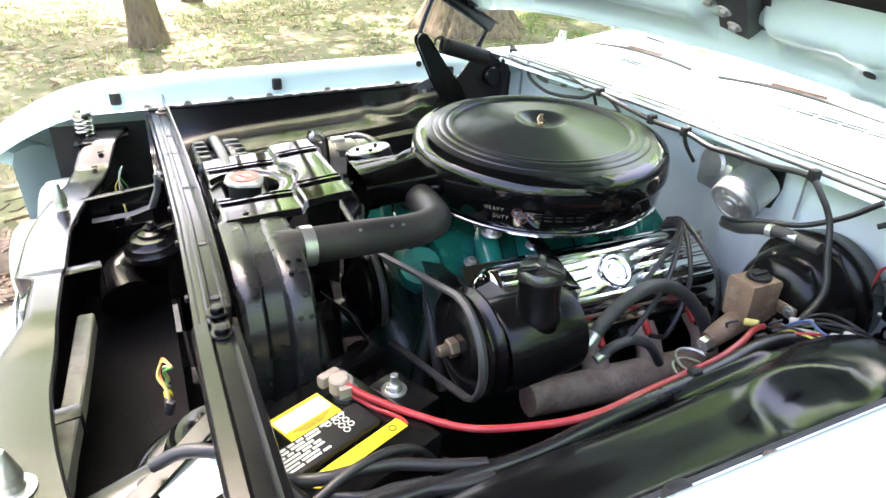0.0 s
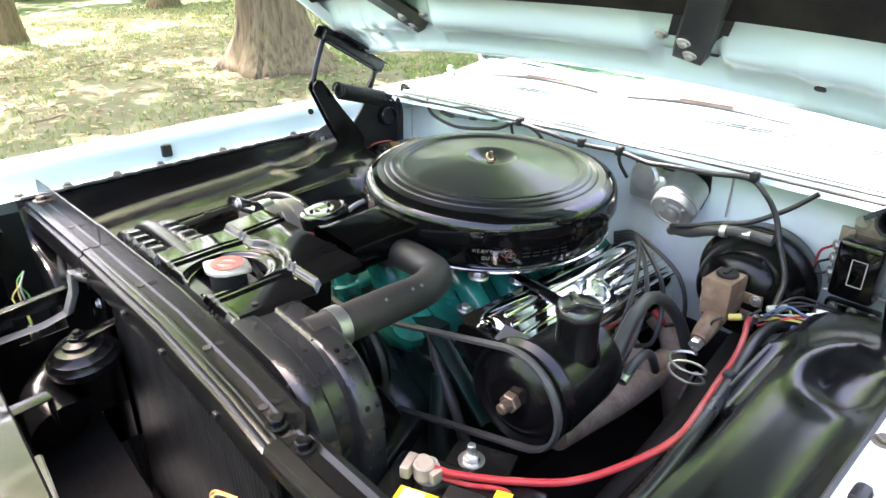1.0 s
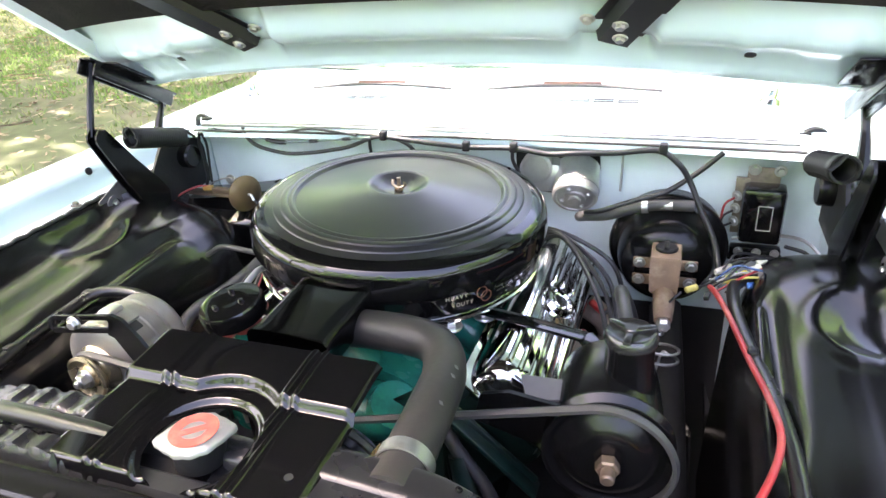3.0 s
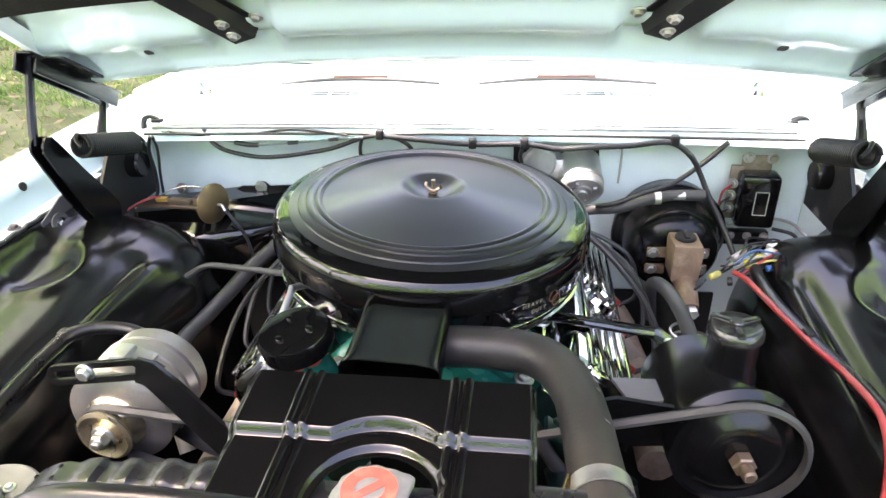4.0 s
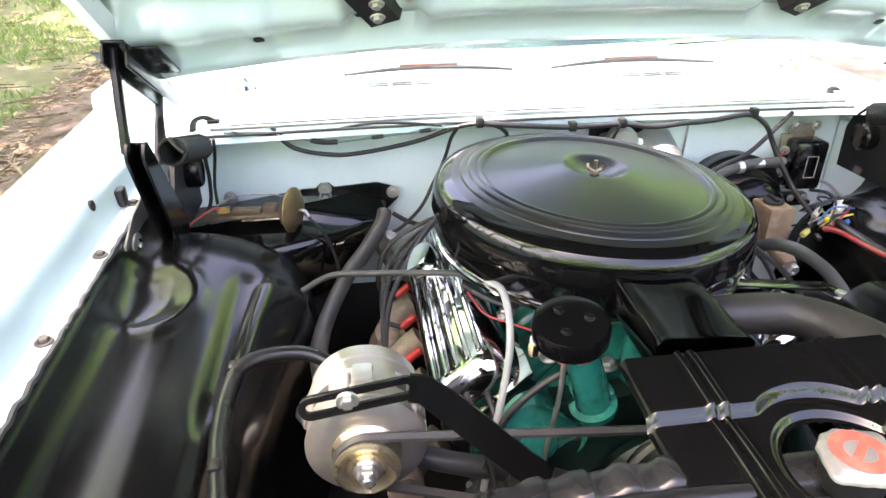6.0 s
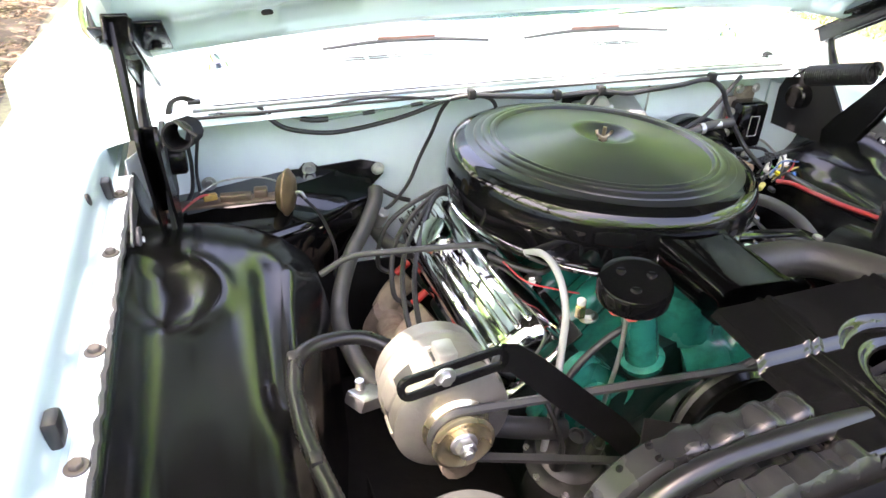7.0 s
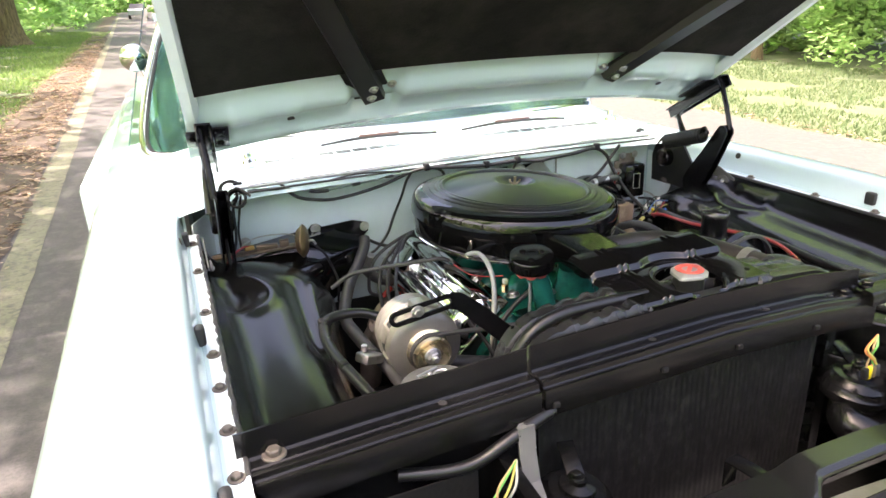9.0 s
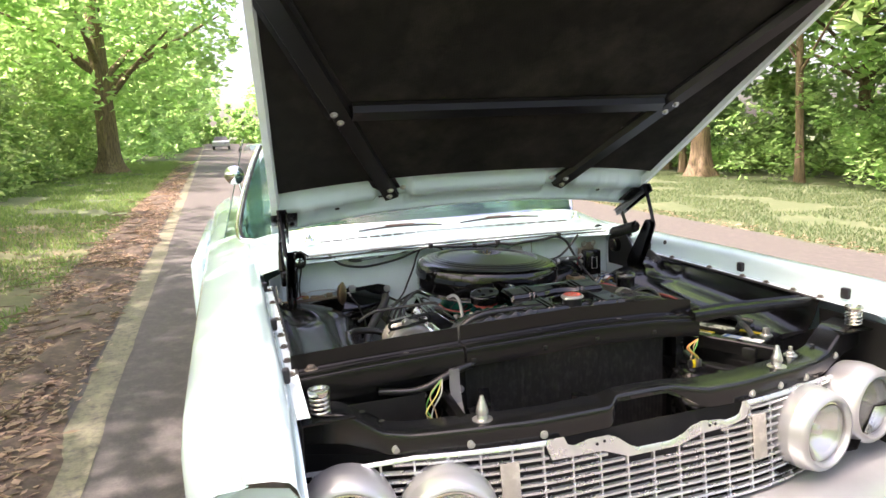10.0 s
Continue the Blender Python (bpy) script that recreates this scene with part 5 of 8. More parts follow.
box(bm, (0, 0, 0), (0.022, 0.012, 0.010), 0.002, pose(-0.585, -0.282, 0.915, 0, 0, 10))
part("connector", bm, TAN_PLASTIC, e, "small soiled yellow connector")
m = frame_on((0.93, -0.36, 0.0), (-0.464, -0.312, 0.921))
bm = bmesh.new()
lathe(bm, [(0, 0.012), (0.012, 0.012), (0.030, 0.008), (0.036, 0.003), (0.039, 0.001), (0.039, -0.002), (0.035, -0.005), (0.028, -0.013), (0.010, -0.018), (0, -0.018)], m, 32)
d = part("vacuum_diaphragm", bm, BRONZE_DISC, e, "aged brown round vacuum diaphragm")
bm = bmesh.new()
tube(bm, [m @ Vector((0, 0, 0.012)), m @ Vector((0, 0, 0.022)), m @ Vector((0, -0.01, 0.028))], 0.003, 6)
part("nipple", bm, ZINC, d)
bm = bmesh.new()
tube(bm, [(-0.445, -0.315, 0.915), (-0.42, -0.322, 0.885), (-0.405, -0.32, 0.85), (-0.395, -0.33, 0.81), (-0.40, -0.33, 0.76)], 0.003, 6)
part("vacuum_line", bm, CABLE, e)
bm = bmesh.new()
tube(bm, [(-0.66, -0.35, 0.885), (-0.63, -0.32, 0.912), (-0.60, -0.292, 0.922), (-0.585, -0.282, 0.918)], 0.0022, 6)
part("red_wire", bm, RED_WIRE, e)
bm = bmesh.new()
tube(bm, [(-0.60, -0.26, 0.915), (-0.56, -0.245, 0.926), (-0.50, -0.25, 0.926), (-0.465, -0.285, 0.925)], 0.0016, 5)
part("control_cable", bm, ZINC, e)

for nm, pts, r, lab in (
        ("heater_hose", [(-0.306, -0.268, 0.888), (-0.314, -0.29, 0.872), (-0.345, -0.335, 0.845), (-0.376, -0.375, 0.825), (-0.408, -0.435, 0.795), (-0.424, -0.50, 0.785), (-0.425, -0.57, 0.79), (-0.415, -0.63, 0.78), (-0.39, -0.68, 0.755), (-0.36, -0.72, 0.70)], 0.0135, "long black rubber heater hose beside the engine"),
        ("heater_hose", [(-0.315, -0.255, 0.812), (-0.295, -0.30, 0.792), (-0.265, -0.35, 0.795), (-0.22, -0.36, 0.815), (-0.17, -0.36, 0.835), (-0.13, -0.37, 0.84)], 0.0135, "short black rubber heater hose to the intake")):
    whole(nm, tube(bmesh.new(), pts, r, 12), RUBBER, lab, "hose", pts[0], smooth=60)
e = thing("heater_valve", "corroded metal hose fitting on the heater", "hose fitting", (-0.31, -0.25, 0.82))
bm = bmesh.new()
cyl(bm, 0.012, 0.05, frame_on((0.3, -0.4, 0.8), (-0.312, -0.262, 0.805)), 14, 0.002)
part("fitting", bm, ALU, e)
bm = bmesh.new()
tube(bm, [(-0.29, -0.25, 0.875), (-0.265, -0.26, 0.862), (-0.24, -0.26, 0.852)], 0.0045, 6)
part("lead", bm, CABLE, e)

e = thing("wiper_motor", "grey metal wiper motor with round end cap", "wiper motor", (0.2, -0.23, 0.93))
m = frame_on((0.06, -0.86, -0.50), (0.222, -0.212, 0.966))
bm = bmesh.new()
lathe(bm, [(0, -0.015), (0.041, -0.015), (0.042, 0.034), (0.0435, 0.035), (0.0435, 0.040), (0.042, 0.041), (0.0418, 0.054), (0.039, 0.0575), (0.034, 0.0580), (0.033, 0.0560), (0.020, 0.0560), (0.019, 0.0600), (0.012, 0.0605), (0.011, 0.0650), (0.006, 0.0655), (0, 0.0655)], m, 40)
part("motor_body", bm, ALU, e, smooth=25)
for k in range(4):
    a = k * 1.57 + 0.4
    bolt(e, m @ Vector((0.0265 * math.cos(a), 0.0265 * math.sin(a), 0.0562)), (0.06, -0.86, -0.50), 0.0035, BOLT_ZINC, name="screw")
bm = bmesh.new()
box(bm, (0.155, -0.215, 0.965), (0.08, 0.05, 0.06), 0.012)
cyl(bm, 0.03, 0.03, frame_on((0, -1, 0), (0.15, -0.215, 0.985)), 20, 0.005)
part("gear_case", bm, ALU, e)
bm = bmesh.new()
plate(bm, [(0.10, 0.925), (0.10, 1.0), (0.26, 1.0), (0.262, 0.97), (0.25, 0.93), (0.20, 0.915)], 0.004, Matrix(((1, 0, 0, 0), (0, 0, -1, -0.188), (0, 1, 0, 0), (0, 0, 0, 1))))
part("gasket_plate", bm, DULL, e)

e = thing("brake_booster", "round black brake booster with rusty master cylinder", "brake booster", (0.39, -0.24, 0.8))
BD = Vector((0.0, -1.0, -0.08)).normalized()
m = frame_on(BD, (0.393, -0.262, 0.846))
bm = bmesh.new()
lathe(bm, [(0, -0.070), (0.085, -0.070), (0.096, -0.062), (0.100, -0.030), (0.1035, -0.026), (0.104, -0.018), (0.101, -0.013), (0.090, -0.008), (0.086, 0.002), (0.084, 0.022), (0.078, 0.042), (0.070, 0.053), (0.058, 0.060), (0.045, 0.066), (0.0, 0.069)], m, 64)
part("drum", bm, SATIN, e, smooth=35)
for a, b in ((-0.042, 0.018), (0.042, 0.018), (-0.042, -0.016), (0.042, -0.016)):
    bm = bmesh.new()
    box(bm, (a * 0.85, b, 0.0725), (0.034, 0.020, 0.005), 0.002, m)
    part("mount_lug", bm, MASTER, e, "tan plated mounting lug")
    bolt(e, m @ Vector((a, b, 0.075)), BD, 0.0065, BOLT_ZINC)
bm = bmesh.new()
loft(bm, [[Vector((0.394 + x, -0.373 + y, z)) for x, y in ((-w, -d), (w, -d), (w, d), (-w, d))] for w, d, z in ((0.018, 0.022, 0.832), (0.022, 0.027, 0.839), (0.024, 0.030, 0.897), (0.022, 0.028, 0.902))])
tube(bm, [(0.394, -0.330, 0.850), (0.395, -0.37, 0.840), (0.397, -0.42, 0.823), (0.398, -0.445, 0.812)], [0.020, 0.019, 0.017, 0.014], 14)
mc = part("master_cylinder", bm, MASTER, e, "rusty tan cast master cylinder", smooth=30)
bm = bmesh.new()
cyl(bm, 0.018, 0.007, pose(0.394, -0.368, 0.901), 20, 0.002)
box(bm, (0.394, -0.368, 0.910), (0.008, 0.028, 0.005), 0.002)
part("filler_cap", bm, DULL, mc, "dark round filler cap")
bm = bmesh.new()
cyl(bm, 0.011, 0.02, frame_on((0.1, -1, -0.2), (0.398, -0.440, 0.812)), 6, 0.001)
part("outlet_fitting", bm, ZINC, mc)
bm = bmesh.new()
tube(bm, [(0.398, -0.46, 0.806)] + [(0.397 + 0.030 * math.cos(a), -0.465 + 0.022 * math.sin(a), 0.790 - 0.003 * a) for a in lin(1.5, 14, 34)] + [(0.39, -0.46, 0.70)], 0.0024, 6)
part("brake_line", bm, ZINC, mc, "coiled steel brake line")
bm = bmesh.new()
tube(bm, [(0.236, -0.268, 0.905), (0.25, -0.292, 0.918), (0.29, -0.305, 0.928), (0.33, -0.31, 0.945), (0.37, -0.31, 0.955), (0.43, -0.305, 0.955)], 0.0095, 10)
h = whole("vacuum_hose", bm, RUBBER, "black vacuum hose across the brake booster", "hose", (0.3, -0.3, 0.94))
bm = bmesh.new()
lathe(bm, [(0.0095, -0.005), (0.0112, -0.005), (0.0112, 0.005), (0.0095, 0.005)], frame_on((1, 0, 0.1), (0.352, -0.311, 0.951)), 20)
part("clamp", bm, ZINC, h)
bm = bmesh.new()
cyl(bm, 0.0075, 0.035, frame_on((1, 0, 0.1), (0.362, -0.311, 0.953)), 16)
part("check_valve", bm, ZINC, h)

PLATE_BROWN = material("tarnished_steel_plate", (0.22, 0.18, 0.14), 0.5, 0.5, 0.3, 60, 0.2, 200, stain=(0.42, 0.37, 0.30), stain_scale=40, stain_amount=0.5)
e = thing("voltage_regulator", "black voltage regulator with bare metal mounting plate", "regulator", (0.555, -0.21, 0.93))
m = pose(0.543, -0.226, 0.918, 0, 0, -4)
bm = bmesh.new()
box(bm, (0, 0, 0), (0.068, 0.050, 0.100), 0.008, m)
part("cover", bm, GLOSS, e)
bm = bmesh.new()
box(bm, (-0.004, 0.018, 0.060), (0.052, 0.004, 0.034), 0.001, m)
box(bm, (-0.036, 0.016, 0.005), (0.022, 0.006, 0.105), 0.001, m)
part("mounting_plate", bm, PLATE_BROWN, e, "dirty metal mounting plate")
for x in (-0.02, 0.02):
    bolt(e, m @ Vector((x, 0.014, 0.073)), (0, -1, 0), 0.0065, BOLT_ZINC)
for z in (0.028, 0.005, -0.02):
    bolt(e, m @ Vector((-0.043, 0.0, z)), (-0.6, -0.8, 0), 0.006, BOLT_ZINC, name="terminal")
bm = bmesh.new()
for a, b, w, h in ((0, 0.022, 0.022, 0.0012), (0, -0.022, 0.022, 0.0012), (-0.011, 0, 0.0012, 0.044), (0.011, 0, 0.0012, 0.044)):
    box(bm, (0.004 + a, -0.0256, b), (w, 0.0008, h), 0, m)
part("label_frame", bm, WHITE_WIRE, e, "thin pale label outline")
for k in range(3):
    bm = bmesh.new()
    tube(bm, [m @ Vector((-0.046, -0.008, 0.028 - 0.024 * k)), m @ Vector((-0.062, -0.012, 0.01 - 0.02 * k)), m @ Vector((-0.062, -0.01, -0.05)), m @ Vector((-0.055, -0.01, -0.10))], 0.0022, 6)
    part("lead", bm, (RED_WIRE, CABLE, CABLE)[k], e)

e = thing("terminal_block", "flat black terminal strip on the firewall", "terminal block", (0.545, -0.2, 0.85))
bm = bmesh.new()
box(bm, (0.543, -0.205, 0.832), (0.085, 0.022, 0.026), 0.005)
box(bm, (0.543, -0.214, 0.826), (0.092, 0.02, 0.010), 0.003)
part("block", bm, GLOSS, e)
for x in (0.515, 0.545, 0.575):
    bolt(e, (x, -0.217, 0.837), (0, -1, 0), 0.005, BOLT_ZINC, name="screw")

for x, y, z, q, mat, lab in ((0.523, -0.370, 0.874, (0.9, 0.2, 0.3), WHITE, "dirty white plug connector in the wiring tangle"), (0.496, -0.372, 0.858, (0.8, -0.4, 0.1), YELLOW_WIRE, "small yellow terminal sleeve in the wiring tangle"),
                             (0.516, -0.410, 0.872, (1, 0.3, 0.0), BLUE, "small blue terminal sleeve in the wiring tangle"), (0.428, -0.420, 0.858, (0.9, 0.5, 0.2), YELLOW_WIRE, "dull yellow terminal sleeve by the master cylinder"), (0.470, -0.385, 0.876, (0.8, 0.6, 0.2), PALE_RAIL, "worn tan terminal block in the wiring tangle")):
    c = thing("terminal_sleeve", lab, "wire connector", (x, y, z), "wire connectors")
    big = mat in (WHITE, PALE_RAIL)
    bm = bmesh.new()
    cyl(bm, 0.010 if mat == WHITE else 0.0055, 0.030 if big else 0.020, frame_on(q, (x, y, z)), 14, 0.0015)
    part("sleeve", bm, mat, c)
    bm = bmesh.new()
    d = Vector(q).normalized()
    tube(bm, [Vector((x, y, z)) + d * 0.010, Vector((x, y, z)) + d * 0.03 + Vector((0, 0.004, -0.004)), Vector((x, y, z)) + d * 0.05 + Vector((0.004, 0.02, -0.012))], 0.002, 6)
    tube(bm, [Vector((x, y, z)) - d * 0.008, Vector((x, y, z)) - d * 0.025 + Vector((0.004, 0.0, -0.006)), Vector((x, y, z)) - d * 0.04 + Vector((0.01, 0.02, -0.020))], 0.002, 6)
    part("lead", bm, CABLE, c)
e = thing("wiring_connector", "tangle of coloured wires in connectors behind the inner fender", "wire bundle", (0.55, -0.36, 0.85))
random.seed(5)
for k, mat in enumerate((RED_WIRE, YELLOW_WIRE, BLUE_WIRE, WHITE_WIRE, CABLE, CABLE, CABLE, WHITE_WIRE, CABLE, GREEN_WIRE)):
    a = Vector((0.47 + random.uniform(-0.01, 0.01), -0.42 + 0.012 * (k % 5), 0.862 + 0.004 * (k % 3)))
    b = Vector((0.60 + random.uniform(-0.03, 0.03), -0.34 + random.uniform(-0.03, 0.03), 0.855))
    mid = (a + b) / 2 + Vector((random.uniform(-0.02, 0.02), random.uniform(-0.03, 0.02), random.uniform(0.005, 0.035)))
    bm = bmesh.new()
    tube(bm, [a, a.lerp(mid, 0.5) + Vector((0, random.uniform(-0.012, 0.012), 0.012)), mid, b.lerp(mid, 0.4) + Vector((0, 0, 0.01)), b], 0.0019, 6)
    part("wire", bm, mat, e)
for x, y, z, mat, s in ((0.545, -0.365, 0.882, WHITE, 0.024), (0.515, -0.385, 0.876, YELLOW, 0.014), (0.58, -0.365, 0.874, BLUE, 0.016), (0.49, -0.40, 0.873, YELLOW, 0.012), (0.46, -0.42, 0.852, CABLE, 0.012)):
    bm = bmesh.new()
    box(bm, (0, 0, 0), (s * 1.4, s * 0.7, s * 0.7), 0.002, pose(x, y, z, 10, 5, 30 + 500 * x))
    part("connector", bm, mat, e)

# cables along the firewall
for pts, r, nm, lab in (
        ([(-0.493, -0.240, 1.052), (-0.474, -0.255, 1.028), (-0.446, -0.258, 1.009), (-0.385, -0.256, 0.996), (-0.333, -0.255, 0.998), (-0.281, -0.253, 1.005), (-0.232, -0.252, 1.015), (-0.173, -0.27, 1.040), (-0.136, -0.285, 1.05)], 0.0042, "speedometer_cable", "thick black cable drooping across the firewall"),
        ([(-0.136, -0.287, 1.05), (-0.06, -0.288, 1.043), (0.03, -0.288, 1.036), (0.12, -0.29, 1.038), (0.18, -0.29, 1.030), (0.23, -0.292, 1.034), (0.30, -0.286, 1.036), (0.365, -0.284, 1.042), (0.40, -0.29, 1.022), (0.421, -0.288, 0.99), (0.44, -0.30, 0.95), (0.465, -0.32, 0.905), (0.475, -0.37, 0.875)], 0.0049, "wiring_loom", "taped black wiring loom under the cowl lip"),
        ([(-0.172, -0.275, 1.042), (-0.182, -0.258, 1.015), (-0.19, -0.235, 0.97), (-0.21, -0.225, 0.92), (-0.235, -0.24, 0.88), (-0.275, -0.27, 0.855), (-0.30, -0.275, 0.845)], 0.0034, "throttle_cable", "black cable hanging down the firewall"),
        ([(-0.13, -0.288, 1.05), (-0.10, -0.282, 1.04), (-0.082, -0.272, 1.02), (-0.075, -0.25, 0.98), (-0.07, -0.25, 0.95)], 0.0036, "ground_cable", "short black cable bending behind the air cleaner"),
        ([(0.118, -0.29, 1.036), (0.114, -0.275, 1.01), (0.12, -0.255, 0.98)], 0.0035, "wiper_lead", "thin black lead to the wiper motor"),
        ([(0.468, -0.262, 1.036), (0.43, -0.268, 1.000), (0.38, -0.285, 0.968), (0.33, -0.30, 0.955), (0.28, -0.31, 0.938), (0.25, -0.30, 0.928)], 0.0044, "vacuum_line", "black line running down behind the booster"),
        ([(-0.592, -0.262, 1.035), (-0.605, -0.255, 1.005), (-0.606, -0.25, 0.96), (-0.612, -0.25, 0.915), (-0.63, -0.26, 0.89)], 0.0034, "blower_lead", "thin black lead hanging at the firewall's end"),
        ([(-0.585, -0.264, 1.036), (-0.59, -0.25, 1.005), (-0.600, -0.245, 0.95), (-0.60, -0.25, 0.91)], 0.0028, "blower_lead", "thin black lead hanging at the firewall's end"),
        ([(-0.556, -0.257, 1.045), (-0.49, -0.256, 1.037), (-0.423, -0.255, 1.034), (-0.37, -0.255, 1.043), (-0.319, -0.257, 1.050), (-0.258, -0.265, 1.050), (-0.20, -0.275, 1.046)], 0.0024, "thin_wire", "thin dark wire under the cowl lip"),
        ([(0.50, -0.235, 0.87), (0.56, -0.222, 0.875), (0.62, -0.215, 0.865), (0.66, -0.24, 0.83)], 0.003, "brake_pipe", "thin bright pipe across the firewall"),
        ([(0.59, -0.21, 0.85), (0.625, -0.225, 0.845), (0.63, -0.25, 0.825), (0.60, -0.28, 0.815)], 0.0035, "black_lead", "thin black lead from the terminal strip"),
        ([(0.30, -0.19, 1.04), (0.302, -0.192, 0.99), (0.30, -0.192, 0.93)], 0.0022, "sealed_seam", "thin vertical line on the firewall")):
    mat = {"brake_pipe": ZINC, "sealed_seam": GREY_TUBE}.get(nm, CABLE)
    whole(nm, tube(bmesh.new(), pts, r, 8), mat, lab, "cable", pts[0], smooth=60)
TAPED_WIRE = material("faded_green_grey_wire", (0.16, 0.21, 0.19), 0.5, 0, 0.25, 60)
e = thing("dash_wire", "faded green wire with black tape sleeves along the firewall", "cable", (-0.565, -0.255, 1.045))
run = [(-0.568, -0.258, 1.045), (-0.498, -0.255, 1.041), (-0.441, -0.255, 1.028), (-0.398, -0.254, 1.019), (-0.341, -0.255, 1.022), (-0.28, -0.257, 1.028), (-0.218, -0.268, 1.037), (-0.17, -0.275, 1.043)]
part("wire", tube(bmesh.new(), run, 0.0021, 8), TAPED_WIRE, e, smooth=60)
for q, w, r in ((8, 3, 0.0036), (14, 7, 0.0046), (26, 3, 0.0036), (34, 3, 0.0034)):
    fine = spline(run, 6)
    part("tape_sleeve", tube(bmesh.new(), fine[q:q + w], r, 8, smooth=False), CABLE, e, "black tape sleeve", smooth=60)
for x, y, z in ((-0.136, -0.286, 1.052), (0.12, -0.29, 1.040), (0.374, -0.284, 1.046), (0.03, -0.288, 1.038)):
    bm = bmesh.new()
    box(bm, (x, y, z), (0.014, 0.016, 0.018), 0.003)
    whole("cable_clip", bm, DULL, "small black clip holding the loom", "cable clip", (x, y, z), "clips along the cowl")

# ---- right bank: power steering pump and hoses ----
PS = Vector((0.356, -0.837, 0.881))
e = thing("steering_pump", "black power steering pump with pulley and tall filler neck", "steering pump", (0.37, -0.75, 0.8))
m = frame_on((0.10, -1, 0), PS)
bm = bmesh.new()
lathe(bm, [(0, -0.17), (0.045, -0.17), (0.060, -0.160), (0.063, -0.135), (0.063, -0.045), (0.058, -0.038), (0.0, -0.036)], Matrix.Translation((0, 0, -0.020)) @ m, 40)
part("reservoir", bm, SATIN, e, smooth=45)
bm = bmesh.new()
lathe(bm, [(0.0, -0.024), (0.046, -0.024), (0.062, -0.022), (0.071, -0.020), (0.071, -0.017), (0.063, -0.009), (0.071, -0.001), (0.071, 0.002), (0.066, 0.003), (0.060, -0.001), (0.052, 0.002), (0.044, 0.010), (0.030, 0.013), (0.018, 0.011), (0.0, 0.011)], m, 56)
pu = part("pulley", bm, WELL, e, "glossy black stamped pulley", smooth=40)
bm = bmesh.new()
cyl(bm, 0.013, 0.014, m @ pose(0, 0, 0.010), 6, 0.002)
cyl(bm, 0.0075, 0.026, m @ pose(0, 0, 0.012), 16, 0.002)
part("shaft_nut", bm, COPPER, pu, "rusty shaft nut")
bm = bmesh.new()
WORN_CAP = material("dark_worn_steel", (0.085, 0.085, 0.082), 0.24, 0.8, 0.25, 40, 0.1, 150, stain=(0.10, 0.09, 0.08), stain_scale=24, stain_amount=0.6)
nm_ = pose(0.366, -0.738, 0.916)
lathe(bm, [(0.032, -0.02), (0.0315, 0.0), (0.0280, 0.006), (0.0275, 0.052), (0.0, 0.052)], nm_, 28)
part("filler_neck", bm, WELL, e)
bm = bmesh.new()
lathe(bm, [(0.0285, 0.047), (0.0305, 0.049), (0.0305, 0.057), (0.027, 0.062), (0.020, 0.059), (0.012, 0.0605), (0, 0.062)], nm_, 32)
for k in range(3):
    box(bm, (0.017, 0, 0.0625), (0.026, 0.009, 0.005), 0.002, nm_ @ pose(0, 0, 0, 0, 0, 25 + 120 * k))
cyl(bm, 0.008, 0.006, nm_ @ pose(0, 0, 0.061), 16, 0.0015)
part("filler_cap", bm, WORN_CAP, e, "dark worn metal filler cap")
bm = bmesh.new()
plate(bm, [(0.19, 0.855), (0.20, 0.895), (0.235, 0.905), (0.345, 0.890), (0.345, 0.845), (0.26, 0.835)], 0.006, Matrix(((1, 0, 0, 0), (0, 0, -1, -0.785), (0, 1, 0, 0), (0, 0, 0, 1))))
part("front_bracket", bm, SATIN, e)
bm = bmesh.new()
d = Vector((0.167, -0.038, 0.007))
box(bm, (0, 0, 0), (d.length, 0.028, 0.005), 0.0015, pose(0.2185, -0.619, 0.893, -8, 0, -12.8))
box(bm, (0, 0, 0), (0.055, 0.026, 0.005), 0.0015, pose(0.318, -0.652, 0.886, 0, 12, -48))
part("rear_brace", bm, GLOSS, e, "flat glossy black brace")
bm = bmesh.new()
plate(bm, [(0.236, -0.731), (0.335, -0.729), (0.330, -0.758), (0.254, -0.778)], 0.005, pose(0, 0, 0.883))
part("top_plate", bm, GREY_BRACE, e, "grey satin steel plate")
for x, y, z, r in ((0.150, -0.604, 0.884, 0.010), (0.122, -0.672, 0.906, 0.011), (0.318, -0.655, 0.886, 0.008)):
    bolt(e, (x, y, z), (0.1, 0, 1), r, BOLT_ZINC)
for pts, r, lab in (([(0.368, -0.650, 0.836), (0.362, -0.628, 0.854), (0.353, -0.588, 0.880), (0.342, -0.535, 0.890), (0.334, -0.485, 0.880), (0.334, -0.435, 0.848), (0.343, -0.398, 0.800), (0.352, -0.380, 0.750)], 0.0105, "thick black steering return hose arching over the manifold"),
                    ([(0.385, -0.645, 0.822), (0.382, -0.61, 0.835), (0.374, -0.565, 0.828), (0.365, -0.525, 0.800), (0.356, -0.49, 0.755)], 0.0075, "black steering pressure hose below the return hose")):
    h = whole("steering_hose", tube(bmesh.new(), pts, r, 12), RUBBER, lab, "hose", pts[0], smooth=60)
    bm = bmesh.new()
    cyl(bm, r * 1.08, 0.022, frame_on(Vector(pts[1]) - Vector(pts[0]), pts[0]), 14, 0.001)
    part("fitting", bm, ZINC, h, "zinc hose fitting")


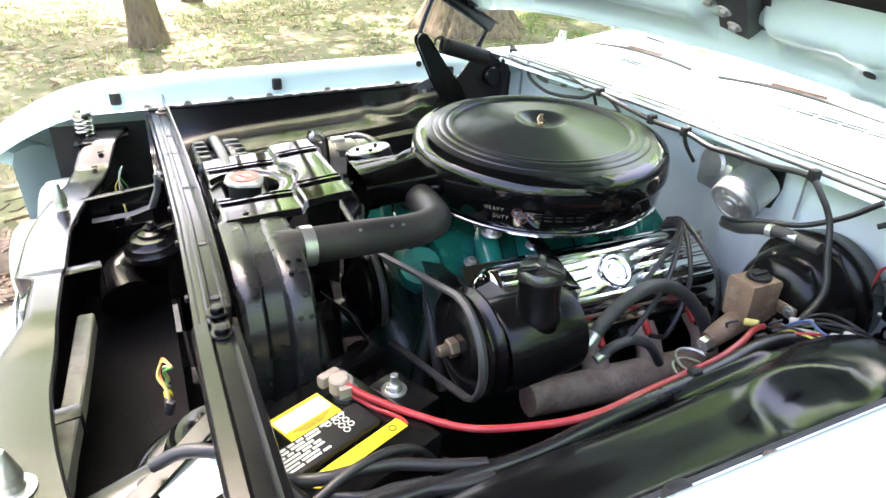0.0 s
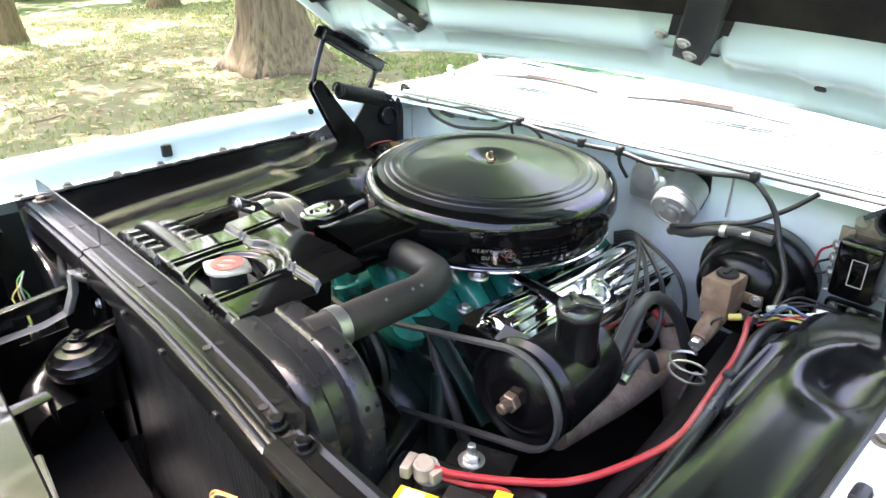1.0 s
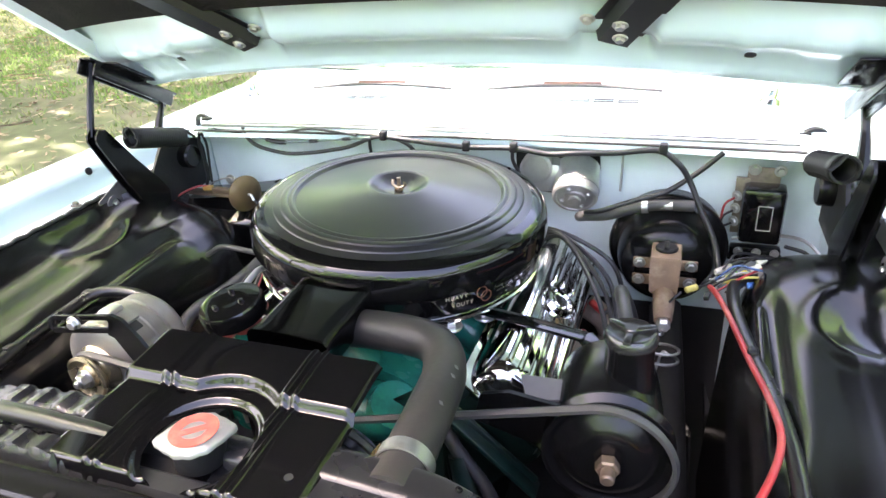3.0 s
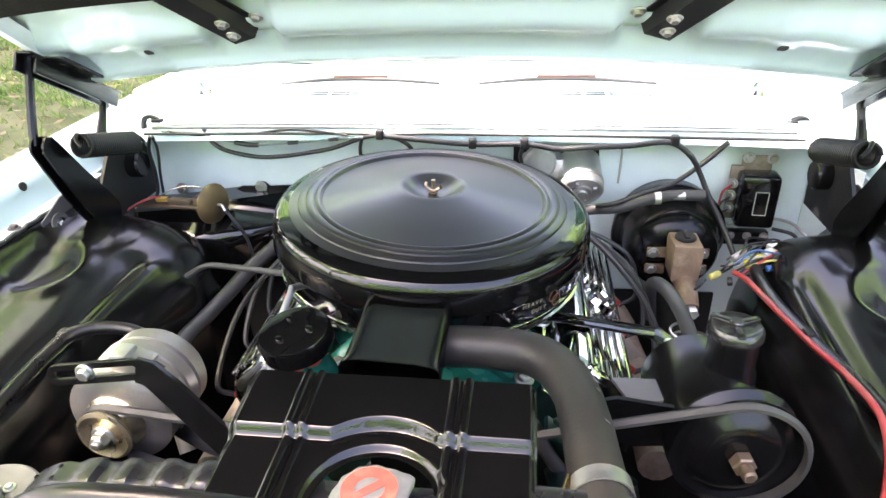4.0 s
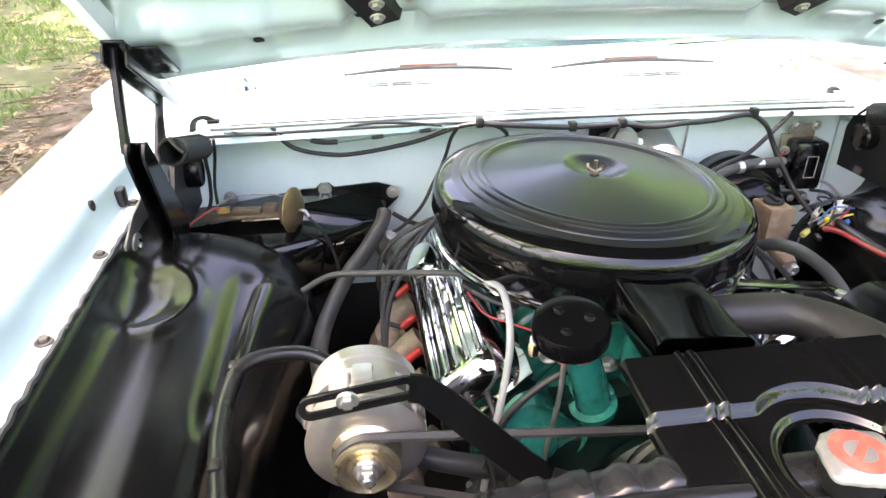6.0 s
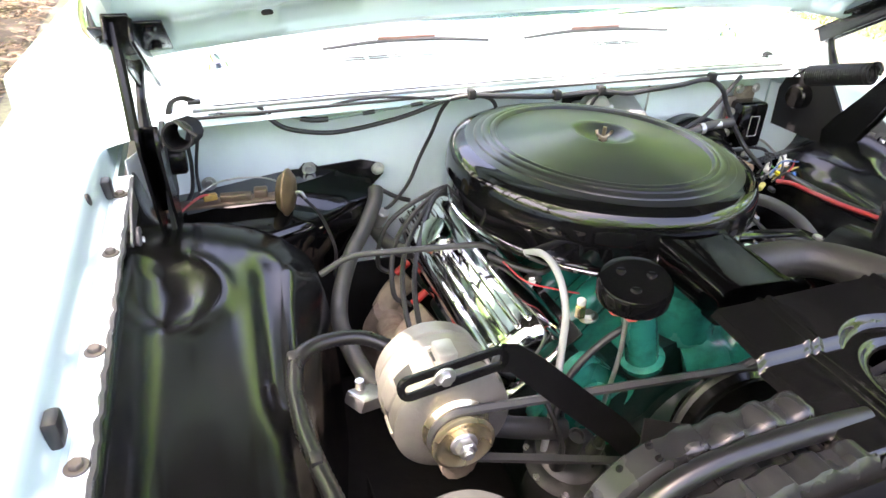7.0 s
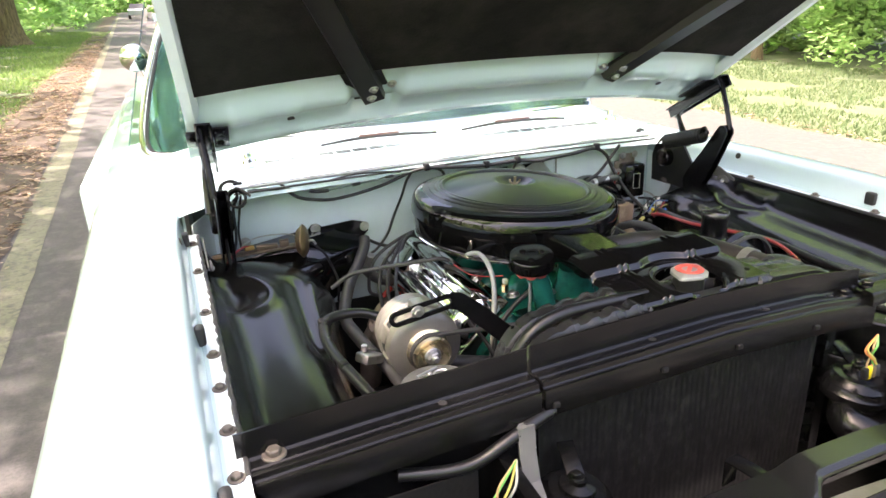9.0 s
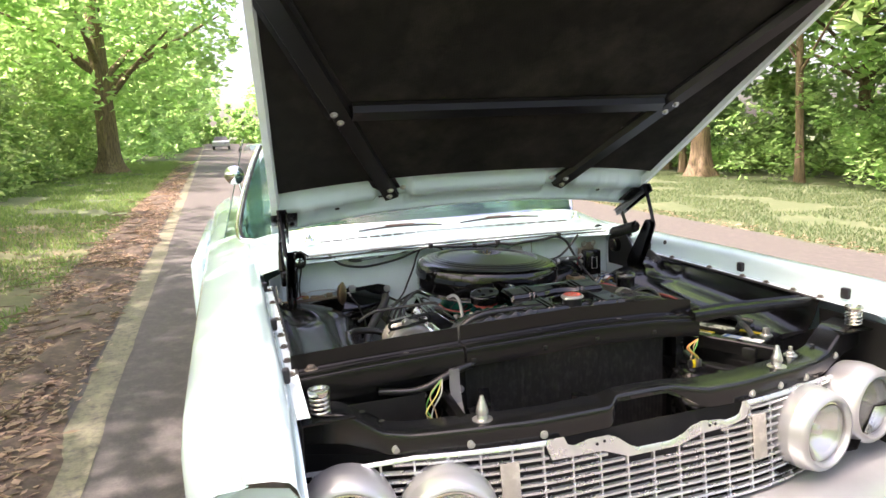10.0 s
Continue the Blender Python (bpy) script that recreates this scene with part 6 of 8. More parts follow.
def band(name, path, label, w=0.010, t=0.008, mat=None):
    bm = bmesh.new()
    n = len(path)
    rows = []
    for i, p in enumerate(path):
        p = Vector(p)
        d = (Vector(path[(i + 1) % n]) - Vector(path[i - 1])).normalized()
        q = Vector((-d.z, 0, d.x))
        rows.append([bm.verts.new(p + q * a + Vector((0, b, 0))) for a, b in ((0, -w / 2), (t * 0.6, -w / 2), (t, 0), (t * 0.6, w / 2), (0, w / 2))])
    for i in range(n):
        p, q = rows[i], rows[(i + 1) % n]
        for k in range(5):
            bm.faces.new((p[k], p[(k + 1) % 5], q[(k + 1) % 5], q[k]))
    return whole(name, bm, mat or RUBBER, label, "drive belt", path[0], "drive belts")


def belt_path(y, c1, r1, c2, r2):
    """An open belt round two pulleys given by (x, z) and radius."""
    c1, c2 = Vector(c1), Vector(c2)
    d = c2 - c1
    L = d.length
    base = math.atan2(d.y, d.x)
    off = math.acos((r1 - r2) / L)
    pts = []
    for k in lin(base + off, base + 2 * math.pi - off, 20):
        pts.append((c1.x + r1 * math.cos(k), y, c1.y + r1 * math.sin(k)))
    for k in lin(base - off, base + off, 20):
        pts.append((c2.x + r2 * math.cos(k), y, c2.y + r2 * math.sin(k)))
    return pts[::-1]


band("fan_belt", belt_path(-0.8445, (0.356, 0.881), 0.066, (0.01, 0.775), 0.075), "worn black drive belt on the steering pump pulley", 0.011, 0.007)
band("fan_belt", belt_path(-0.846, (-0.362, 0.862), 0.0295, (0.01, 0.775), 0.078), "worn black drive belt on the alternator pulley", 0.011, 0.007)
e = thing("fan", "black engine fan with hub and pulley", "fan", (0.01, -0.9, 0.7))
m = frame_on((0, -1, 0), (0.01, -0.84, 0.775))
bm = bmesh.new()
lathe(bm, [(0, -0.01), (0.07, -0.01), (0.078, -0.006), (0.072, 0.002), (0.078, 0.010), (0.072, 0.018), (0.078, 0.026), (0.078, 0.030), (0.05, 0.034), (0.03, 0.05), (0, 0.052)], m, 40)
part("pulley", bm, SATIN, e)
for k in range(5):
    a = 72 * k + 15
    bm = bmesh.new()
    sheet(bm, lambda r, v: m @ pose(0, 0, 0, 0, 0, a) @ Vector((r, 0.075 * (v - 0.5) * (0.55 + r * 2), 0.085 + 0.035 * (v - 0.5))), lin(0.04, 0.215, 6), lin(0, 1, 6), 0.0015)
    part("blade", bm, DULL, e)

# ---- left bank: alternator, distributor, canister ----
ALTCASE = material("dull_cast_aluminium", (0.37, 0.345, 0.305), 0.38, 0.7, 0.12, 40, 0.3, 220, stain=(0.28, 0.255, 0.22), stain_scale=14, stain_amount=0.6)
PULLEY = material("yellowed_zinc_plate", (0.74, 0.64, 0.42), 0.26, 0.9, 0.15, 50, 0.1, 160, stain=(0.48, 0.34, 0.20), stain_scale=22, stain_amount=0.5)
AL = Vector((-0.362, -0.860, 0.862))
AX = Vector((-0.02, -1, 0.0)).normalized()
m = frame_on(AX, AL)
e = thing("alternator", "bare aluminium alternator with brass coloured pulley", "alternator", (-0.36, -0.8, 0.79))
bm = bmesh.new()
lathe(bm, [(0, -0.145), (0.045, -0.145), (0.058, -0.140), (0.064, -0.132), (0.065, -0.112), (0.0610, -0.110), (0.0610, -0.1045), (0.068, -0.103), (0.068, -0.086), (0.0655, -0.084), (0.0655, -0.052), (0.0645, -0.044), (0.061, -0.040), (0, -0.040)], m, 56)
part("case", bm, ALTCASE, e, smooth=24)
for k, a in enumerate((20, 70, 110, 160, 200, 250, 290, 340)):
    bm = bmesh.new()
    box(bm, (0.0655, 0, -0.066 - 0.006 * (k % 2)), (0.006, 0.016 + 0.012 * (k % 2), 0.030), 0.0025, m @ pose(0, 0, 0, 0, 0, a))
    part("case_rib", bm, ALTCASE, e)
for k in range(9):
    bm = bmesh.new()
    sheet(bm, lambda u, v: m @ Vector((0.0659 * math.cos(radians(40 * k + 5 + 22 * u)), 0.0659 * math.sin(radians(40 * k + 5 + 22 * u)), -0.062 - 0.016 * v)), lin(0, 1, 6), (0, 1), 0.0006)
    part("vent_slot", bm, INK, e, "dark cooling slot")
bm = bmesh.new()
lathe(bm, [(0.020, -0.040), (0.063, -0.041), (0.0665, -0.039), (0.066, -0.035), (0.060, -0.031), (0.050, -0.0285), (0.044, -0.0275), (0.020, -0.0275)], m, 56)
part("fan_disc", bm, ALTCASE, e, "pale pressed cooling fan disc", smooth=30)
bm = bmesh.new()
lathe(bm, [(0, -0.03), (0.030, -0.030), (0.037, -0.028), (0.038, -0.025), (0.027, -0.014), (0.0345, -0.003), (0.035, 0.000), (0.031, 0.002), (0.023, -0.004), (0.018, -0.004), (0.0165, 0.001), (0, 0.001)], frame_on(AX, AL), 44)
p = part("pulley", bm, PULLEY, e, "yellow zinc plated pulley", smooth=40)
bm = bmesh.new()
cyl(bm, 0.015, 0.003, frame_on(AX, AL + AX * 0.0), 24, 0.001)
cyl(bm, 0.011, 0.011, frame_on(AX, AL + AX * 0.002), 6, 0.0015)
cyl(bm, 0.006, 0.017, frame_on(AX, AL + AX * 0.002), 14, 0.0015)
part("nut", bm, ZINC, p)
for q, w in ((0.068, 0.03), (-0.068, 0.04)):
    bm = bmesh.new()
    box(bm, (0, q * 0.985, -0.07), (0.024, 0.018, w), 0.005, m)
    part("mounting_ear", bm, ALU, e)
bm = bmesh.new()
ym = Matrix(((1, 0, 0, 0), (0, 0.25, -1, -0.833 - 0.25 * 0.935), (0, 1, 0.25, 0), (0, 0, 0, 1)))


def capsule(a, b, r, n=10):
    """Outline of a rounded bar from a to b."""
    a, b = Vector(a), Vector(b)
    t = math.atan2(b.y - a.y, b.x - a.x)
    return [(b.x + r * math.cos(q), b.y + r * math.sin(q)) for q in lin(t - math.pi / 2, t + math.pi / 2, n)] + [(a.x + r * math.cos(q), a.y + r * math.sin(q)) for q in lin(t + math.pi / 2, t + 1.5 * math.pi, n)]


rings = [[bm.verts.new(ym @ Vector((x, z, h))) for x, z in capsule((-0.414, 0.931), (-0.318, 0.943), r)] for r, h in ((0.0050, 0.0), (0.0128, 0.0), (0.0128, 0.005), (0.0120, 0.006), (0.0057, 0.006), (0.0050, 0.005))]
for p, q in zip(rings, rings[1:] + rings[:1]):
    for k in range(20):
        bm.faces.new((p[k], p[(k + 1) % 20], q[(k + 1) % 20], q[k]))
plate(bm, [(-0.312, 0.9575), (-0.292, 0.953), (-0.262, 0.930), (-0.215, 0.885), (-0.160, 0.834), (-0.128, 0.790), (-0.100, 0.756), (-0.122, 0.738), (-0.150, 0.768), (-0.185, 0.812), (-0.235, 0.858), (-0.280, 0.902), (-0.305, 0.926), (-0.316, 0.9285)], 0.006, ym)
part("adjusting_arm", bm, SATIN, e, "slotted black adjusting arm")
bolt(e, (-0.377, -0.839, 0.938), (0, -1, 0), 0.0075, BOLT_ZINC)
bolt(e, (-0.115, -0.839, 0.754), (0, -1, 0), 0.011, BOLT_ZINC)
bm = bmesh.new()
box(bm, (0, 0, 0), (0.05, 0.035, 0.02), 0.005, pose(-0.425, -0.68, 0.785, 0, 20, 30))
cyl(bm, 0.006, 0.02, pose(-0.432, -0.672, 0.790), 10)
part("terminal_bracket", bm, ZINC, e, "bare metal terminal bracket")

e = thing("distributor", "dark grey round distributor cap with a ring of towers", "distributor", (-0.188, -0.79, 0.69))
m = frame_on((0.04, -0.30, 1), (-0.190, -0.800, 0.722))
DCAP = material("grey_phenolic", (0.036, 0.037, 0.037), 0.40, 0, 0.25, 60, 0.1, 200, stain=(0.13, 0.125, 0.115), stain_scale=30, stain_amount=0.4)
bm = bmesh.new()
lathe(bm, [(0, -0.10), (0.036, -0.10), (0.040, -0.02), (0.048, -0.010), (0.056, -0.009), (0.057, -0.003), (0.052, 0.002), (0.047, 0.006), (0.045, 0.014), (0.038, 0.019), (0, 0.020)], m, 44)
part("cap", bm, DCAP, e, smooth=40)
bm = bmesh.new()
lathe(bm, [(0, 0.015), (0.014, 0.015), (0.0115, 0.052), (0.009, 0.052), (0.008, 0.046), (0, 0.046)], m @ pose(0.0, 0.002, 0), 18)
part("tower", bm, DCAP, e)
for k, a in enumerate((200, 335, 95)):
    bm = bmesh.new()
    lathe(bm, [(0, 0.012), (0.0115, 0.012), (0.0095, 0.034 + 0.006 * (k == 1)), (0.007, 0.034 + 0.006 * (k == 1)), (0, 0.032)], m @ pose(0.030 * math.cos(radians(a)), 0.030 * math.sin(radians(a)), 0), 16)
    part("tower", bm, DCAP, e)
bm = bmesh.new()
box(bm, (0, 0, 0.021), (0.0025, 0.034, 0.006), 0.001, m @ pose(0.022, -0.018, 0, 0, 0, -35))
part("rib", bm, DCAP, e)
bm = bmesh.new()
tube(bm, [m @ Vector((0.028, -0.012, 0.03)), m @ Vector((0.029, -0.012, 0.05)), m @ Vector((0.029, -0.012, 0.072))], [0.007, 0.0055, 0.003], 10)
part("boot", bm, RUBBER, e, "ribbed black boot")
for k in range(8):
    a = 45 * k + 10
    bolt(e, m @ Vector((0.053 * math.cos(radians(a)), 0.053 * math.sin(radians(a)), 0.000)), (0.04, -0.30, 1), 0.0034, BOLT_ZINC, name="screw")
for k in range(2):
    bm = bmesh.new()
    a = m @ Vector((0.030 * math.cos(radians((200, 95)[k])), 0.030 * math.sin(radians((200, 95)[k])), 0.034))
    tube(bm, [a, a + Vector((-0.002, 0.0, 0.03)), a + Vector((-0.012, 0.03, 0.07)), a + Vector((-0.02, 0.09, 0.09))], 0.0038, 8)
    part("lead", bm, CABLE, e)

e = thing("washer_canister", "round grey canister with a cast pump on its lid", "canister", (-0.407, -0.994, 0.74))
CANISTER = material("grey_oxidised_tin", (0.15, 0.148, 0.14), 0.45, 0.4, 0.15, 50, 0.15, 160, stain=(0.095, 0.092, 0.086), stain_scale=24, stain_amount=0.5)
m = pose(-0.405, -0.992, 0.892, 0, 0, 20) @ Matrix.Scale(0.9, 4)
bm = bmesh.new()
lathe(bm, [(0, -0.16), (0.054, -0.16), (0.058, -0.15), (0.059, -0.030), (0.0605, -0.028), (0.0605, -0.022), (0.059, -0.020), (0.059, -0.008), (0.0625, -0.006), (0.0625, -0.001), (0.060, 0.001), (0.054, 0.0), (0.030, 0.001), (0, 0.0015)], m, 48)
part("canister", bm, CANISTER, e, smooth=35)
bm = bmesh.new()
box(bm, (-0.006, -0.002, 0.006), (0.052, 0.024, 0.010), 0.004, m)
cyl(bm, 0.017, 0.012, m @ pose(0.010, 0.0, 0.001), 22, 0.002)
cyl(bm, 0.009, 0.016, m @ pose(-0.016, 0.002, 0.001), 16, 0.002)
part("pump_body", bm, CANISTER, e, "cast grey pump body")
bm = bmesh.new()
tube(bm, [m @ Vector((0.010 + 0.015 * math.cos(a), 0.015 * math.sin(a), 0.0135)) for a in lin(0.4, 5.6, 24)], 0.0016, 6)
part("cover_ring", bm, ZINC, e)
bm = bmesh.new()
cyl(bm, 0.0022, 0.044, m @ pose(-0.032, 0.016, 0.020, 0, 90, 0), 10, 0.0004)
part("pin", bm, ZINC, e, "bright steel cross pin")
bm = bmesh.new()
cyl(bm, 0.004, 0.008, m @ pose(-0.008, 0.012, 0.012), 10, 0.001)
part("pin_post", bm, ZINC, e)
for x, y in ((-0.028, -0.010), (0.026, 0.018), (0.022, -0.020)):
    bolt(e, m @ Vector((x, y, 0.002)), (0, 0, 1), 0.004, BOLT_ZINC, name="screw")
bm = bmesh.new()
tube(bm, [m @ Vector((-0.030, -0.004, 0.008)), m @ Vector((-0.052, -0.010, 0.008)), m @ Vector((-0.072, -0.028, -0.006)), m @ Vector((-0.080, -0.050, -0.05))], 0.005, 8)
part("hose", bm, RUBBER, e)

# exhaust manifolds, wires and lines
for s in (1, -1):
    e = thing("exhaust_manifold", "rusty cast iron exhaust manifold", "exhaust manifold", (s * 0.30, -0.5, 0.66), "exhaust manifolds")
    dz = -0.028 if s < 0 else 0.0
    bm = bmesh.new()
    tube(bm, [(s * 0.315, -0.74 if s < 0 else -0.70, 0.715 + dz), (s * 0.318, -0.55, 0.705 + dz), (s * 0.315, -0.45, 0.695 + dz), (s * 0.31, -0.33, 0.685 + dz)], [0.026, 0.03, 0.03, 0.026], 12)
    part("log", bm, RUST, e, smooth=60)
    for k, y in enumerate((-0.70, -0.57, -0.46, -0.34) if s < 0 else (-0.57, -0.46, -0.34)):
        bm = bmesh.new()
        tube(bm, [(s * 0.315, y, 0.700 + dz), (s * 0.295, y + 0.008, 0.73 + dz), (s * 0.262, y + 0.012, 0.755 + dz)], [0.024, 0.022, 0.024], 10)
        part("runner", bm, RUST, e, smooth=60)
    bm = bmesh.new()
    tube(bm, [(s * 0.31, -0.36, 0.68), (s * 0.325, -0.33, 0.62), (s * 0.33, -0.30, 0.5)], [0.03, 0.03, 0.028], 12)
    part("down_pipe", bm, RUST, e)
boots = [(-0.292, -0.36, 0.77), (-0.29, -0.455, 0.767), (-0.293, -0.553, 0.77), (-0.293, -0.66, 0.77)]
for k, q in enumerate(boots):
    for s in (-1, 1):
        e = thing("spark_plug_lead", "black spark plug lead with a red boot", "ignition lead", (s * 0.25, q[1], 0.78), "spark plug leads")
        a = Vector((s * -q[0], q[1], q[2]))
        bm = bmesh.new()
        cyl(bm, 0.0065, 0.032, frame_on((s * 0.75, -0.1, -0.55), a + Vector((-s * 0.02, 0, 0.012))), 12, 0.002)
        part("boot", bm, RED, e, "red rubber boot")
        bm = bmesh.new()
        top = Vector((s * 0.205 + 0.008 * k * s, -0.335 - 0.012 * k, 0.905))
        tube(bm, [a + Vector((s * 0.006, -0.003, -0.008)), a + Vector((s * 0.035, 0.005, 0.015)), a.lerp(top, 0.45) + Vector((s * 0.05, 0, 0.03)), top, top + Vector((-s * 0.06, 0.02, -0.02))], 0.0042, 8)
        part("lead", bm, CABLE, e)
for nm, pts, r, mat, lab in (
        ("vent_tube", [(-0.193, -0.640, 0.945), (-0.183, -0.675, 0.955), (-0.182, -0.715, 0.945), (-0.186, -0.745, 0.915), (-0.195, -0.762, 0.873), (-0.215, -0.79, 0.80), (-0.230, -0.80, 0.70)], 0.0047, GREY_TUBE, "pale grey vinyl tube curving down the engine"),
        ("vacuum_pipe", [(-0.445, -0.485, 0.862), (-0.40, -0.492, 0.888), (-0.34, -0.512, 0.898), (-0.28, -0.532, 0.905), (-0.221, -0.553, 0.911), (-0.200, -0.562, 0.905)], 0.0048, RUBBER, "black pipe across the valve cover"),
        ("dipstick_tube", [(-0.138, -0.80, 0.93), (-0.142, -0.805, 0.88), (-0.15, -0.805, 0.82), (-0.152, -0.80, 0.78)], 0.0030, ZINC, "thin steel dipstick tube"),
        ("vacuum_line", [(-0.12, -0.79, 0.915), (-0.16, -0.785, 0.885), (-0.20, -0.79, 0.845), (-0.225, -0.81, 0.79)], 0.0045, CABLE, "thin black vacuum line below the filler cap"),
        ("sender_wire", [(-0.15, -0.715, 0.915), (-0.17, -0.68, 0.905), (-0.20, -0.66, 0.91), (-0.215, -0.62, 0.92)], 0.0013, RED_WIRE, "thin red wire to the temperature sender"),
        ("choke_line", [(-0.21, -0.56, 0.895), (-0.18, -0.60, 0.893), (-0.15, -0.62, 0.892), (-0.12, -0.60, 0.90)], 0.005, CABLE, "black line curving under the air cleaner"),
        ("bypass_hose", [(-0.20, -0.80, 0.775), (-0.27, -0.79, 0.79), (-0.33, -0.77, 0.80)], 0.014, RUBBER, "short black hose behind the alternator arm")):
    whole(nm, tube(bmesh.new(), pts, r, 10), mat, lab, "engine line", pts[0], smooth=60)
e = thing("temperature_sender", "small white and brass temperature sender", "sender", (-0.148, -0.72, 0.88))
bm = bmesh.new()
cyl(bm, 0.0075, 0.018, pose(-0.148, -0.72, 0.882), 6, 0.001)
part("brass_body", bm, BRASS, e)
bm = bmesh.new()
cyl(bm, 0.006, 0.010, pose(-0.148, -0.72, 0.900), 16, 0.002)
part("insulator", bm, WHITE, e)

# loom along the left inner fender


def loom(nm, pts, r, lab, clips=()):
    e = thing(nm, lab, "wiring loom", pts[0])
    bm = bmesh.new()
    tube(bm, pts, r * 1.2, 10, step=16, ribs=0.10)
    part("conduit", bm, CONDUIT, e, smooth=60)
    for c in clips:
        bm = bmesh.new()
        box(bm, c, (0.014, 0.018, 0.02), 0.004)
        part("clip", bm, DULL, e)
    return e


loom("wiring_loom", [(-0.37, -0.70, 0.852), (-0.42, -0.672, 0.875), (-0.47, -0.675, 0.885), (-0.505, -0.698, 0.888), (-0.517, -0.74, 0.882), (-0.518, -0.80, 0.878), (-0.512, -0.852, 0.876), (-0.50, -0.92, 0.872), (-0.485, -1.0, 0.86), (-0.46, -1.06, 0.83)], 0.0075, "ribbed black wiring loom along the inner fender", [(-0.513, -0.702, 0.887), (-0.513, -0.852, 0.878)])
loom("wiring_loom", [(-0.46, -1.04, 0.80), (-0.40, -1.02, 0.79), (-0.33, -1.0, 0.78), (-0.26, -0.95, 0.76)], 0.012, "thick black loom behind the radiator support")

# red battery cable and loom along the right inner fender
CLAMP_LEAD = material("tarnished_lead", (0.34, 0.30, 0.26), 0.6, 0.3, 0.3, 50, 0.4, 160, stain=(0.22, 0.16, 0.12), stain_scale=30, stain_amount=0.4)
e = thing("battery_cable", "faded red battery cable along the inner fender", "battery cable", (0.42, -0.98, 0.87))
red = [(0.376, -0.998, 0.880), (0.396, -0.981, 0.874), (0.438, -0.938, 0.866), (0.482, -0.888, 0.865), (0.516, -0.82, 0.875), (0.530, -0.76, 0.882), (0.522, -0.694, 0.882), (0.508, -0.62, 0.876), (0.496, -0.549, 0.872), (0.482, -0.49, 0.874), (0.470, -0.455, 0.878), (0.462, -0.425, 0.872)]
bm = bmesh.new()
tube(bm, red, 0.0044, 10)
part("cable", bm, RED_WIRE, e, smooth=60)
bm = bmesh.new()
tube(bm, [(0.380, -0.996, 0.870), (0.408, -0.975, 0.864), (0.436, -0.953, 0.863), (0.450, -0.948, 0.853), (0.453, -0.958, 0.83)], 0.0028, 8)
part("small_cable", bm, RED_WIRE, e)
bm = bmesh.new()
cl = [(0, 0), (0.018, 0.004), (0.03, 0.0), (0.032, 0.014), (0.016, 0.024), (0.0, 0.022), (-0.008, 0.012)]
plate(bm, cl, 0.012, pose(0.358, -1.013, 0.870, 0, 0, 10))
cyl(bm, 0.012, 0.02, pose(0.368, -1.003, 0.866), 16, 0.002)
box(bm, (0, 0, 0), (0.012, 0.028, 0.016), 0.003, pose(0.352, -1.011, 0.876, 0, 0, 25))
part("terminal_clamp", bm, CLAMP_LEAD, e, "tarnished terminal clamp")
loom("wiring_loom", [(0.55, -1.02, 0.875), (0.545, -0.93, 0.868), (0.545, -0.85, 0.868), (0.540, -0.77, 0.876), (0.530, -0.69, 0.876), (0.515, -0.60, 0.87), (0.503, -0.53, 0.868), (0.495, -0.47, 0.872), (0.50, -0.41, 0.872), (0.54, -0.37, 0.868), (0.59, -0.35, 0.85)], 0.0075, "taped black loom beside the red cable", [(0.512, -0.60, 0.874)])

for pts, r, lab in (([(0.478, -1.098, 0.872), (0.501, -1.081, 0.884), (0.512, -1.056, 0.888), (0.513, -1.023, 0.887), (0.515, -0.988, 0.882), (0.526, -0.950, 0.876), (0.540, -0.90, 0.872)], 0.0065, "thick black cable looped over the battery's edge"),
                    ([(0.530, -1.080, 0.878), (0.518, -1.042, 0.890), (0.509, -1.011, 0.892), (0.499, -0.983, 0.884), (0.490, -0.955, 0.866), (0.480, -0.93, 0.83)], 0.0050, "black cable crossing the battery corner"),
                    ([(0.488, -1.090, 0.868), (0.523, -1.059, 0.878), (0.537, -1.026, 0.878), (0.536, -0.997, 0.876), (0.538, -0.960, 0.872)], 0.0042, "thin black cable beside the battery")):
    whole("battery_lead", tube(bmesh.new(), pts, r, 10), CABLE, lab, "cable", pts[0], "battery leads", smooth=60)

# ---- battery ----
BA = Vector((0.914, 0.407, 0.0))
BB = Vector((0.407, -0.914, 0.0))
B0 = Vector((0.312, -0.988, 0.0))
BM = Matrix(((BA.x, -BB.x, 0, 0), (BA.y, -BB.y, 0, 0), (0, 0, 1, 0), (0, 0, 0, 1)))
mid = B0 + BA * 0.0875 + BB * 0.13


def bat(u, v, z):
    """A place on the battery: u along its short side, v along its long side."""
    p = B0 + BA * u + BB * v
    return Matrix.Translation((p.x, p.y, z)) @ BM


e = thing("battery", "black car battery with yellow and white labels", "battery", (mid.x, mid.y, 0.66))
BT = 0.862
bm = bmesh.new()
box(bm, (0, 0, -0.1), (0.175, 0.26, 0.20), 0.006, bat(0.0875, 0.13, BT))
part("case", bm, SATIN, e)
bm = bmesh.new()
box(bm, (0, 0, 0.004), (0.044, 0.128, 0.012), 0.004, bat(0.0975, 0.104, BT))
part("vent_cover", bm, DULL, e, "dark ribbed vent cover")
for u, w, v0, v1, mat, lab in ((0.0485, 0.045, 0.055, 0.123, YELLOW, "yellow printed label"), (0.132, 0.018, 0.021, 0.24, YELLOW, "yellow label strip"), (0.047, 0.060, 0.150, 0.252, WHITE, "white printed label")):
    bm = bmesh.new()
    box(bm, (0, 0, 0), (w, v1 - v0, 0.0008), 0, bat(u, (v0 + v1) / 2, BT + 0.0012))
    part("label", bm, mat, e, lab)
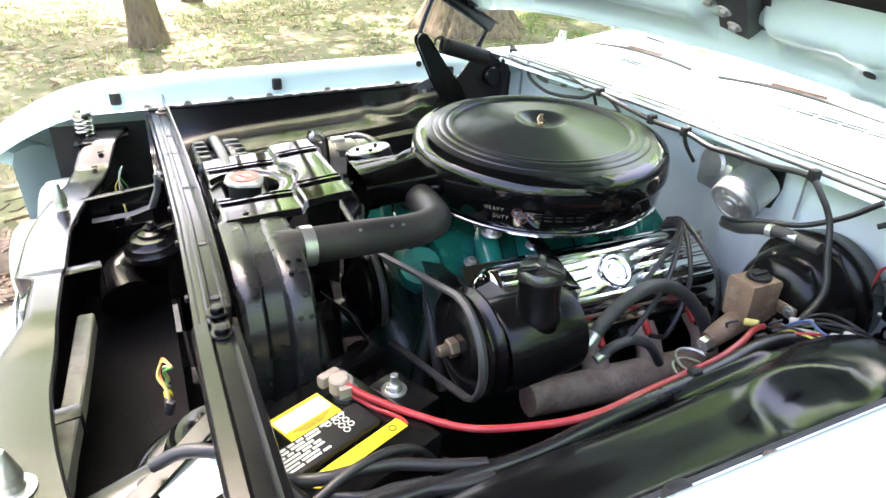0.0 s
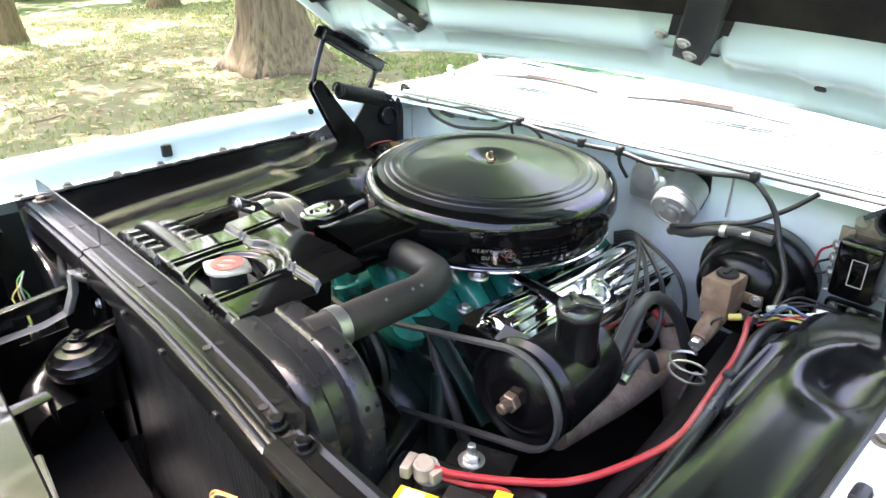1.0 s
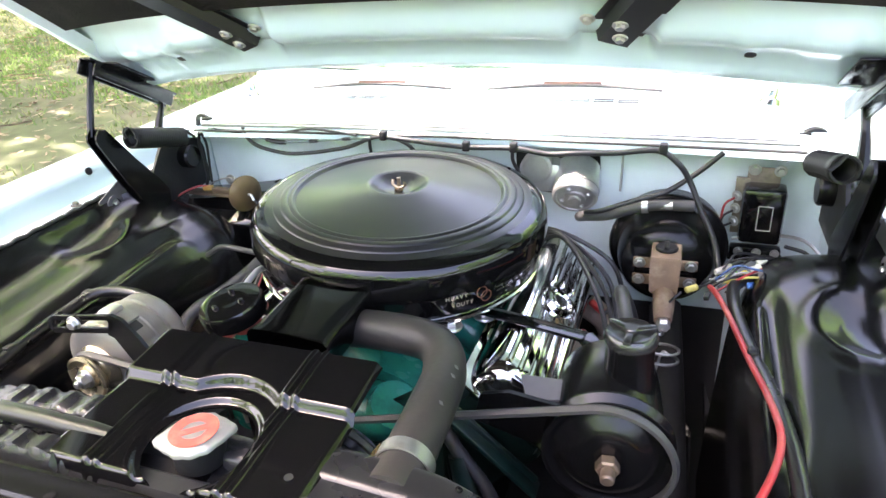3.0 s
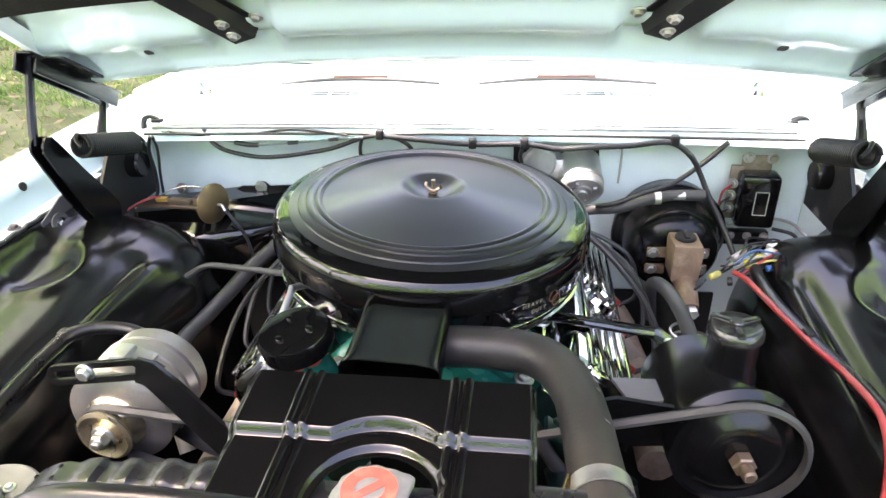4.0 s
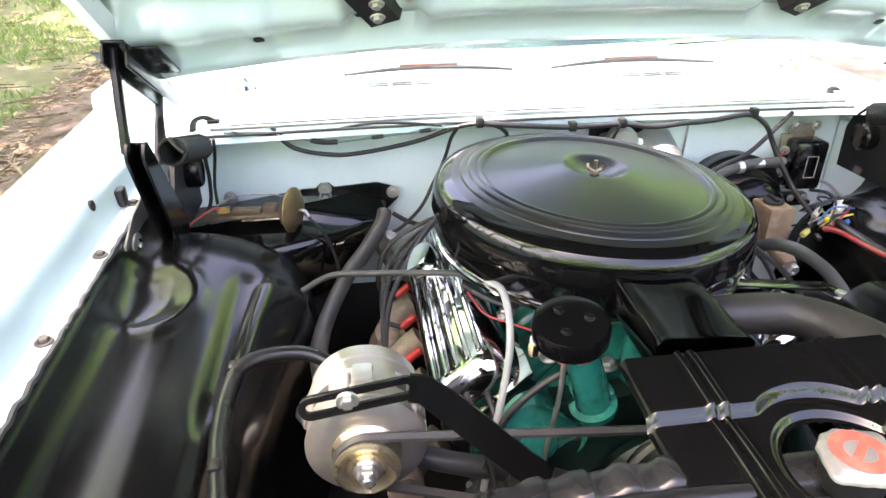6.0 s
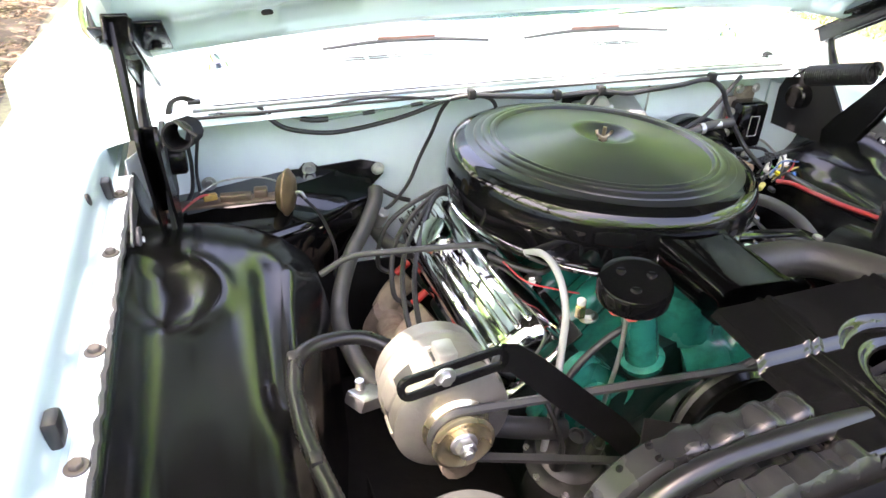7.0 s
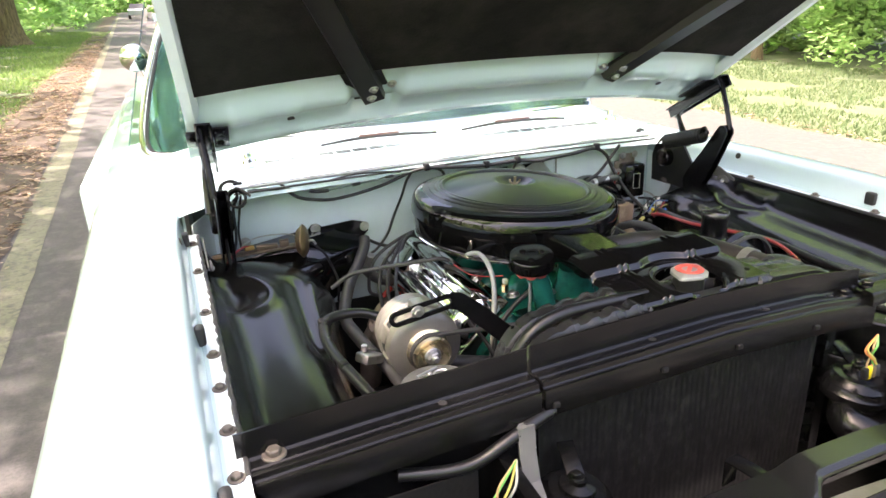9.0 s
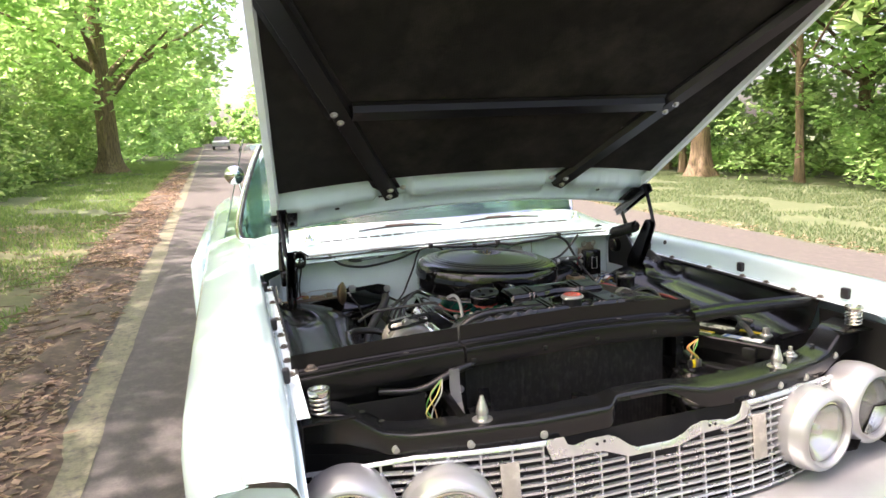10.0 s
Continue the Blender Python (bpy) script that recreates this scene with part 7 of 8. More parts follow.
bm = bmesh.new()
box(bm, (0, 0, 0), (0.024, 0.064, 0.0006), 0, bat(0.044, 0.089, BT + 0.0019))
part("label_panel", bm, WHITE, e, "white panel on the yellow label")
bm = bmesh.new()
box(bm, (0, 0, 0), (0.05, 0.040, 0.0006), 0, bat(0.050, 0.175, BT + 0.0019))
part("label_panel", bm, BLUE, e, "blue label panel")
for k in range(5):
    bm = bmesh.new()
    box(bm, (0, 0, 0), (0.004, 0.026 - 0.004 * (k % 2), 0.0004), 0, bat(0.034 + 0.008 * k, 0.178, BT + 0.0024))
    part("print_bar", bm, WHITE, e)
for k in range(9):
    bm = bmesh.new()
    box(bm, (0, 0, 0), (0.0011, 0.034 + 0.022 * ((k * 7) % 3) / 2, 0.0004), 0, bat(0.0345 + 0.0023 * k, 0.089, BT + 0.0024))
    part("print_bar", bm, WHITE_WIRE, e)
for k in range(3):
    bm = bmesh.new()
    box(bm, (0, 0, 0), (0.0012, 0.050 - 0.01 * k, 0.0004), 0, bat(0.0600 + 0.0030 * k, 0.089, BT + 0.0019))
    part("print_bar", bm, INK, e, "dark print line")
random.seed(31)
for k in range(7):
    v = 0.062 + 0.004 * (k % 2)
    while v < 0.150:
        L = random.uniform(0.006, 0.022)
        if v > 0.098 or k < 1:
            bm = bmesh.new()
            box(bm, (0, 0, 0), (0.0030, L, 0.0005), 0, bat(0.0815 + 0.0050 * k, min(v + L / 2, 0.152), BT + 0.0104))
            part("print_bar", bm, WHITE, e, "white printed line")
        v += L + 0.003
for k in range(7):
    bm = bmesh.new()
    lathe(bm, [(0.0030, 0), (0.0042, 0), (0.0042, 0.0005), (0.0030, 0.0005)], bat(0.084 + 0.0085 * (k % 3) + 0.004 * (k // 3 % 2), 0.068 + 0.009 * (k // 3), BT + 0.0102), 6)
    part("print_ring", bm, WHITE, e, "white hexagon print")
bm = bmesh.new()
lathe(bm, [(0.0035, 0), (0.0048, 0), (0.0048, 0.0005), (0.0035, 0.0005)], bat(0.132, 0.036, BT + 0.0018), 12)
part("print_ring", bm, INK, e)
for v, nm in ((0.03, "positive_post"), (0.235, "negative_post")):
    bm = bmesh.new()
    lathe(bm, [(0.0, 0), (0.0155, 0.0), (0.0155, 0.004), (0.0095, 0.006), (0.0085, 0.022), (0, 0.023)], bat(0.048 if v < 0.1 else 0.125, v, BT - 0.001), 20)
    part(nm, bm, ZINC, e, "grey lead post")
for x, y, z, a in ((0.381, -0.928, 0.850, 24), (0.478, -1.270, 0.850, 24)):
    e = thing("battery_hold_down", "black hold down bracket with a zinc nut", "bracket", (x, y, 0.83), "battery hold downs")
    bm = bmesh.new()
    box(bm, (0, 0, 0), (0.075, 0.045, 0.006), 0.002, pose(x, y, z, 0, 0, a))
    part("bracket", bm, SATIN, e)
    bolt(e, (x - 0.006, y - 0.010, z + 0.004), (0, 0, 1), 0.010, BOLT_ZINC)
    bm = bmesh.new()
    cyl(bm, 0.005, 0.024, pose(x - 0.006, y - 0.010, z + 0.002), 12, 0.001)
    part("stud", bm, ZINC, e)
bm = bmesh.new()
sweep(bm, [(0.342, -1.112, 0.880), (0.400, -1.170, 0.871), (0.470, -1.245, 0.860)], [(-0.014, -0.03), (-0.014, 0.0), (-0.011, 0.003), (0.010, 0.003), (0.012, 0.0), (0.008, -0.002), (-0.010, -0.003), (-0.011, -0.03)])
whole("battery_clamp_bar", bm, SATIN, "black angle bar clamped along the battery", "bracket", (0.40, -1.17, 0.85))
for pts, r, lab in (([(0.565, -1.06, 0.872), (0.545, -1.03, 0.876), (0.545, -0.99, 0.874), (0.553, -0.94, 0.87), (0.555, -0.90, 0.868)], 0.007, "thick black cable beside the battery"),
                    ([(0.43, -1.205, 0.885), (0.44, -1.17, 0.90), (0.47, -1.12, 0.895), (0.54, -1.07, 0.872)], 0.007, "thick black cable from the battery post")):
    whole("battery_lead", tube(bmesh.new(), pts, r, 10), CABLE, lab, "battery cable", pts[0], smooth=60)
e = thing("battery_tray", "black battery tray and its support rails", "battery tray", (mid.x, mid.y, 0.64))
bm = bmesh.new()
box(bm, (0, 0, 0), (0.20, 0.29, 0.012), 0.003, bat(0.0875, 0.13, 0.652))
part("tray", bm, SATIN, e)
bm = bmesh.new()
box(bm, (0, 0, 0), (0.035, 0.42, 0.035), 0.006, bat(-0.045, 0.10, 0.80))
part("side_rail", bm, SATIN, e)

# ---- nose: tie panel, grille, lamps, bumper, horns ----
def sweep_y(x):
    return -1.380 + 0.13 * max(0, abs(x) - 0.22) ** 1.5 / 0.4


def tie_z(x):
    return float(np.interp(abs(x), [0, 0.33, 0.50, 0.55, 0.585, 0.62, 0.70], [0.853, 0.852, 0.848, 0.856, 0.878, 0.898, 0.903]))


TIE = material("semi_gloss_black_panel", (0.008, 0.0085, 0.0083), 0.20, 0, 0.3, 12, 0.03, 80, stain=(0.014, 0.015, 0.014), stain_scale=5, stain_amount=0.3, spec=0.5)
e = thing("tie_panel", "black pressed tie panel over the grille with a central recess", "car panel", (0, -1.32, 0.82))
bm = bmesh.new()
sec_n = [(0.072, -0.006), (0.072, 0.001), (0.069, 0.004), (0.040, 0.004), (0.012, 0.004), (0.006, 0.003), (0.002, 0.000), (0.0, -0.005), (0.0, -0.022), (0.0, -0.040), (0.002, -0.042)]


def tie(x, k):
    d, h = sec_n[k]
    notch = max(0.0, min(1.0, (x + 0.095) / 0.045)) * max(0.0, min(1.0, (0.160 - x) / 0.105))
    notch = notch * notch * (3 - 2 * notch)
    y = sweep_y(x) + d
    z = tie_z(x) + 0.010 * notch
    wing = max(0.0, min(1.0, (abs(x) - 0.56) / 0.06))
    z += h * (1 + 0.5 * wing * (h < 0)) if h > -0.006 else h * (1 - 0.86 * notch) * (1 + 0.4 * wing)
    if k >= 4:
        y += 0.028 * notch
    return Vector((x, y, z))


sheet(bm, tie, lin(-0.70, 0.70, 133), range(len(sec_n)), 0.0012)
part("panel", bm, TIE, e, smooth=30)
for x in (-0.530, -0.388, -0.242, 0.268, 0.36, 0.455, 0.58):
    bolt(e, (x, sweep_y(x) - 0.0005, tie_z(x) - 0.028), (0, -1, 0.15), 0.0055, BOLT_ZINC)
for x, y in ((-0.58, 0.05), (-0.545, 0.045), (0.55, 0.05)):
    bm = bmesh.new()
    cyl(bm, 0.006, 0.001, pose(x, sweep_y(x) + y, tie_z(x) + 0.0102), 12)
    part("hole", bm, INK, e)
for s, x, y, z in ((-1, -0.352, -1.328, 0.853), (1, 0.380, -1.331, 0.853)):
    q = thing("hood_bumper", "tapered zinc hood alignment pin", "alignment pin", (x, y, z), "hood alignment pins")
    bm = bmesh.new()
    lathe(bm, [(0, 0), (0.020, 0), (0.021, 0.004), (0.012, 0.006), (0.010, 0.014), (0.0125, 0.016), (0.0125, 0.022), (0.0115, 0.026), (0.004, 0.052), (0, 0.054)], pose(x, y, z), 24)
    part("pin", bm, ZINC, q)
for s in (-1, 1):
    x, y, z = s * 0.663, -1.286, 0.905
    q = thing("hood_spring", "shiny zinc coil spring standing on the nose panel", "coil spring", (x, y, z), "hood springs")
    bm = bmesh.new()
    pts = [(x + 0.0175 * math.cos(a), y + 0.0175 * math.sin(a), z + 0.046 * (a / (2 * math.pi * 5)) + (0 if a < 26 else 0.0)) for a in lin(0, 2 * math.pi * 5, 110)]
    tube(bm, pts, 0.0029, 8, smooth=False)
    part("coil", bm, SPRING_STEEL, q, smooth=60)
    bm = bmesh.new()
    lathe(bm, [(0.013, 0.040), (0.0205, 0.040), (0.0215, 0.046), (0.0200, 0.051), (0.015, 0.051), (0.013, 0.045)], pose(x, y, z), 28)
    part("top_ring", bm, SPRING_STEEL, q)
    bm = bmesh.new()
    plate(bm, [(s * 0.60, -1.31), (s * 0.70, -1.31), (s * 0.70, -1.20), (s * 0.655, -1.20), (s * 0.62, -1.24)], 0.004, pose(0, 0, 0.894))
    whole("corner_plate", bm, SATIN, "black corner plate under the hood spring", "car panel", (x, y, 0.89), "corner plates")

e = thing("grille", "bright metal grille of fine horizontal bars", "grille", (0, -1.38, 0.5))


def gy(x, z):
    return sweep_y(x) - 0.012 - 0.10 * (0.82 - z)


def strip_top(x):
    """Upper edge of the bright strip: two raised lugs and a dip under the latch opening."""
    return float(np.interp(x, [-0.70, -0.50, -0.204, -0.200, -0.185, -0.150, -0.105, -0.085, -0.055, -0.035, 0.045, 0.075, 0.100, 0.125, 0.165, 0.185, 0.210, 0.222, 0.226, 0.50, 0.70],
                           [0.792, 0.815, 0.818, 0.802, 0.796, 0.803, 0.803, 0.795, 0.772, 0.764, 0.764, 0.772, 0.788, 0.792, 0.788, 0.784, 0.788, 0.795, 0.818, 0.815, 0.795]))


def strip_low(x):
    """Lower edge of the strip, where the bars begin."""
    return float(np.interp(x, [-0.70, -0.50, -0.245, -0.235, -0.12, -0.06, 0.06, 0.12, 0.19, 0.235, 0.245, 0.50, 0.70],
                           [0.784, 0.807, 0.808, 0.776, 0.774, 0.750, 0.750, 0.766, 0.770, 0.780, 0.808, 0.807, 0.787]))


zbot = 0.625
for k in range(12):
    z = 0.798 - 0.0166 * k
    run = []
    for x in lin(-0.70, 0.70, 141) + [None]:
        if x is not None and z < strip_low(x) - 0.004 and z - 0.10 * max(0, abs(x) - 0.5) > 0.60:
            run.append(x)
            continue
        if len(run) > 3:
            bm = bmesh.new()
            secg = [(0.0, -0.0026), (0.0, 0.0026), (0.009, 0.0026), (0.009, -0.0026)]
            rows = [[bm.verts.new((q, gy(q, z) + a, z + b)) for a, b in secg] for q in run[::4] + ([run[-1]] if (len(run) - 1) % 4 else [])]
            for p, q in zip(rows, rows[1:]):
                for j in range(4):
                    bm.faces.new((p[j], p[(j + 1) % 4], q[(j + 1) % 4], q[j]))
            bm.faces.new(rows[0]); bm.faces.new(rows[-1])
            part("bar", bm, GRILLE, e)
        run = []
for k in range(-11, 12):
    x = 0.0625 * k
    t = strip_low(x)
    bm = bmesh.new()
    a, b = Vector((x, gy(x, t) + 0.003, t + 0.002)), Vector((x, gy(x, zbot) + 0.003, zbot - 0.012))
    loft(bm, [[p + Vector(q) for q in ((-0.0019, 0, 0), (0.0019, 0, 0), (0.0019, 0.009, 0), (-0.0019, 0.009, 0))] for p in (a, b)])
    part("upright", bm, GRILLE, e)
bm = bmesh.new()
sheet(bm, lambda x, v: Vector((x, gy(x, 0.80) - 0.002 + 0.004 * v ** 2, strip_low(x) + (strip_top(x) - strip_low(x)) * v)), lin(-0.715, 0.715, 330), (0, 0.5, 1.0), 0.002)
part("top_strip", bm, GRILLE, e, "bright stamped top strip")
for x, z in ((-0.135, 0.792), (-0.118, 0.795), (0.138, 0.782), (0.152, 0.783)):
    bm = bmesh.new()
    cyl(bm, 0.0032, 0.001, frame_on((0, -1, 0.1), (x, gy(x, 0.80) - 0.0035, z)), 12)
    part("strip_hole", bm, INK, e, "small dark hole")
PLATE_FILM = material("yellowed_sticker", (0.40, 0.37, 0.32), 0.45, 0, 0.3, 40, 0.1, 160, stain=(0.60, 0.57, 0.52), stain_scale=40, stain_amount=0.7)
for x, w, zc, hh in ((-0.322, 0.040, 0.735, 0.100), (0.270, 0.036, 0.733, 0.098)):
    bm = bmesh.new()
    box(bm, (0, 0, 0), (w, 0.003, hh), 0.001, pose(x, gy(x, zc) - 0.003, zc, -6, 0, 0))
    part("badge_plate", bm, PLATE_FILM, e, "yellowed pale plate on the grille")


def headlamp(x, y, z, s):
    h = thing("headlamp", "round headlamp in a silver painted bezel", "headlamp", (x, y, z), "headlamps")
    ax = Vector((s * 0.16, -1, 0.02)).normalized()
    m = frame_on(ax, (x, y, z))
    bm = bmesh.new()
    lathe(bm, [(0.080, -0.10), (0.092, -0.09), (0.097, -0.06), (0.096, -0.035), (0.0955, -0.033), (0.094, -0.030), (0.090, -0.008), (0.082, 0.0), (0.076, 0.001), (0.0705, -0.006), (0.069, -0.022)], m, 48)
    part("bezel", bm, SILVER, h, smooth=40)
    bm = bmesh.new()
    lathe(bm, [(0.0665, -0.016), (0.0715, -0.014), (0.0715, -0.008), (0.0665, -0.007)], m, 48)
    part("retaining_ring", bm, CHROME, h, "chrome retaining ring")
    bm = bmesh.new()
    lathe(bm, [(0.0, 0.002), (0.02, 0.001), (0.045, -0.004), (0.0675, -0.012), (0.0675, -0.016), (0.045, -0.008), (0.02, -0.003), (0, -0.002)], m, 40)
    le = part("lens", bm, LENS, h)
    le.visible_shadow = False
    bm = bmesh.new()
    lathe(bm, [(0.067, -0.018), (0.055, -0.032), (0.035, -0.046), (0.0, -0.055)], m, 40)
    part("reflector", bm, CHROME, h)
    bm = bmesh.new()
    cyl(bm, 0.012, 0.022, m @ pose(0, 0, -0.045), 14, 0.003)
    part("bulb_shield", bm, CHROME, h)


for s in (-1, 1):
    headlamp(s * 0.435 - 0.010 + 0.010 * s, -1.432, 0.711 + 0.010 * s, s)
    headlamp(s * 0.622 - 0.010 + 0.010 * s, -1.395, 0.727 + 0.010 * s, s)
e = thing("bumper", "chrome front bumper below the grille", "bumper", (0, -1.5, 0.4))
bm = bmesh.new()
bsec = [(0.050, 0.598), (0.0, 0.605), (-0.05, 0.600), (-0.10, 0.582), (-0.135, 0.55), (-0.145, 0.50), (-0.13, 0.44), (-0.06, 0.40), (0.04, 0.39)]
sheet(bm, lambda x, k: Vector((x, sweep_y(x) - 0.06 + bsec[k][0] + 0.06 * (x / 0.9) ** 4, bsec[k][1] + 0.02 * (x / 0.9) ** 2)), lin(-0.86, 0.98, 50), range(len(bsec)), 0.003)
part("bar", bm, SILVER, e, smooth=60)

for s, x, y, z in ((-1, -0.290, -1.182, 0.793), (1, 0.297, -1.148, 0.792)):
    h = thing("horn", "black round electric horn with a curled trumpet", "horn", (x, y, 0.70), "horns")
    bm = bmesh.new()
    lathe(bm, [(0, -0.03), (0.050, -0.03), (0.056, -0.024), (0.057, -0.012), (0.052, -0.008), (0.050, 0.0), (0.043, 0.004), (0.038, 0.012), (0.026, 0.014), (0.024, 0.020), (0.012, 0.024), (0.011, 0.030), (0, 0.031)], pose(x, y, z, 6, 4, 0), 40)
    part("drum", bm, SATIN, h)
    bm = bmesh.new()
    tube(bm, [(x - 0.02, y, z - 0.035), (x - 0.05, y - 0.03, z - 0.05), (x - 0.02, y - 0.07, z - 0.075), (x + 0.04, y - 0.06, z - 0.10)], [0.022, 0.028, 0.036, 0.05], 16)
    part("trumpet", bm, SATIN, h, smooth=60)
    bm = bmesh.new()
    box(bm, (0, 0, 0), (0.024, 0.07, 0.004), 0.001, pose(x + 0.01, y + 0.025, z + 0.030, 20, 0, -15))
    part("strap", bm, SATIN, h)
    bolt(h, (x, y, z + 0.031), (0, 0, 1), 0.007, BOLT_BLACK)

e = thing("centre_brace", "grey painted upright brace ahead of the radiator", "brace", (-0.36, -1.2, 0.7))
bm = bmesh.new()
loft(bm, [[Vector((cx + a, cy + b, cz)) for a, b in ((-0.012, 0), (0.012, 0), (0.012, 0.004), (0.006, 0.012), (-0.006, 0.012), (-0.012, 0.004))] for cx, cy, cz in ((-0.352, -1.160, 0.905), (-0.353, -1.165, 0.87), (-0.355, -1.180, 0.835), (-0.362, -1.215, 0.822), (-0.368, -1.285, 0.815))])
part("strut", bm, GREY_BRACE, e)
for x, z in ((-0.42, 0.845), (-0.46, 0.80), (-0.42, 0.79), (-0.33, 0.845)):
    bolt(e, (x, -1.131, z), (0, -1, 0), 0.006, BOLT_ZINC)


TAN_WIRE = material("faded_tan_wire", (0.36, 0.24, 0.12), 0.5)


def pigtail(x, y, z, mats, lab, reach=0.07, seed=1):
    random.seed(seed)
    w = thing("wiring_pigtail", lab, "wire bundle", (x, y, z), "loose wiring pigtails")
    for k, mat in enumerate(mats):
        bm = bmesh.new()
        o = Vector((x, y, z))
        pts = [o + Vector((0.02, 0.01, reach)), o + Vector((random.uniform(-0.02, 0.02), 0, reach * 0.75)), o + Vector((random.uniform(-0.028, 0.02), random.uniform(-0.012, 0.012), reach * 0.45)),
               o + Vector((random.uniform(-0.012, 0.012), 0, reach * 0.2)), o + Vector((-0.008 + 0.008 * k, 0, 0))]
        tube(bm, pts, 0.0016, 6)
        part("wire", bm, mat, w)
        bm = bmesh.new()
        box(bm, (0, 0, 0), (0.010, 0.009, 0.020), 0.002, pose(x - 0.010 + 0.009 * k, y, z - 0.008, 0, 8 * (k - 1), 20 * k))
        part("connector", bm, (CABLE, YELLOW, COPPER)[k % 3], w)


pigtail(-0.418, -1.225, 0.795, (TAN_WIRE, YELLOW_WIRE, GREEN_WIRE, WHITE_WIRE), "loose coloured lamp wires with connectors", 0.115, 3)
pigtail(0.266, -1.186, 0.842, (TAN_WIRE, ORANGE_WIRE, GREEN_WIRE, YELLOW_WIRE), "loose coloured lamp wires by the battery", 0.05, 12)
loom("wiring_loom", [(-0.52, -1.135, 0.872), (-0.46, -1.150, 0.868), (-0.42, -1.155, 0.872), (-0.38, -1.155, 0.888), (-0.34, -1.150, 0.900), (-0.30, -1.14, 0.905)], 0.0065, "ribbed black loom under the radiator support")
# baffle beside the radiator
for sx in (-0.392, 0.40):
    e = thing("radiator_baffle", "black sheet metal baffle beside the radiator", "baffle", (sx, -1.25, 0.7), "radiator baffles")
    bm = bmesh.new()
    if sx < 0:
        plate(bm, [(-1.325, 0.60), (-1.132, 0.60), (-1.132, 0.870), (-1.325, 0.848)], 0.003, Matrix(((0, 0, 1, sx), (1, 0, 0, 0), (0, 1, 0, 0), (0, 0, 0, 1))), [(-1.252, 0.785), (-1.252, 0.834), (-1.175, 0.836), (-1.175, 0.790)])
    else:
        sheet(bm, lambda y, z: Vector((sx, y, z)), lin(-1.325, -1.165, 5), lin(0.60, 0.82, 6), 0.002)
    part("panel", bm, SATIN, e)
    bm = bmesh.new()
    box(bm, (sx + 0.008, -1.230 if sx < 0 else -1.245, 0.861 if sx < 0 else 0.821), (0.018, 0.18 if sx < 0 else 0.16, 0.003), 0.001, Matrix.Translation((0, -1.23, 0.861)) @ Euler((0.113 if sx < 0 else 0.0, 0, 0)).to_matrix().to_4x4() @ Matrix.Translation((0, 1.23, -0.861)))
    part("flange", bm, SATIN, e)
e = thing("cross_rail", "worn pale painted rail behind the grille", "support bar", (0.1, -1.32, 0.74))
bm = bmesh.new()
sweep(bm, [(-0.12, -1.302, 0.752), (0.10, -1.312, 0.752), (0.33, -1.330, 0.752)], [(-0.013, -0.03), (-0.013, -0.003), (-0.010, 0.0), (0.010, 0.0), (0.013, -0.003), (0.013, -0.03)])
part("rail", bm, PALE_RAIL, e)
for x, y in ((-0.10, -1.318), (0.27, -1.335)):
    bm = bmesh.new()
    box(bm, (0, 0, 0), (0.026, 0.075, 0.003), 0.001, pose(x, y + 0.02, 0.846, 0, 0, 8))
    box(bm, (0, 0.036, -0.02), (0.026, 0.003, 0.04), 0.001, pose(x, y + 0.02, 0.846, 0, 0, 8))
    part("tab", bm, SATIN, e, "black sheet metal tab")
# floor of the nose, and dark chassis with added shading plates below everything
# The nose's deep shade is put into this near-black, shine-free colour.
PAN_BLACK = material("matt_black_for_nose_shade", (0.007, 0.007, 0.0072), 0.8, 0, 0.4, 24, 0.5, 90, stain=(0.014, 0.0135, 0.013), stain_scale=7, stain_amount=0.5, spec=0.12)
e = thing("splash_pan", "dull black splash pan inside the nose", "car panel", (0, -1.28, 0.6))
bm = bmesh.new()
sheet(bm, lambda x, y: Vector((x, y, 0.60 + 0.05 * math.sin(3 * x) ** 2 + 0.1 * (abs(x) > 0.6))), lin(-0.70, 0.70, 30), lin(-1.40, -1.17, 6), 0.003)
part("pan", bm, PAN_BLACK, e)
bm = bmesh.new()
sheet(bm, lambda x, z: Vector((x, -1.355 + 0.16 * max(0, abs(x) - 0.22) ** 1.5 / 0.4, z)), lin(-0.70, 0.70, 24), lin(0.58, 0.80, 5), 0.002)
part("grille_backing", bm, DULL, e)
e = thing("chassis", "dirty black chassis rails with added plates darkening the bay below", "chassis", (0, -0.7, 0.2))
# Grime colour that also stands for the darkness under the engine.
GRIME_SHADE = material("road_grime_darkened_for_shade", (0.012, 0.011, 0.010), 0.7, 0, 0.5, 20, 0.6, 60, stain=(0.022, 0.018, 0.015), stain_scale=9, stain_amount=0.6)
for s in (-1, 1):
    bm = bmesh.new()
    tube(bm, [(s * 0.42, -1.35, 0.45), (s * 0.42, -0.9, 0.42), (s * 0.40, -0.4, 0.36), (s * 0.40, 0.3, 0.30)], 0.06, 4)
    part("rail", bm, GRIME_SHADE, e)
    # skirt added to keep light from entering at the side
    bm = bmesh.new()
    sheet(bm, lambda y, z: Vector((s * (0.49 + 0.4 * max(0, 0.5 - z)), y, z)), lin(-1.16, -0.2, 6), lin(0.1, 0.52, 5), 0.003)
    part("shade_skirt", bm, GRIME_SHADE, e)
    bm = bmesh.new()
    tube(bm, [(s * 0.20, -0.80, 0.50), (s * 0.45, -0.78, 0.62)], 0.035, 8)
    part("control_arm", bm, GRIME_SHADE, e)
# broad plate added to close the bay below and keep it dark
bm = bmesh.new()
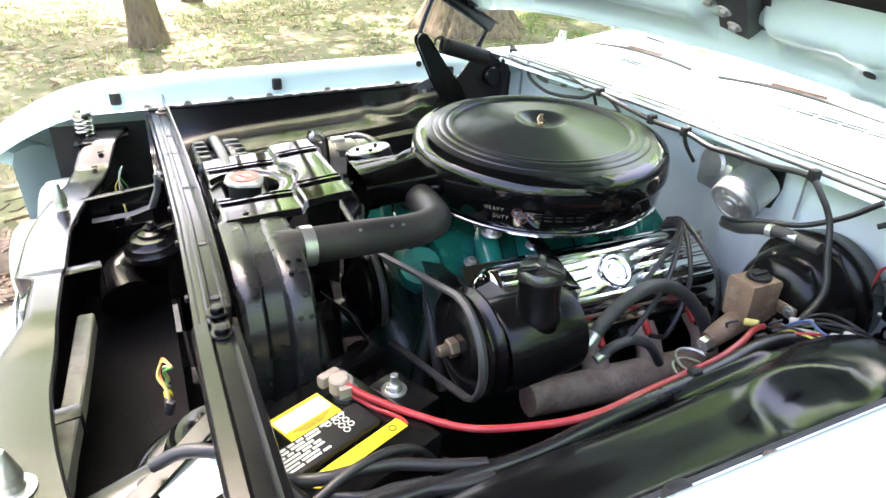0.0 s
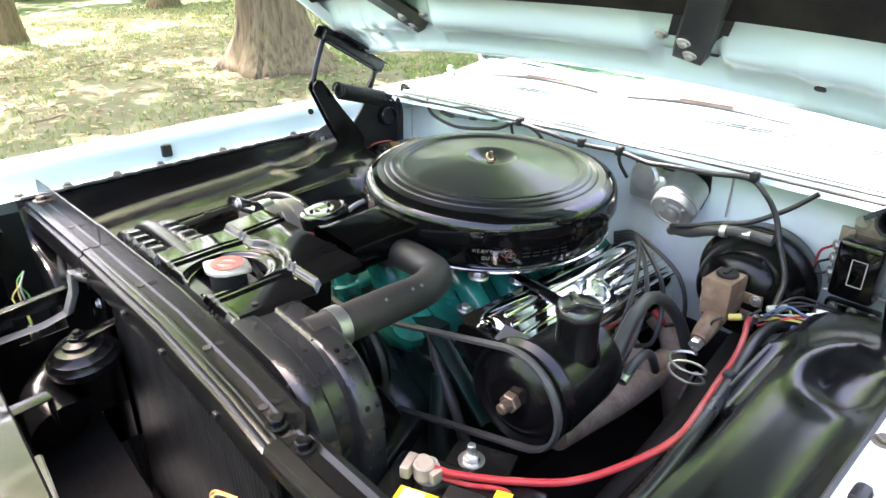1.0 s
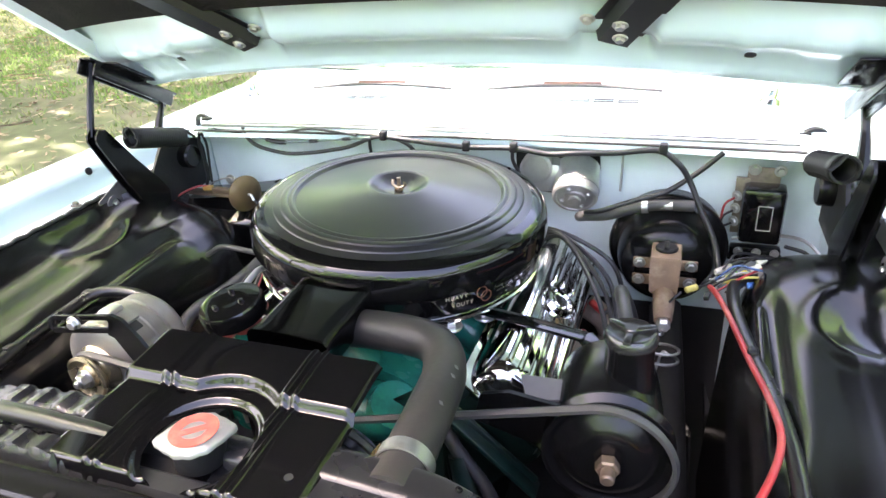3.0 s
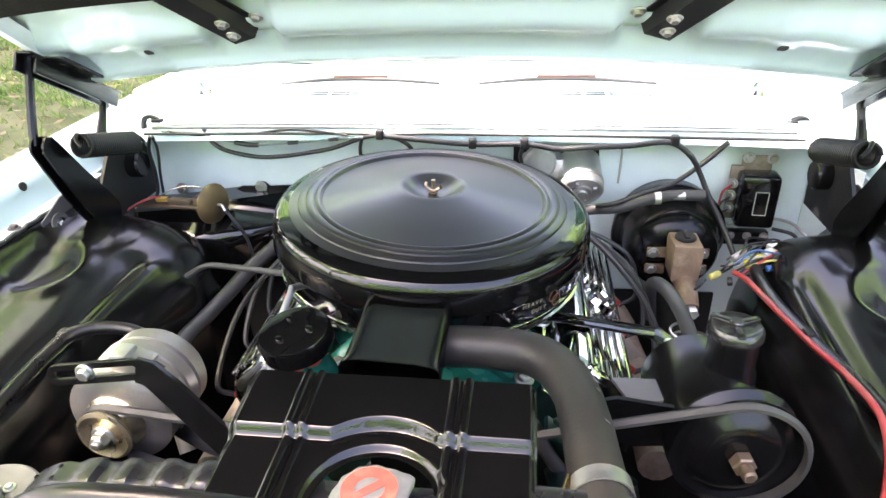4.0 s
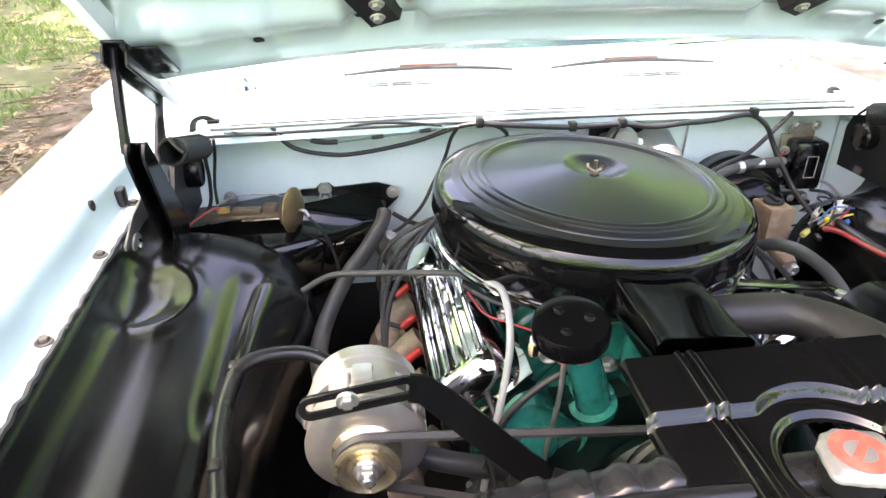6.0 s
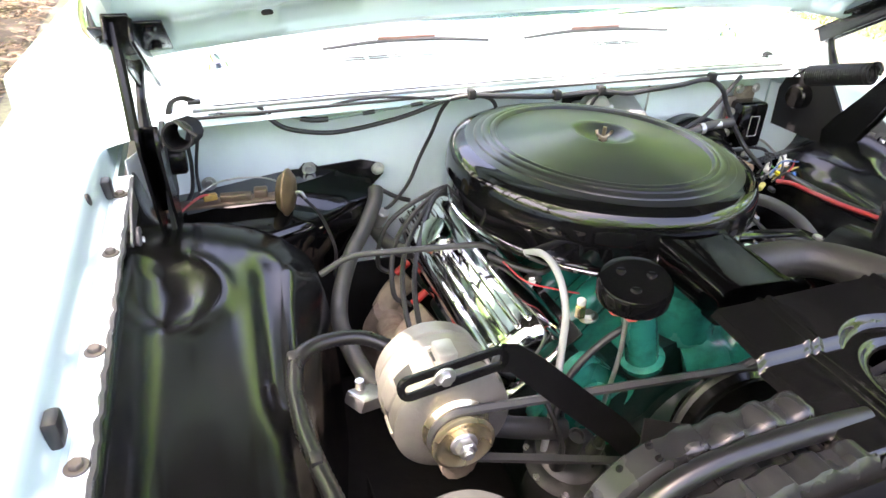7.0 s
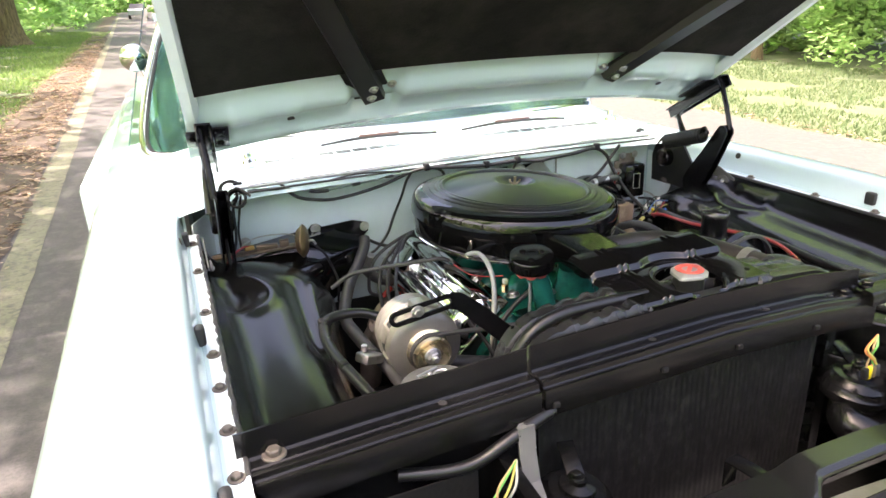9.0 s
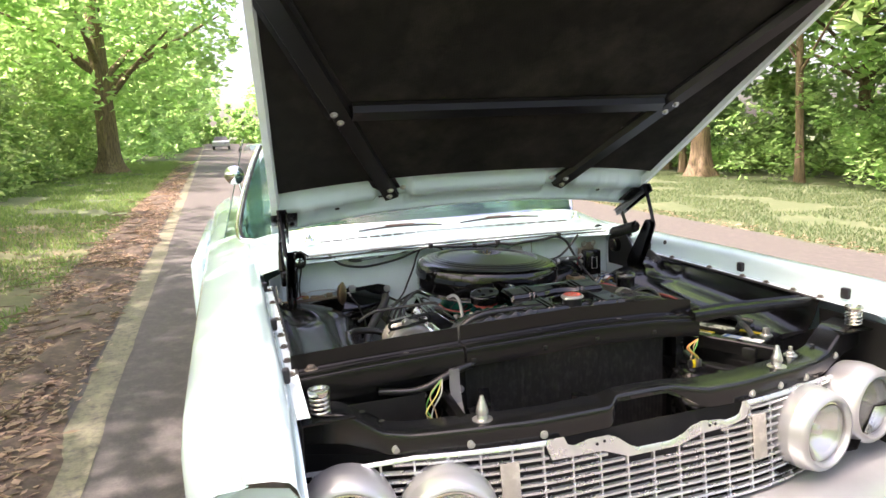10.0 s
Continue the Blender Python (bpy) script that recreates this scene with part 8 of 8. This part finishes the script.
box(bm, (0, -0.70, 0.40), (0.95, 0.98, 0.06), 0.02)
part("shade_plate", bm, GRIME_SHADE, e)
bm = bmesh.new()
tube(bm, [(0.43, -0.88, 0.62), (0.42, -0.55, 0.66), (0.40, -0.25, 0.72)], 0.03, 10)
part("steering_shaft", bm, GRIME_SHADE, e)

# ---- trees, shrubs, grass and litter ----
def leaf_material(name, base, other, glow=0.62):
    m = bpy.data.materials.new(name)
    m.use_nodes = True
    n, link = m.node_tree.nodes, m.node_tree.links.new
    b = n["Principled BSDF"]
    b.inputs["Roughness"].default_value = 0.55
    geo = n.new("ShaderNodeNewGeometry")
    mix = n.new("ShaderNodeMix")
    mix.data_type = "RGBA"
    mix.inputs["A"].default_value, mix.inputs["B"].default_value = (*base, 1), (*other, 1)
    link(geo.outputs["Random Per Island"], mix.inputs["Factor"])
    link(mix.outputs["Result"], b.inputs["Base Color"])
    tr = n.new("ShaderNodeBsdfTranslucent")
    hs = n.new("ShaderNodeHueSaturation")
    hs.inputs["Value"].default_value, hs.inputs["Saturation"].default_value = 2.0, 0.95
    link(mix.outputs["Result"], hs.inputs["Color"])
    link(hs.outputs[0], tr.inputs["Color"])
    ms = n.new("ShaderNodeMixShader")
    ms.inputs[0].default_value = glow
    link(b.outputs[0], ms.inputs[1])
    link(tr.outputs[0], ms.inputs[2])
    link(ms.outputs[0], n["Material Output"].inputs["Surface"])
    return m


LEAF = leaf_material("summer_leaves", (0.140, 0.250, 0.080), (0.285, 0.400, 0.165), 0.78)
# Same leaves in darker tones that stand for the wood's shade.
LEAF_DARK = leaf_material("shade_toned_leaves", (0.095, 0.175, 0.052), (0.215, 0.295, 0.105))
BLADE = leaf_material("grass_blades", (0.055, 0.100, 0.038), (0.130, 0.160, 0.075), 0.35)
LAWN = leaf_material("roadside_grass_blades", (0.070, 0.140, 0.030), (0.160, 0.215, 0.065), 0.45)
DRY_BLADE = leaf_material("dry_grass_blades", (0.075, 0.135, 0.035), (0.215, 0.205, 0.09), 0.4)
LITTER = leaf_material("dead_leaves", (0.12, 0.08, 0.055), (0.34, 0.235, 0.16), 0.25)
BARK = material("furrowed_bark", (0.175, 0.125, 0.08), 0.9, 0, 0.6, 22, 1.0, 60, stain=(0.045, 0.033, 0.024), stain_scale=24, stain_amount=0.9, stretch=(1, 1, 0.12))


def mass(name, verts, faces, mat, label="", category="", parent=None, kind=""):
    me = bpy.data.meshes.new(name)
    me.from_pydata(verts, [], faces)
    me.materials.append(mat)
    ob = new(name, me)
    if parent is not None:
        ob.parent = parent
        ob.location = -ORIGIN[parent.name]
    return tagged(ob, label, category, "", kind)


def leaves(rng, centres, radii, per, size, flat=0.75):
    """Pointed folded leaves scattered in clumps about the centres."""
    n = len(centres) * per
    c = np.repeat(np.asarray(centres, float), per, 0)
    r = np.repeat(np.asarray(radii, float), per)
    d = rng.normal(size=(n, 3))
    d /= np.linalg.norm(d, axis=1)[:, None]
    p = c + d * (r * rng.random(n) ** 0.45)[:, None] * np.array([1, 1, flat])
    a = rng.normal(size=(n, 3))
    a[:, 2] *= 0.45
    a /= np.linalg.norm(a, axis=1)[:, None]
    b = np.cross(a, rng.normal(size=(n, 3)))
    b /= np.linalg.norm(b, axis=1)[:, None]
    s = size * (0.6 + 0.8 * rng.random(n))[:, None]
    up = np.cross(a, b)
    v = np.stack([p - a * s, p + b * s * 0.42 + up * s * 0.12, p + a * s, p - b * s * 0.42 + up * s * 0.12], 1).reshape(-1, 3)
    f = [(4 * k, 4 * k + 1, 4 * k + 2, 4 * k + 3) for k in range(n)]
    return v, f


def tree(x, y, r, height, crown_z, crown_r, label, seed, n_clump=90, per=60, leaf=0.13, limbs=7, mat=None, lean=(0, 0), flare=1.7):
    rng = np.random.default_rng(seed)
    z0 = gz(x, y)
    t = thing("tree", label, "tree", (x, y, z0))
    bm = bmesh.new()
    seg = 22 if r < 0.305 else 110
    rows = []
    hs = [-0.15, 0.0, 0.12, 0.3, 0.6, 1.0, 1.6, 2.4, 3.4, 4.6, height * 0.7, height] if r < 0.305 else lin(-0.15, 3.0, 64) + [3.4, 4.6, height * 0.7, height]
    for h in hs:
        rad = r * (1 + (flare - 1) * math.exp(-max(h, 0) / 0.35)) * (1 - 0.75 * max(0, h) / height)
        ring = []
        for k in range(seg):
            a = 2 * math.pi * k / seg
            lob = 1 + 0.16 * math.exp(-max(h, 0) / 0.5) * math.cos(5 * a + seed) + 0.05 * noise.noise(Vector((math.cos(a) * 2, math.sin(a) * 2, h * 0.7 + seed)))
            if r >= 0.305:
                # long furrows in old bark
                lob += 0.06 * (0.5 - abs(noise.noise(Vector((math.cos(a) * 7, math.sin(a) * 7, h * 0.9 + seed))))) * 2 + 0.045 * noise.noise(Vector((math.cos(a) * 16, math.sin(a) * 16, h * 3 + seed)))
            ring.append(bm.verts.new((x + lean[0] * h + rad * lob * math.cos(a), y + lean[1] * h + rad * lob * math.sin(a), z0 + h)))
        rows.append(ring)
    for p, q in zip(rows, rows[1:]):
        for k in range(seg):
            bm.faces.new((p[k], p[(k + 1) % seg], q[(k + 1) % seg], q[k]))
    part("trunk", bm, BARK, t, smooth=60)
    for k in range(limbs):
        a = 2 * math.pi * (k + 0.3 * rng.random()) / limbs
        h0 = crown_z * (0.75 + 0.5 * rng.random())
        L = crown_r * (0.6 + 0.35 * rng.random())
        b0 = Vector((x + lean[0] * h0, y + lean[1] * h0, z0 + h0))
        b1 = b0 + Vector((math.cos(a) * L * 0.5, math.sin(a) * L * 0.5, L * 0.35))
        b2 = b0 + Vector((math.cos(a) * L, math.sin(a) * L, L * (0.3 + 0.4 * rng.random())))
        bm = bmesh.new()
        tube(bm, [b0, b1, b2], [r * 0.38, r * 0.22, r * 0.08], 8)
        part("limb", bm, BARK, t, smooth=60)
    cs, rs = [], []
    for k in range(n_clump):
        d = rng.normal(size=3)
        d /= np.linalg.norm(d)
        q = np.array([x + lean[0] * crown_z, y + lean[1] * crown_z, z0 + crown_z + crown_r * 0.55]) + d * np.array([1, 1, 0.72]) * crown_r * rng.random() ** 0.33
        if q[2] < z0 + crown_z * 0.62:
            q[2] = z0 + crown_z * (0.62 + 0.4 * rng.random())
        cs.append(q)
        rs.append(crown_r * (0.13 + 0.12 * rng.random()))
    v, f = leaves(rng, cs, rs, per, leaf)
    mass("crown", v.tolist(), f, mat or LEAF, "", "", t)
    return t


tree(-6.1, 2.45, 0.31, 13, 6.0, 5.2, "large old tree with furrowed bark and flared base", 11, 180, 70, 0.14, flare=2.0, lean=(0.02, -0.10))
tree(-6.5, -1.0, 0.13, 9, 5.2, 2.6, "slender leaning tree on the grass", 12, 22, 45, 0.12, 5, lean=(-0.10, -0.09), flare=1.5)
tree(-10.5, 0.6, 0.16, 9, 5.2, 2.8, "slender tree on the grass", 13, 22, 45, 0.12, 5, flare=1.4)
tree(-9.4, -0.3, 0.10, 8, 5.0, 2.4, "slender tree on the grass", 19, 22, 45, 0.12, 5, flare=1.4)
tree(-5.6, 27.7, 0.40, 15, 3.6, 6.2, "large roadside tree with reddish bark", 14, 165, 90, 0.19, flare=1.7)
tree(-12.5, 9.5, 0.40, 16, 5.5, 6.0, "tall tree beyond the roadside grass", 121, 130, 70, 0.18)
tree(-12.2, 18.5, 0.40, 16, 5.5, 6.0, "tall tree beyond the roadside grass", 122, 130, 70, 0.18)
# two trees added so that their crowns darken the surroundings
tree(-10.5, -6.5, 0.20, 15, 6.5, 5.0, "added tall tree whose crown shades the grass and reflections", 103, 110, 70, 0.17)
tree(-13.5, 4.0, 0.20, 16, 6.8, 5.4, "added tall tree whose crown shades the grass and reflections", 104, 90, 70, 0.18)
# out of view, added to darken what the car reflects
tree(13.0, -3.0, 0.30, 11, 3.6, 4.2, "unseen leafy tree added across the road to darken reflections", 107, 90, 70, 0.18)
for k, (x, y) in enumerate(((13.4, 6.5), (13.1, 14.5), (13.6, 23.0))):
    tree(x, y, 0.30, 16, 7.5, 6.5, "tall woodland tree overhanging the grass", 110 + k, 130, 70, 0.18, 7)
rng0 = np.random.default_rng(77)
for k in range(11):
    y = 36 + 9 * k + rng0.uniform(-2, 2)
    tree(-7.5 + rng0.uniform(-2.5, 1.0), y, 0.3, 14, 4.0, 5.5, "leafy roadside tree in the distance", 20 + k, 70, 60, 0.30, 5)
    if k < 9:
        tree(9.5 + rng0.uniform(-1.0, 3), y + 12, 0.3, 15, 4.0, 6.0, "leafy roadside tree in the distance", 40 + k, 70, 60, 0.30, 5)
for k in range(16):
    x, y = 14.0 + rng0.uniform(-1.2, 6), 5.0 + 2.1 * k + rng0.uniform(-1.2, 1.2)
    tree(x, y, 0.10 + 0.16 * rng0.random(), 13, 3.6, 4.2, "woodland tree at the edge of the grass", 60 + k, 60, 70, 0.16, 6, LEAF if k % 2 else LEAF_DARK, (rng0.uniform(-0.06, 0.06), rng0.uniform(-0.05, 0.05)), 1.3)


def thicket(name, x0, x1, y0, y1, h, n, per, size, mat, label, seed):
    rng = np.random.default_rng(seed)
    cs, rs = [], []
    for k in range(n):
        x, y = rng.uniform(x0, x1), rng.uniform(y0, y1)
        z = gz(x, y) + 0.15 + h * rng.random() ** 1.2 * (0.6 + 0.4 * math.sin(x * 1.3 + y * 0.7) ** 2)
        cs.append((x, y, z))
        rs.append(rng.uniform(0.35, 0.85))
    v, f = leaves(rng, cs, rs, per, size)
    mass(name, v.tolist(), f, mat, label, "undergrowth", None, "stuff")


thicket("undergrowth", 12.6, 17.0, 5, 48, 3.4, 330, 60, 0.10, LEAF, "sunlit leafy undergrowth at the wood's edge", 1)
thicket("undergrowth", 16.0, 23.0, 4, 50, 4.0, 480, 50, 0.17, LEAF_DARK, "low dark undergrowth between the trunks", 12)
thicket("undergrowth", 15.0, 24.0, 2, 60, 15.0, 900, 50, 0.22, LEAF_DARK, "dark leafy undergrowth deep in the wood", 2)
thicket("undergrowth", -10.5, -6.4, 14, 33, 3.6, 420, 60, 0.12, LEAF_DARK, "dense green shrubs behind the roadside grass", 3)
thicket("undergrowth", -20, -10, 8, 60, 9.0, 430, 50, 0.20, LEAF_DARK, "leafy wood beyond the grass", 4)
thicket("undergrowth", -9.5, -5.0, 34, 110, 4.5, 340, 50, 0.22, LEAF, "bright shrubs along the far road", 5)
thicket("undergrowth", 8.5, 13.0, 46, 120, 5.0, 300, 50, 0.24, LEAF, "bright shrubs along the far road", 6)
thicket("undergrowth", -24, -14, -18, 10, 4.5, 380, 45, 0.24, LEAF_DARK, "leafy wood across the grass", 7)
thicket("undergrowth", -12, 16, 125, 140, 8.0, 380, 50, 0.4, LEAF, "hazy green trees where the road ends", 8)
# never in view: added masses that hold back sky light and reflections
thicket("undergrowth", 6, 18, -34, -20, 8.0, 420, 45, 0.3, LEAF, "unseen leafy trees added behind to dim reflections", 9)
thicket("undergrowth", -18, 5, -34, -20, 15.0, 700, 45, 0.3, LEAF, "unseen tall leafy trees added behind to dim reflections", 10)
thicket("undergrowth", 14, 24, -22, 3, 5.0, 380, 45, 0.26, LEAF_DARK, "unseen leafy wood added across the road for reflections", 11)


def grass(x0, x1, y0, y1, n, h, seed, label, mat=None):
    rng = np.random.default_rng(seed)
    x, y = rng.uniform(x0, x1, n), rng.uniform(y0, y1, n)
    keep = np.array([noise.noise(Vector((a * 0.8, b * 0.8, seed))) + 0.35 * noise.noise(Vector((a * 3, b * 3, seed))) > -0.22 for a, b in zip(x, y)])
    x, y = x[keep], y[keep]
    n = len(x)
    z = -0.0253 * x + 0.032 * y + 0.0008
    a = rng.uniform(0, 2 * np.pi, n)
    w = 0.006 + 0.008 * rng.random(n)
    hh = h * (0.5 + rng.random(n))
    lean = rng.normal(size=(n, 2)) * 0.5 * hh[:, None]
    v = np.stack([np.stack([x - w * np.cos(a), y - w * np.sin(a), z], 1), np.stack([x + w * np.cos(a), y + w * np.sin(a), z], 1), np.stack([x + lean[:, 0], y + lean[:, 1], z + hh], 1)], 1).reshape(-1, 3)
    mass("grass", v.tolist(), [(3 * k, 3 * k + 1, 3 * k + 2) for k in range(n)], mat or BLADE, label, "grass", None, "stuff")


grass(-14, -2.9, -9, 10, 42000, 0.05, 1, "sparse dry grass beside the verge", DRY_BLADE)
grass(-9, -2.8, 10, 40, 70000, 0.07, 2, "short mown grass along the road", LAWN)
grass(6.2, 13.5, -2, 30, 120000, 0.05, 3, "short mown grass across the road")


def litter(x0, x1, y0, y1, n, seed, label, size=0.045, rise=0.03):
    rng = np.random.default_rng(seed)
    x = x0 + (x1 - x0) * rng.beta(2.2, 2.2, n)
    y = y0 + (y1 - y0) * rng.random(n) ** 1.4
    x = x - 0.030 * y * (x < 3)
    c = np.stack([x, y, -0.0253 * x + 0.032 * y + rise], 1)
    v, f = leaves(rng, c, np.full(n, 0.012), 1, size, 0.6)
    v = np.asarray(v).reshape(-1, 4, 3)
    mid = v.mean(1, keepdims=True)
    v[:, :, 2:] = mid[:, :, 2:] + (v[:, :, 2:] - mid[:, :, 2:]) * 0.35
    mass("leaf_litter", v.reshape(-1, 3).tolist(), f, LITTER, label, "dead leaves", None, "stuff")


litter(-2.50, -1.60, -3, 32, 17000, 1, "dead brown leaves along the road's edge", 0.036, 0.048)
litter(-10, -2.4, -6, 10, 8000, 2, "scattered dead leaves on the grass")
grass(-9, -2.55, 3, 11, 26000, 0.06, 4, "thin green grass beside the verge", LAWN)
litter(6.0, 6.6, -2, 20, 900, 3, "dead leaves along the far road edge")

# fallen twigs
rng0 = np.random.default_rng(5)
v, f = [], []
for k in range(420):
    far = rng0.random() < 0.5
    y = rng0.uniform(-3, 14) if far else rng0.uniform(-6, 7)
    x = rng0.uniform(-2.75, -1.85) - 0.03 * y if far else rng0.uniform(-8, -2.6)
    a, L, w = rng0.uniform(0, math.pi), rng0.uniform(0.06, 0.30), rng0.uniform(0.003, 0.008)
    for j in range(3):
        t = (j / 2 - 0.5) * L
        o = Vector((x + t * math.cos(a) + 0.04 * L * (j == 1), y + t * math.sin(a), 0))
        o.z = gz(o.x, o.y) + (0.05 if far else 0.02) + rng0.uniform(0, 0.02)
        for q in range(3):
            v.append(tuple(o + Vector((-math.sin(a) * w * math.cos(2.1 * q), math.cos(a) * w * math.cos(2.1 * q), w * math.sin(2.1 * q)))))
    i = len(v) - 9
    f += [(i + 3 * j + q, i + 3 * j + (q + 1) % 3, i + 3 * j + 3 + (q + 1) % 3, i + 3 * j + 3 + q) for j in range(2) for q in range(3)]
mass("fallen_twigs", v, f, BARK, "thin brown twigs fallen on grass and soil", "twigs", None, "stuff")

# far car on the road
e = thing("distant_car", "small silver car far along the road", "car", (-1.8, 74, gz(-1.8, 74)))
zc = gz(-1.8, 74)
FARPAINT = material("silver_car_paint", (0.55, 0.57, 0.58), 0.3, 0.3, 0.03, 5, coat=0.5)
bm = bmesh.new()
loft(bm, [[Vector((-1.8 + sx * 0.88, 74 + y, zc + z)) for y, z in ((-2.2, 0.35), (-2.25, 0.75), (-1.2, 0.95), (2.0, 0.98), (2.2, 0.7), (2.2, 0.35))] for sx in (-1, 1)])
part("body", bm, FARPAINT, e)
bm = bmesh.new()
loft(bm, [[Vector((-1.8 + sx, 74 + y, zc + z)) for sx, y, z in ((-0.78, -1.1, 0.95), (0.78, -1.1, 0.95), (0.6, -0.4, 1.42), (-0.6, -0.4, 1.42))], [Vector((-1.8 + sx, 74 + y, zc + z)) for sx, y, z in ((-0.78, 1.7, 0.95), (0.78, 1.7, 0.95), (0.6, 1.2, 1.42), (-0.6, 1.2, 1.42))]])
part("windows", bm, INK, e)
for sx in (-0.8, 0.8):
    for y in (-1.4, 1.4):
        bm = bmesh.new()
        cyl(bm, 0.32, 0.2, frame_on((1, 0, 0), (-1.9 + sx, 74 + y, zc + 0.32)), 20, 0.03)
        part("wheel", bm, RUBBER, e)
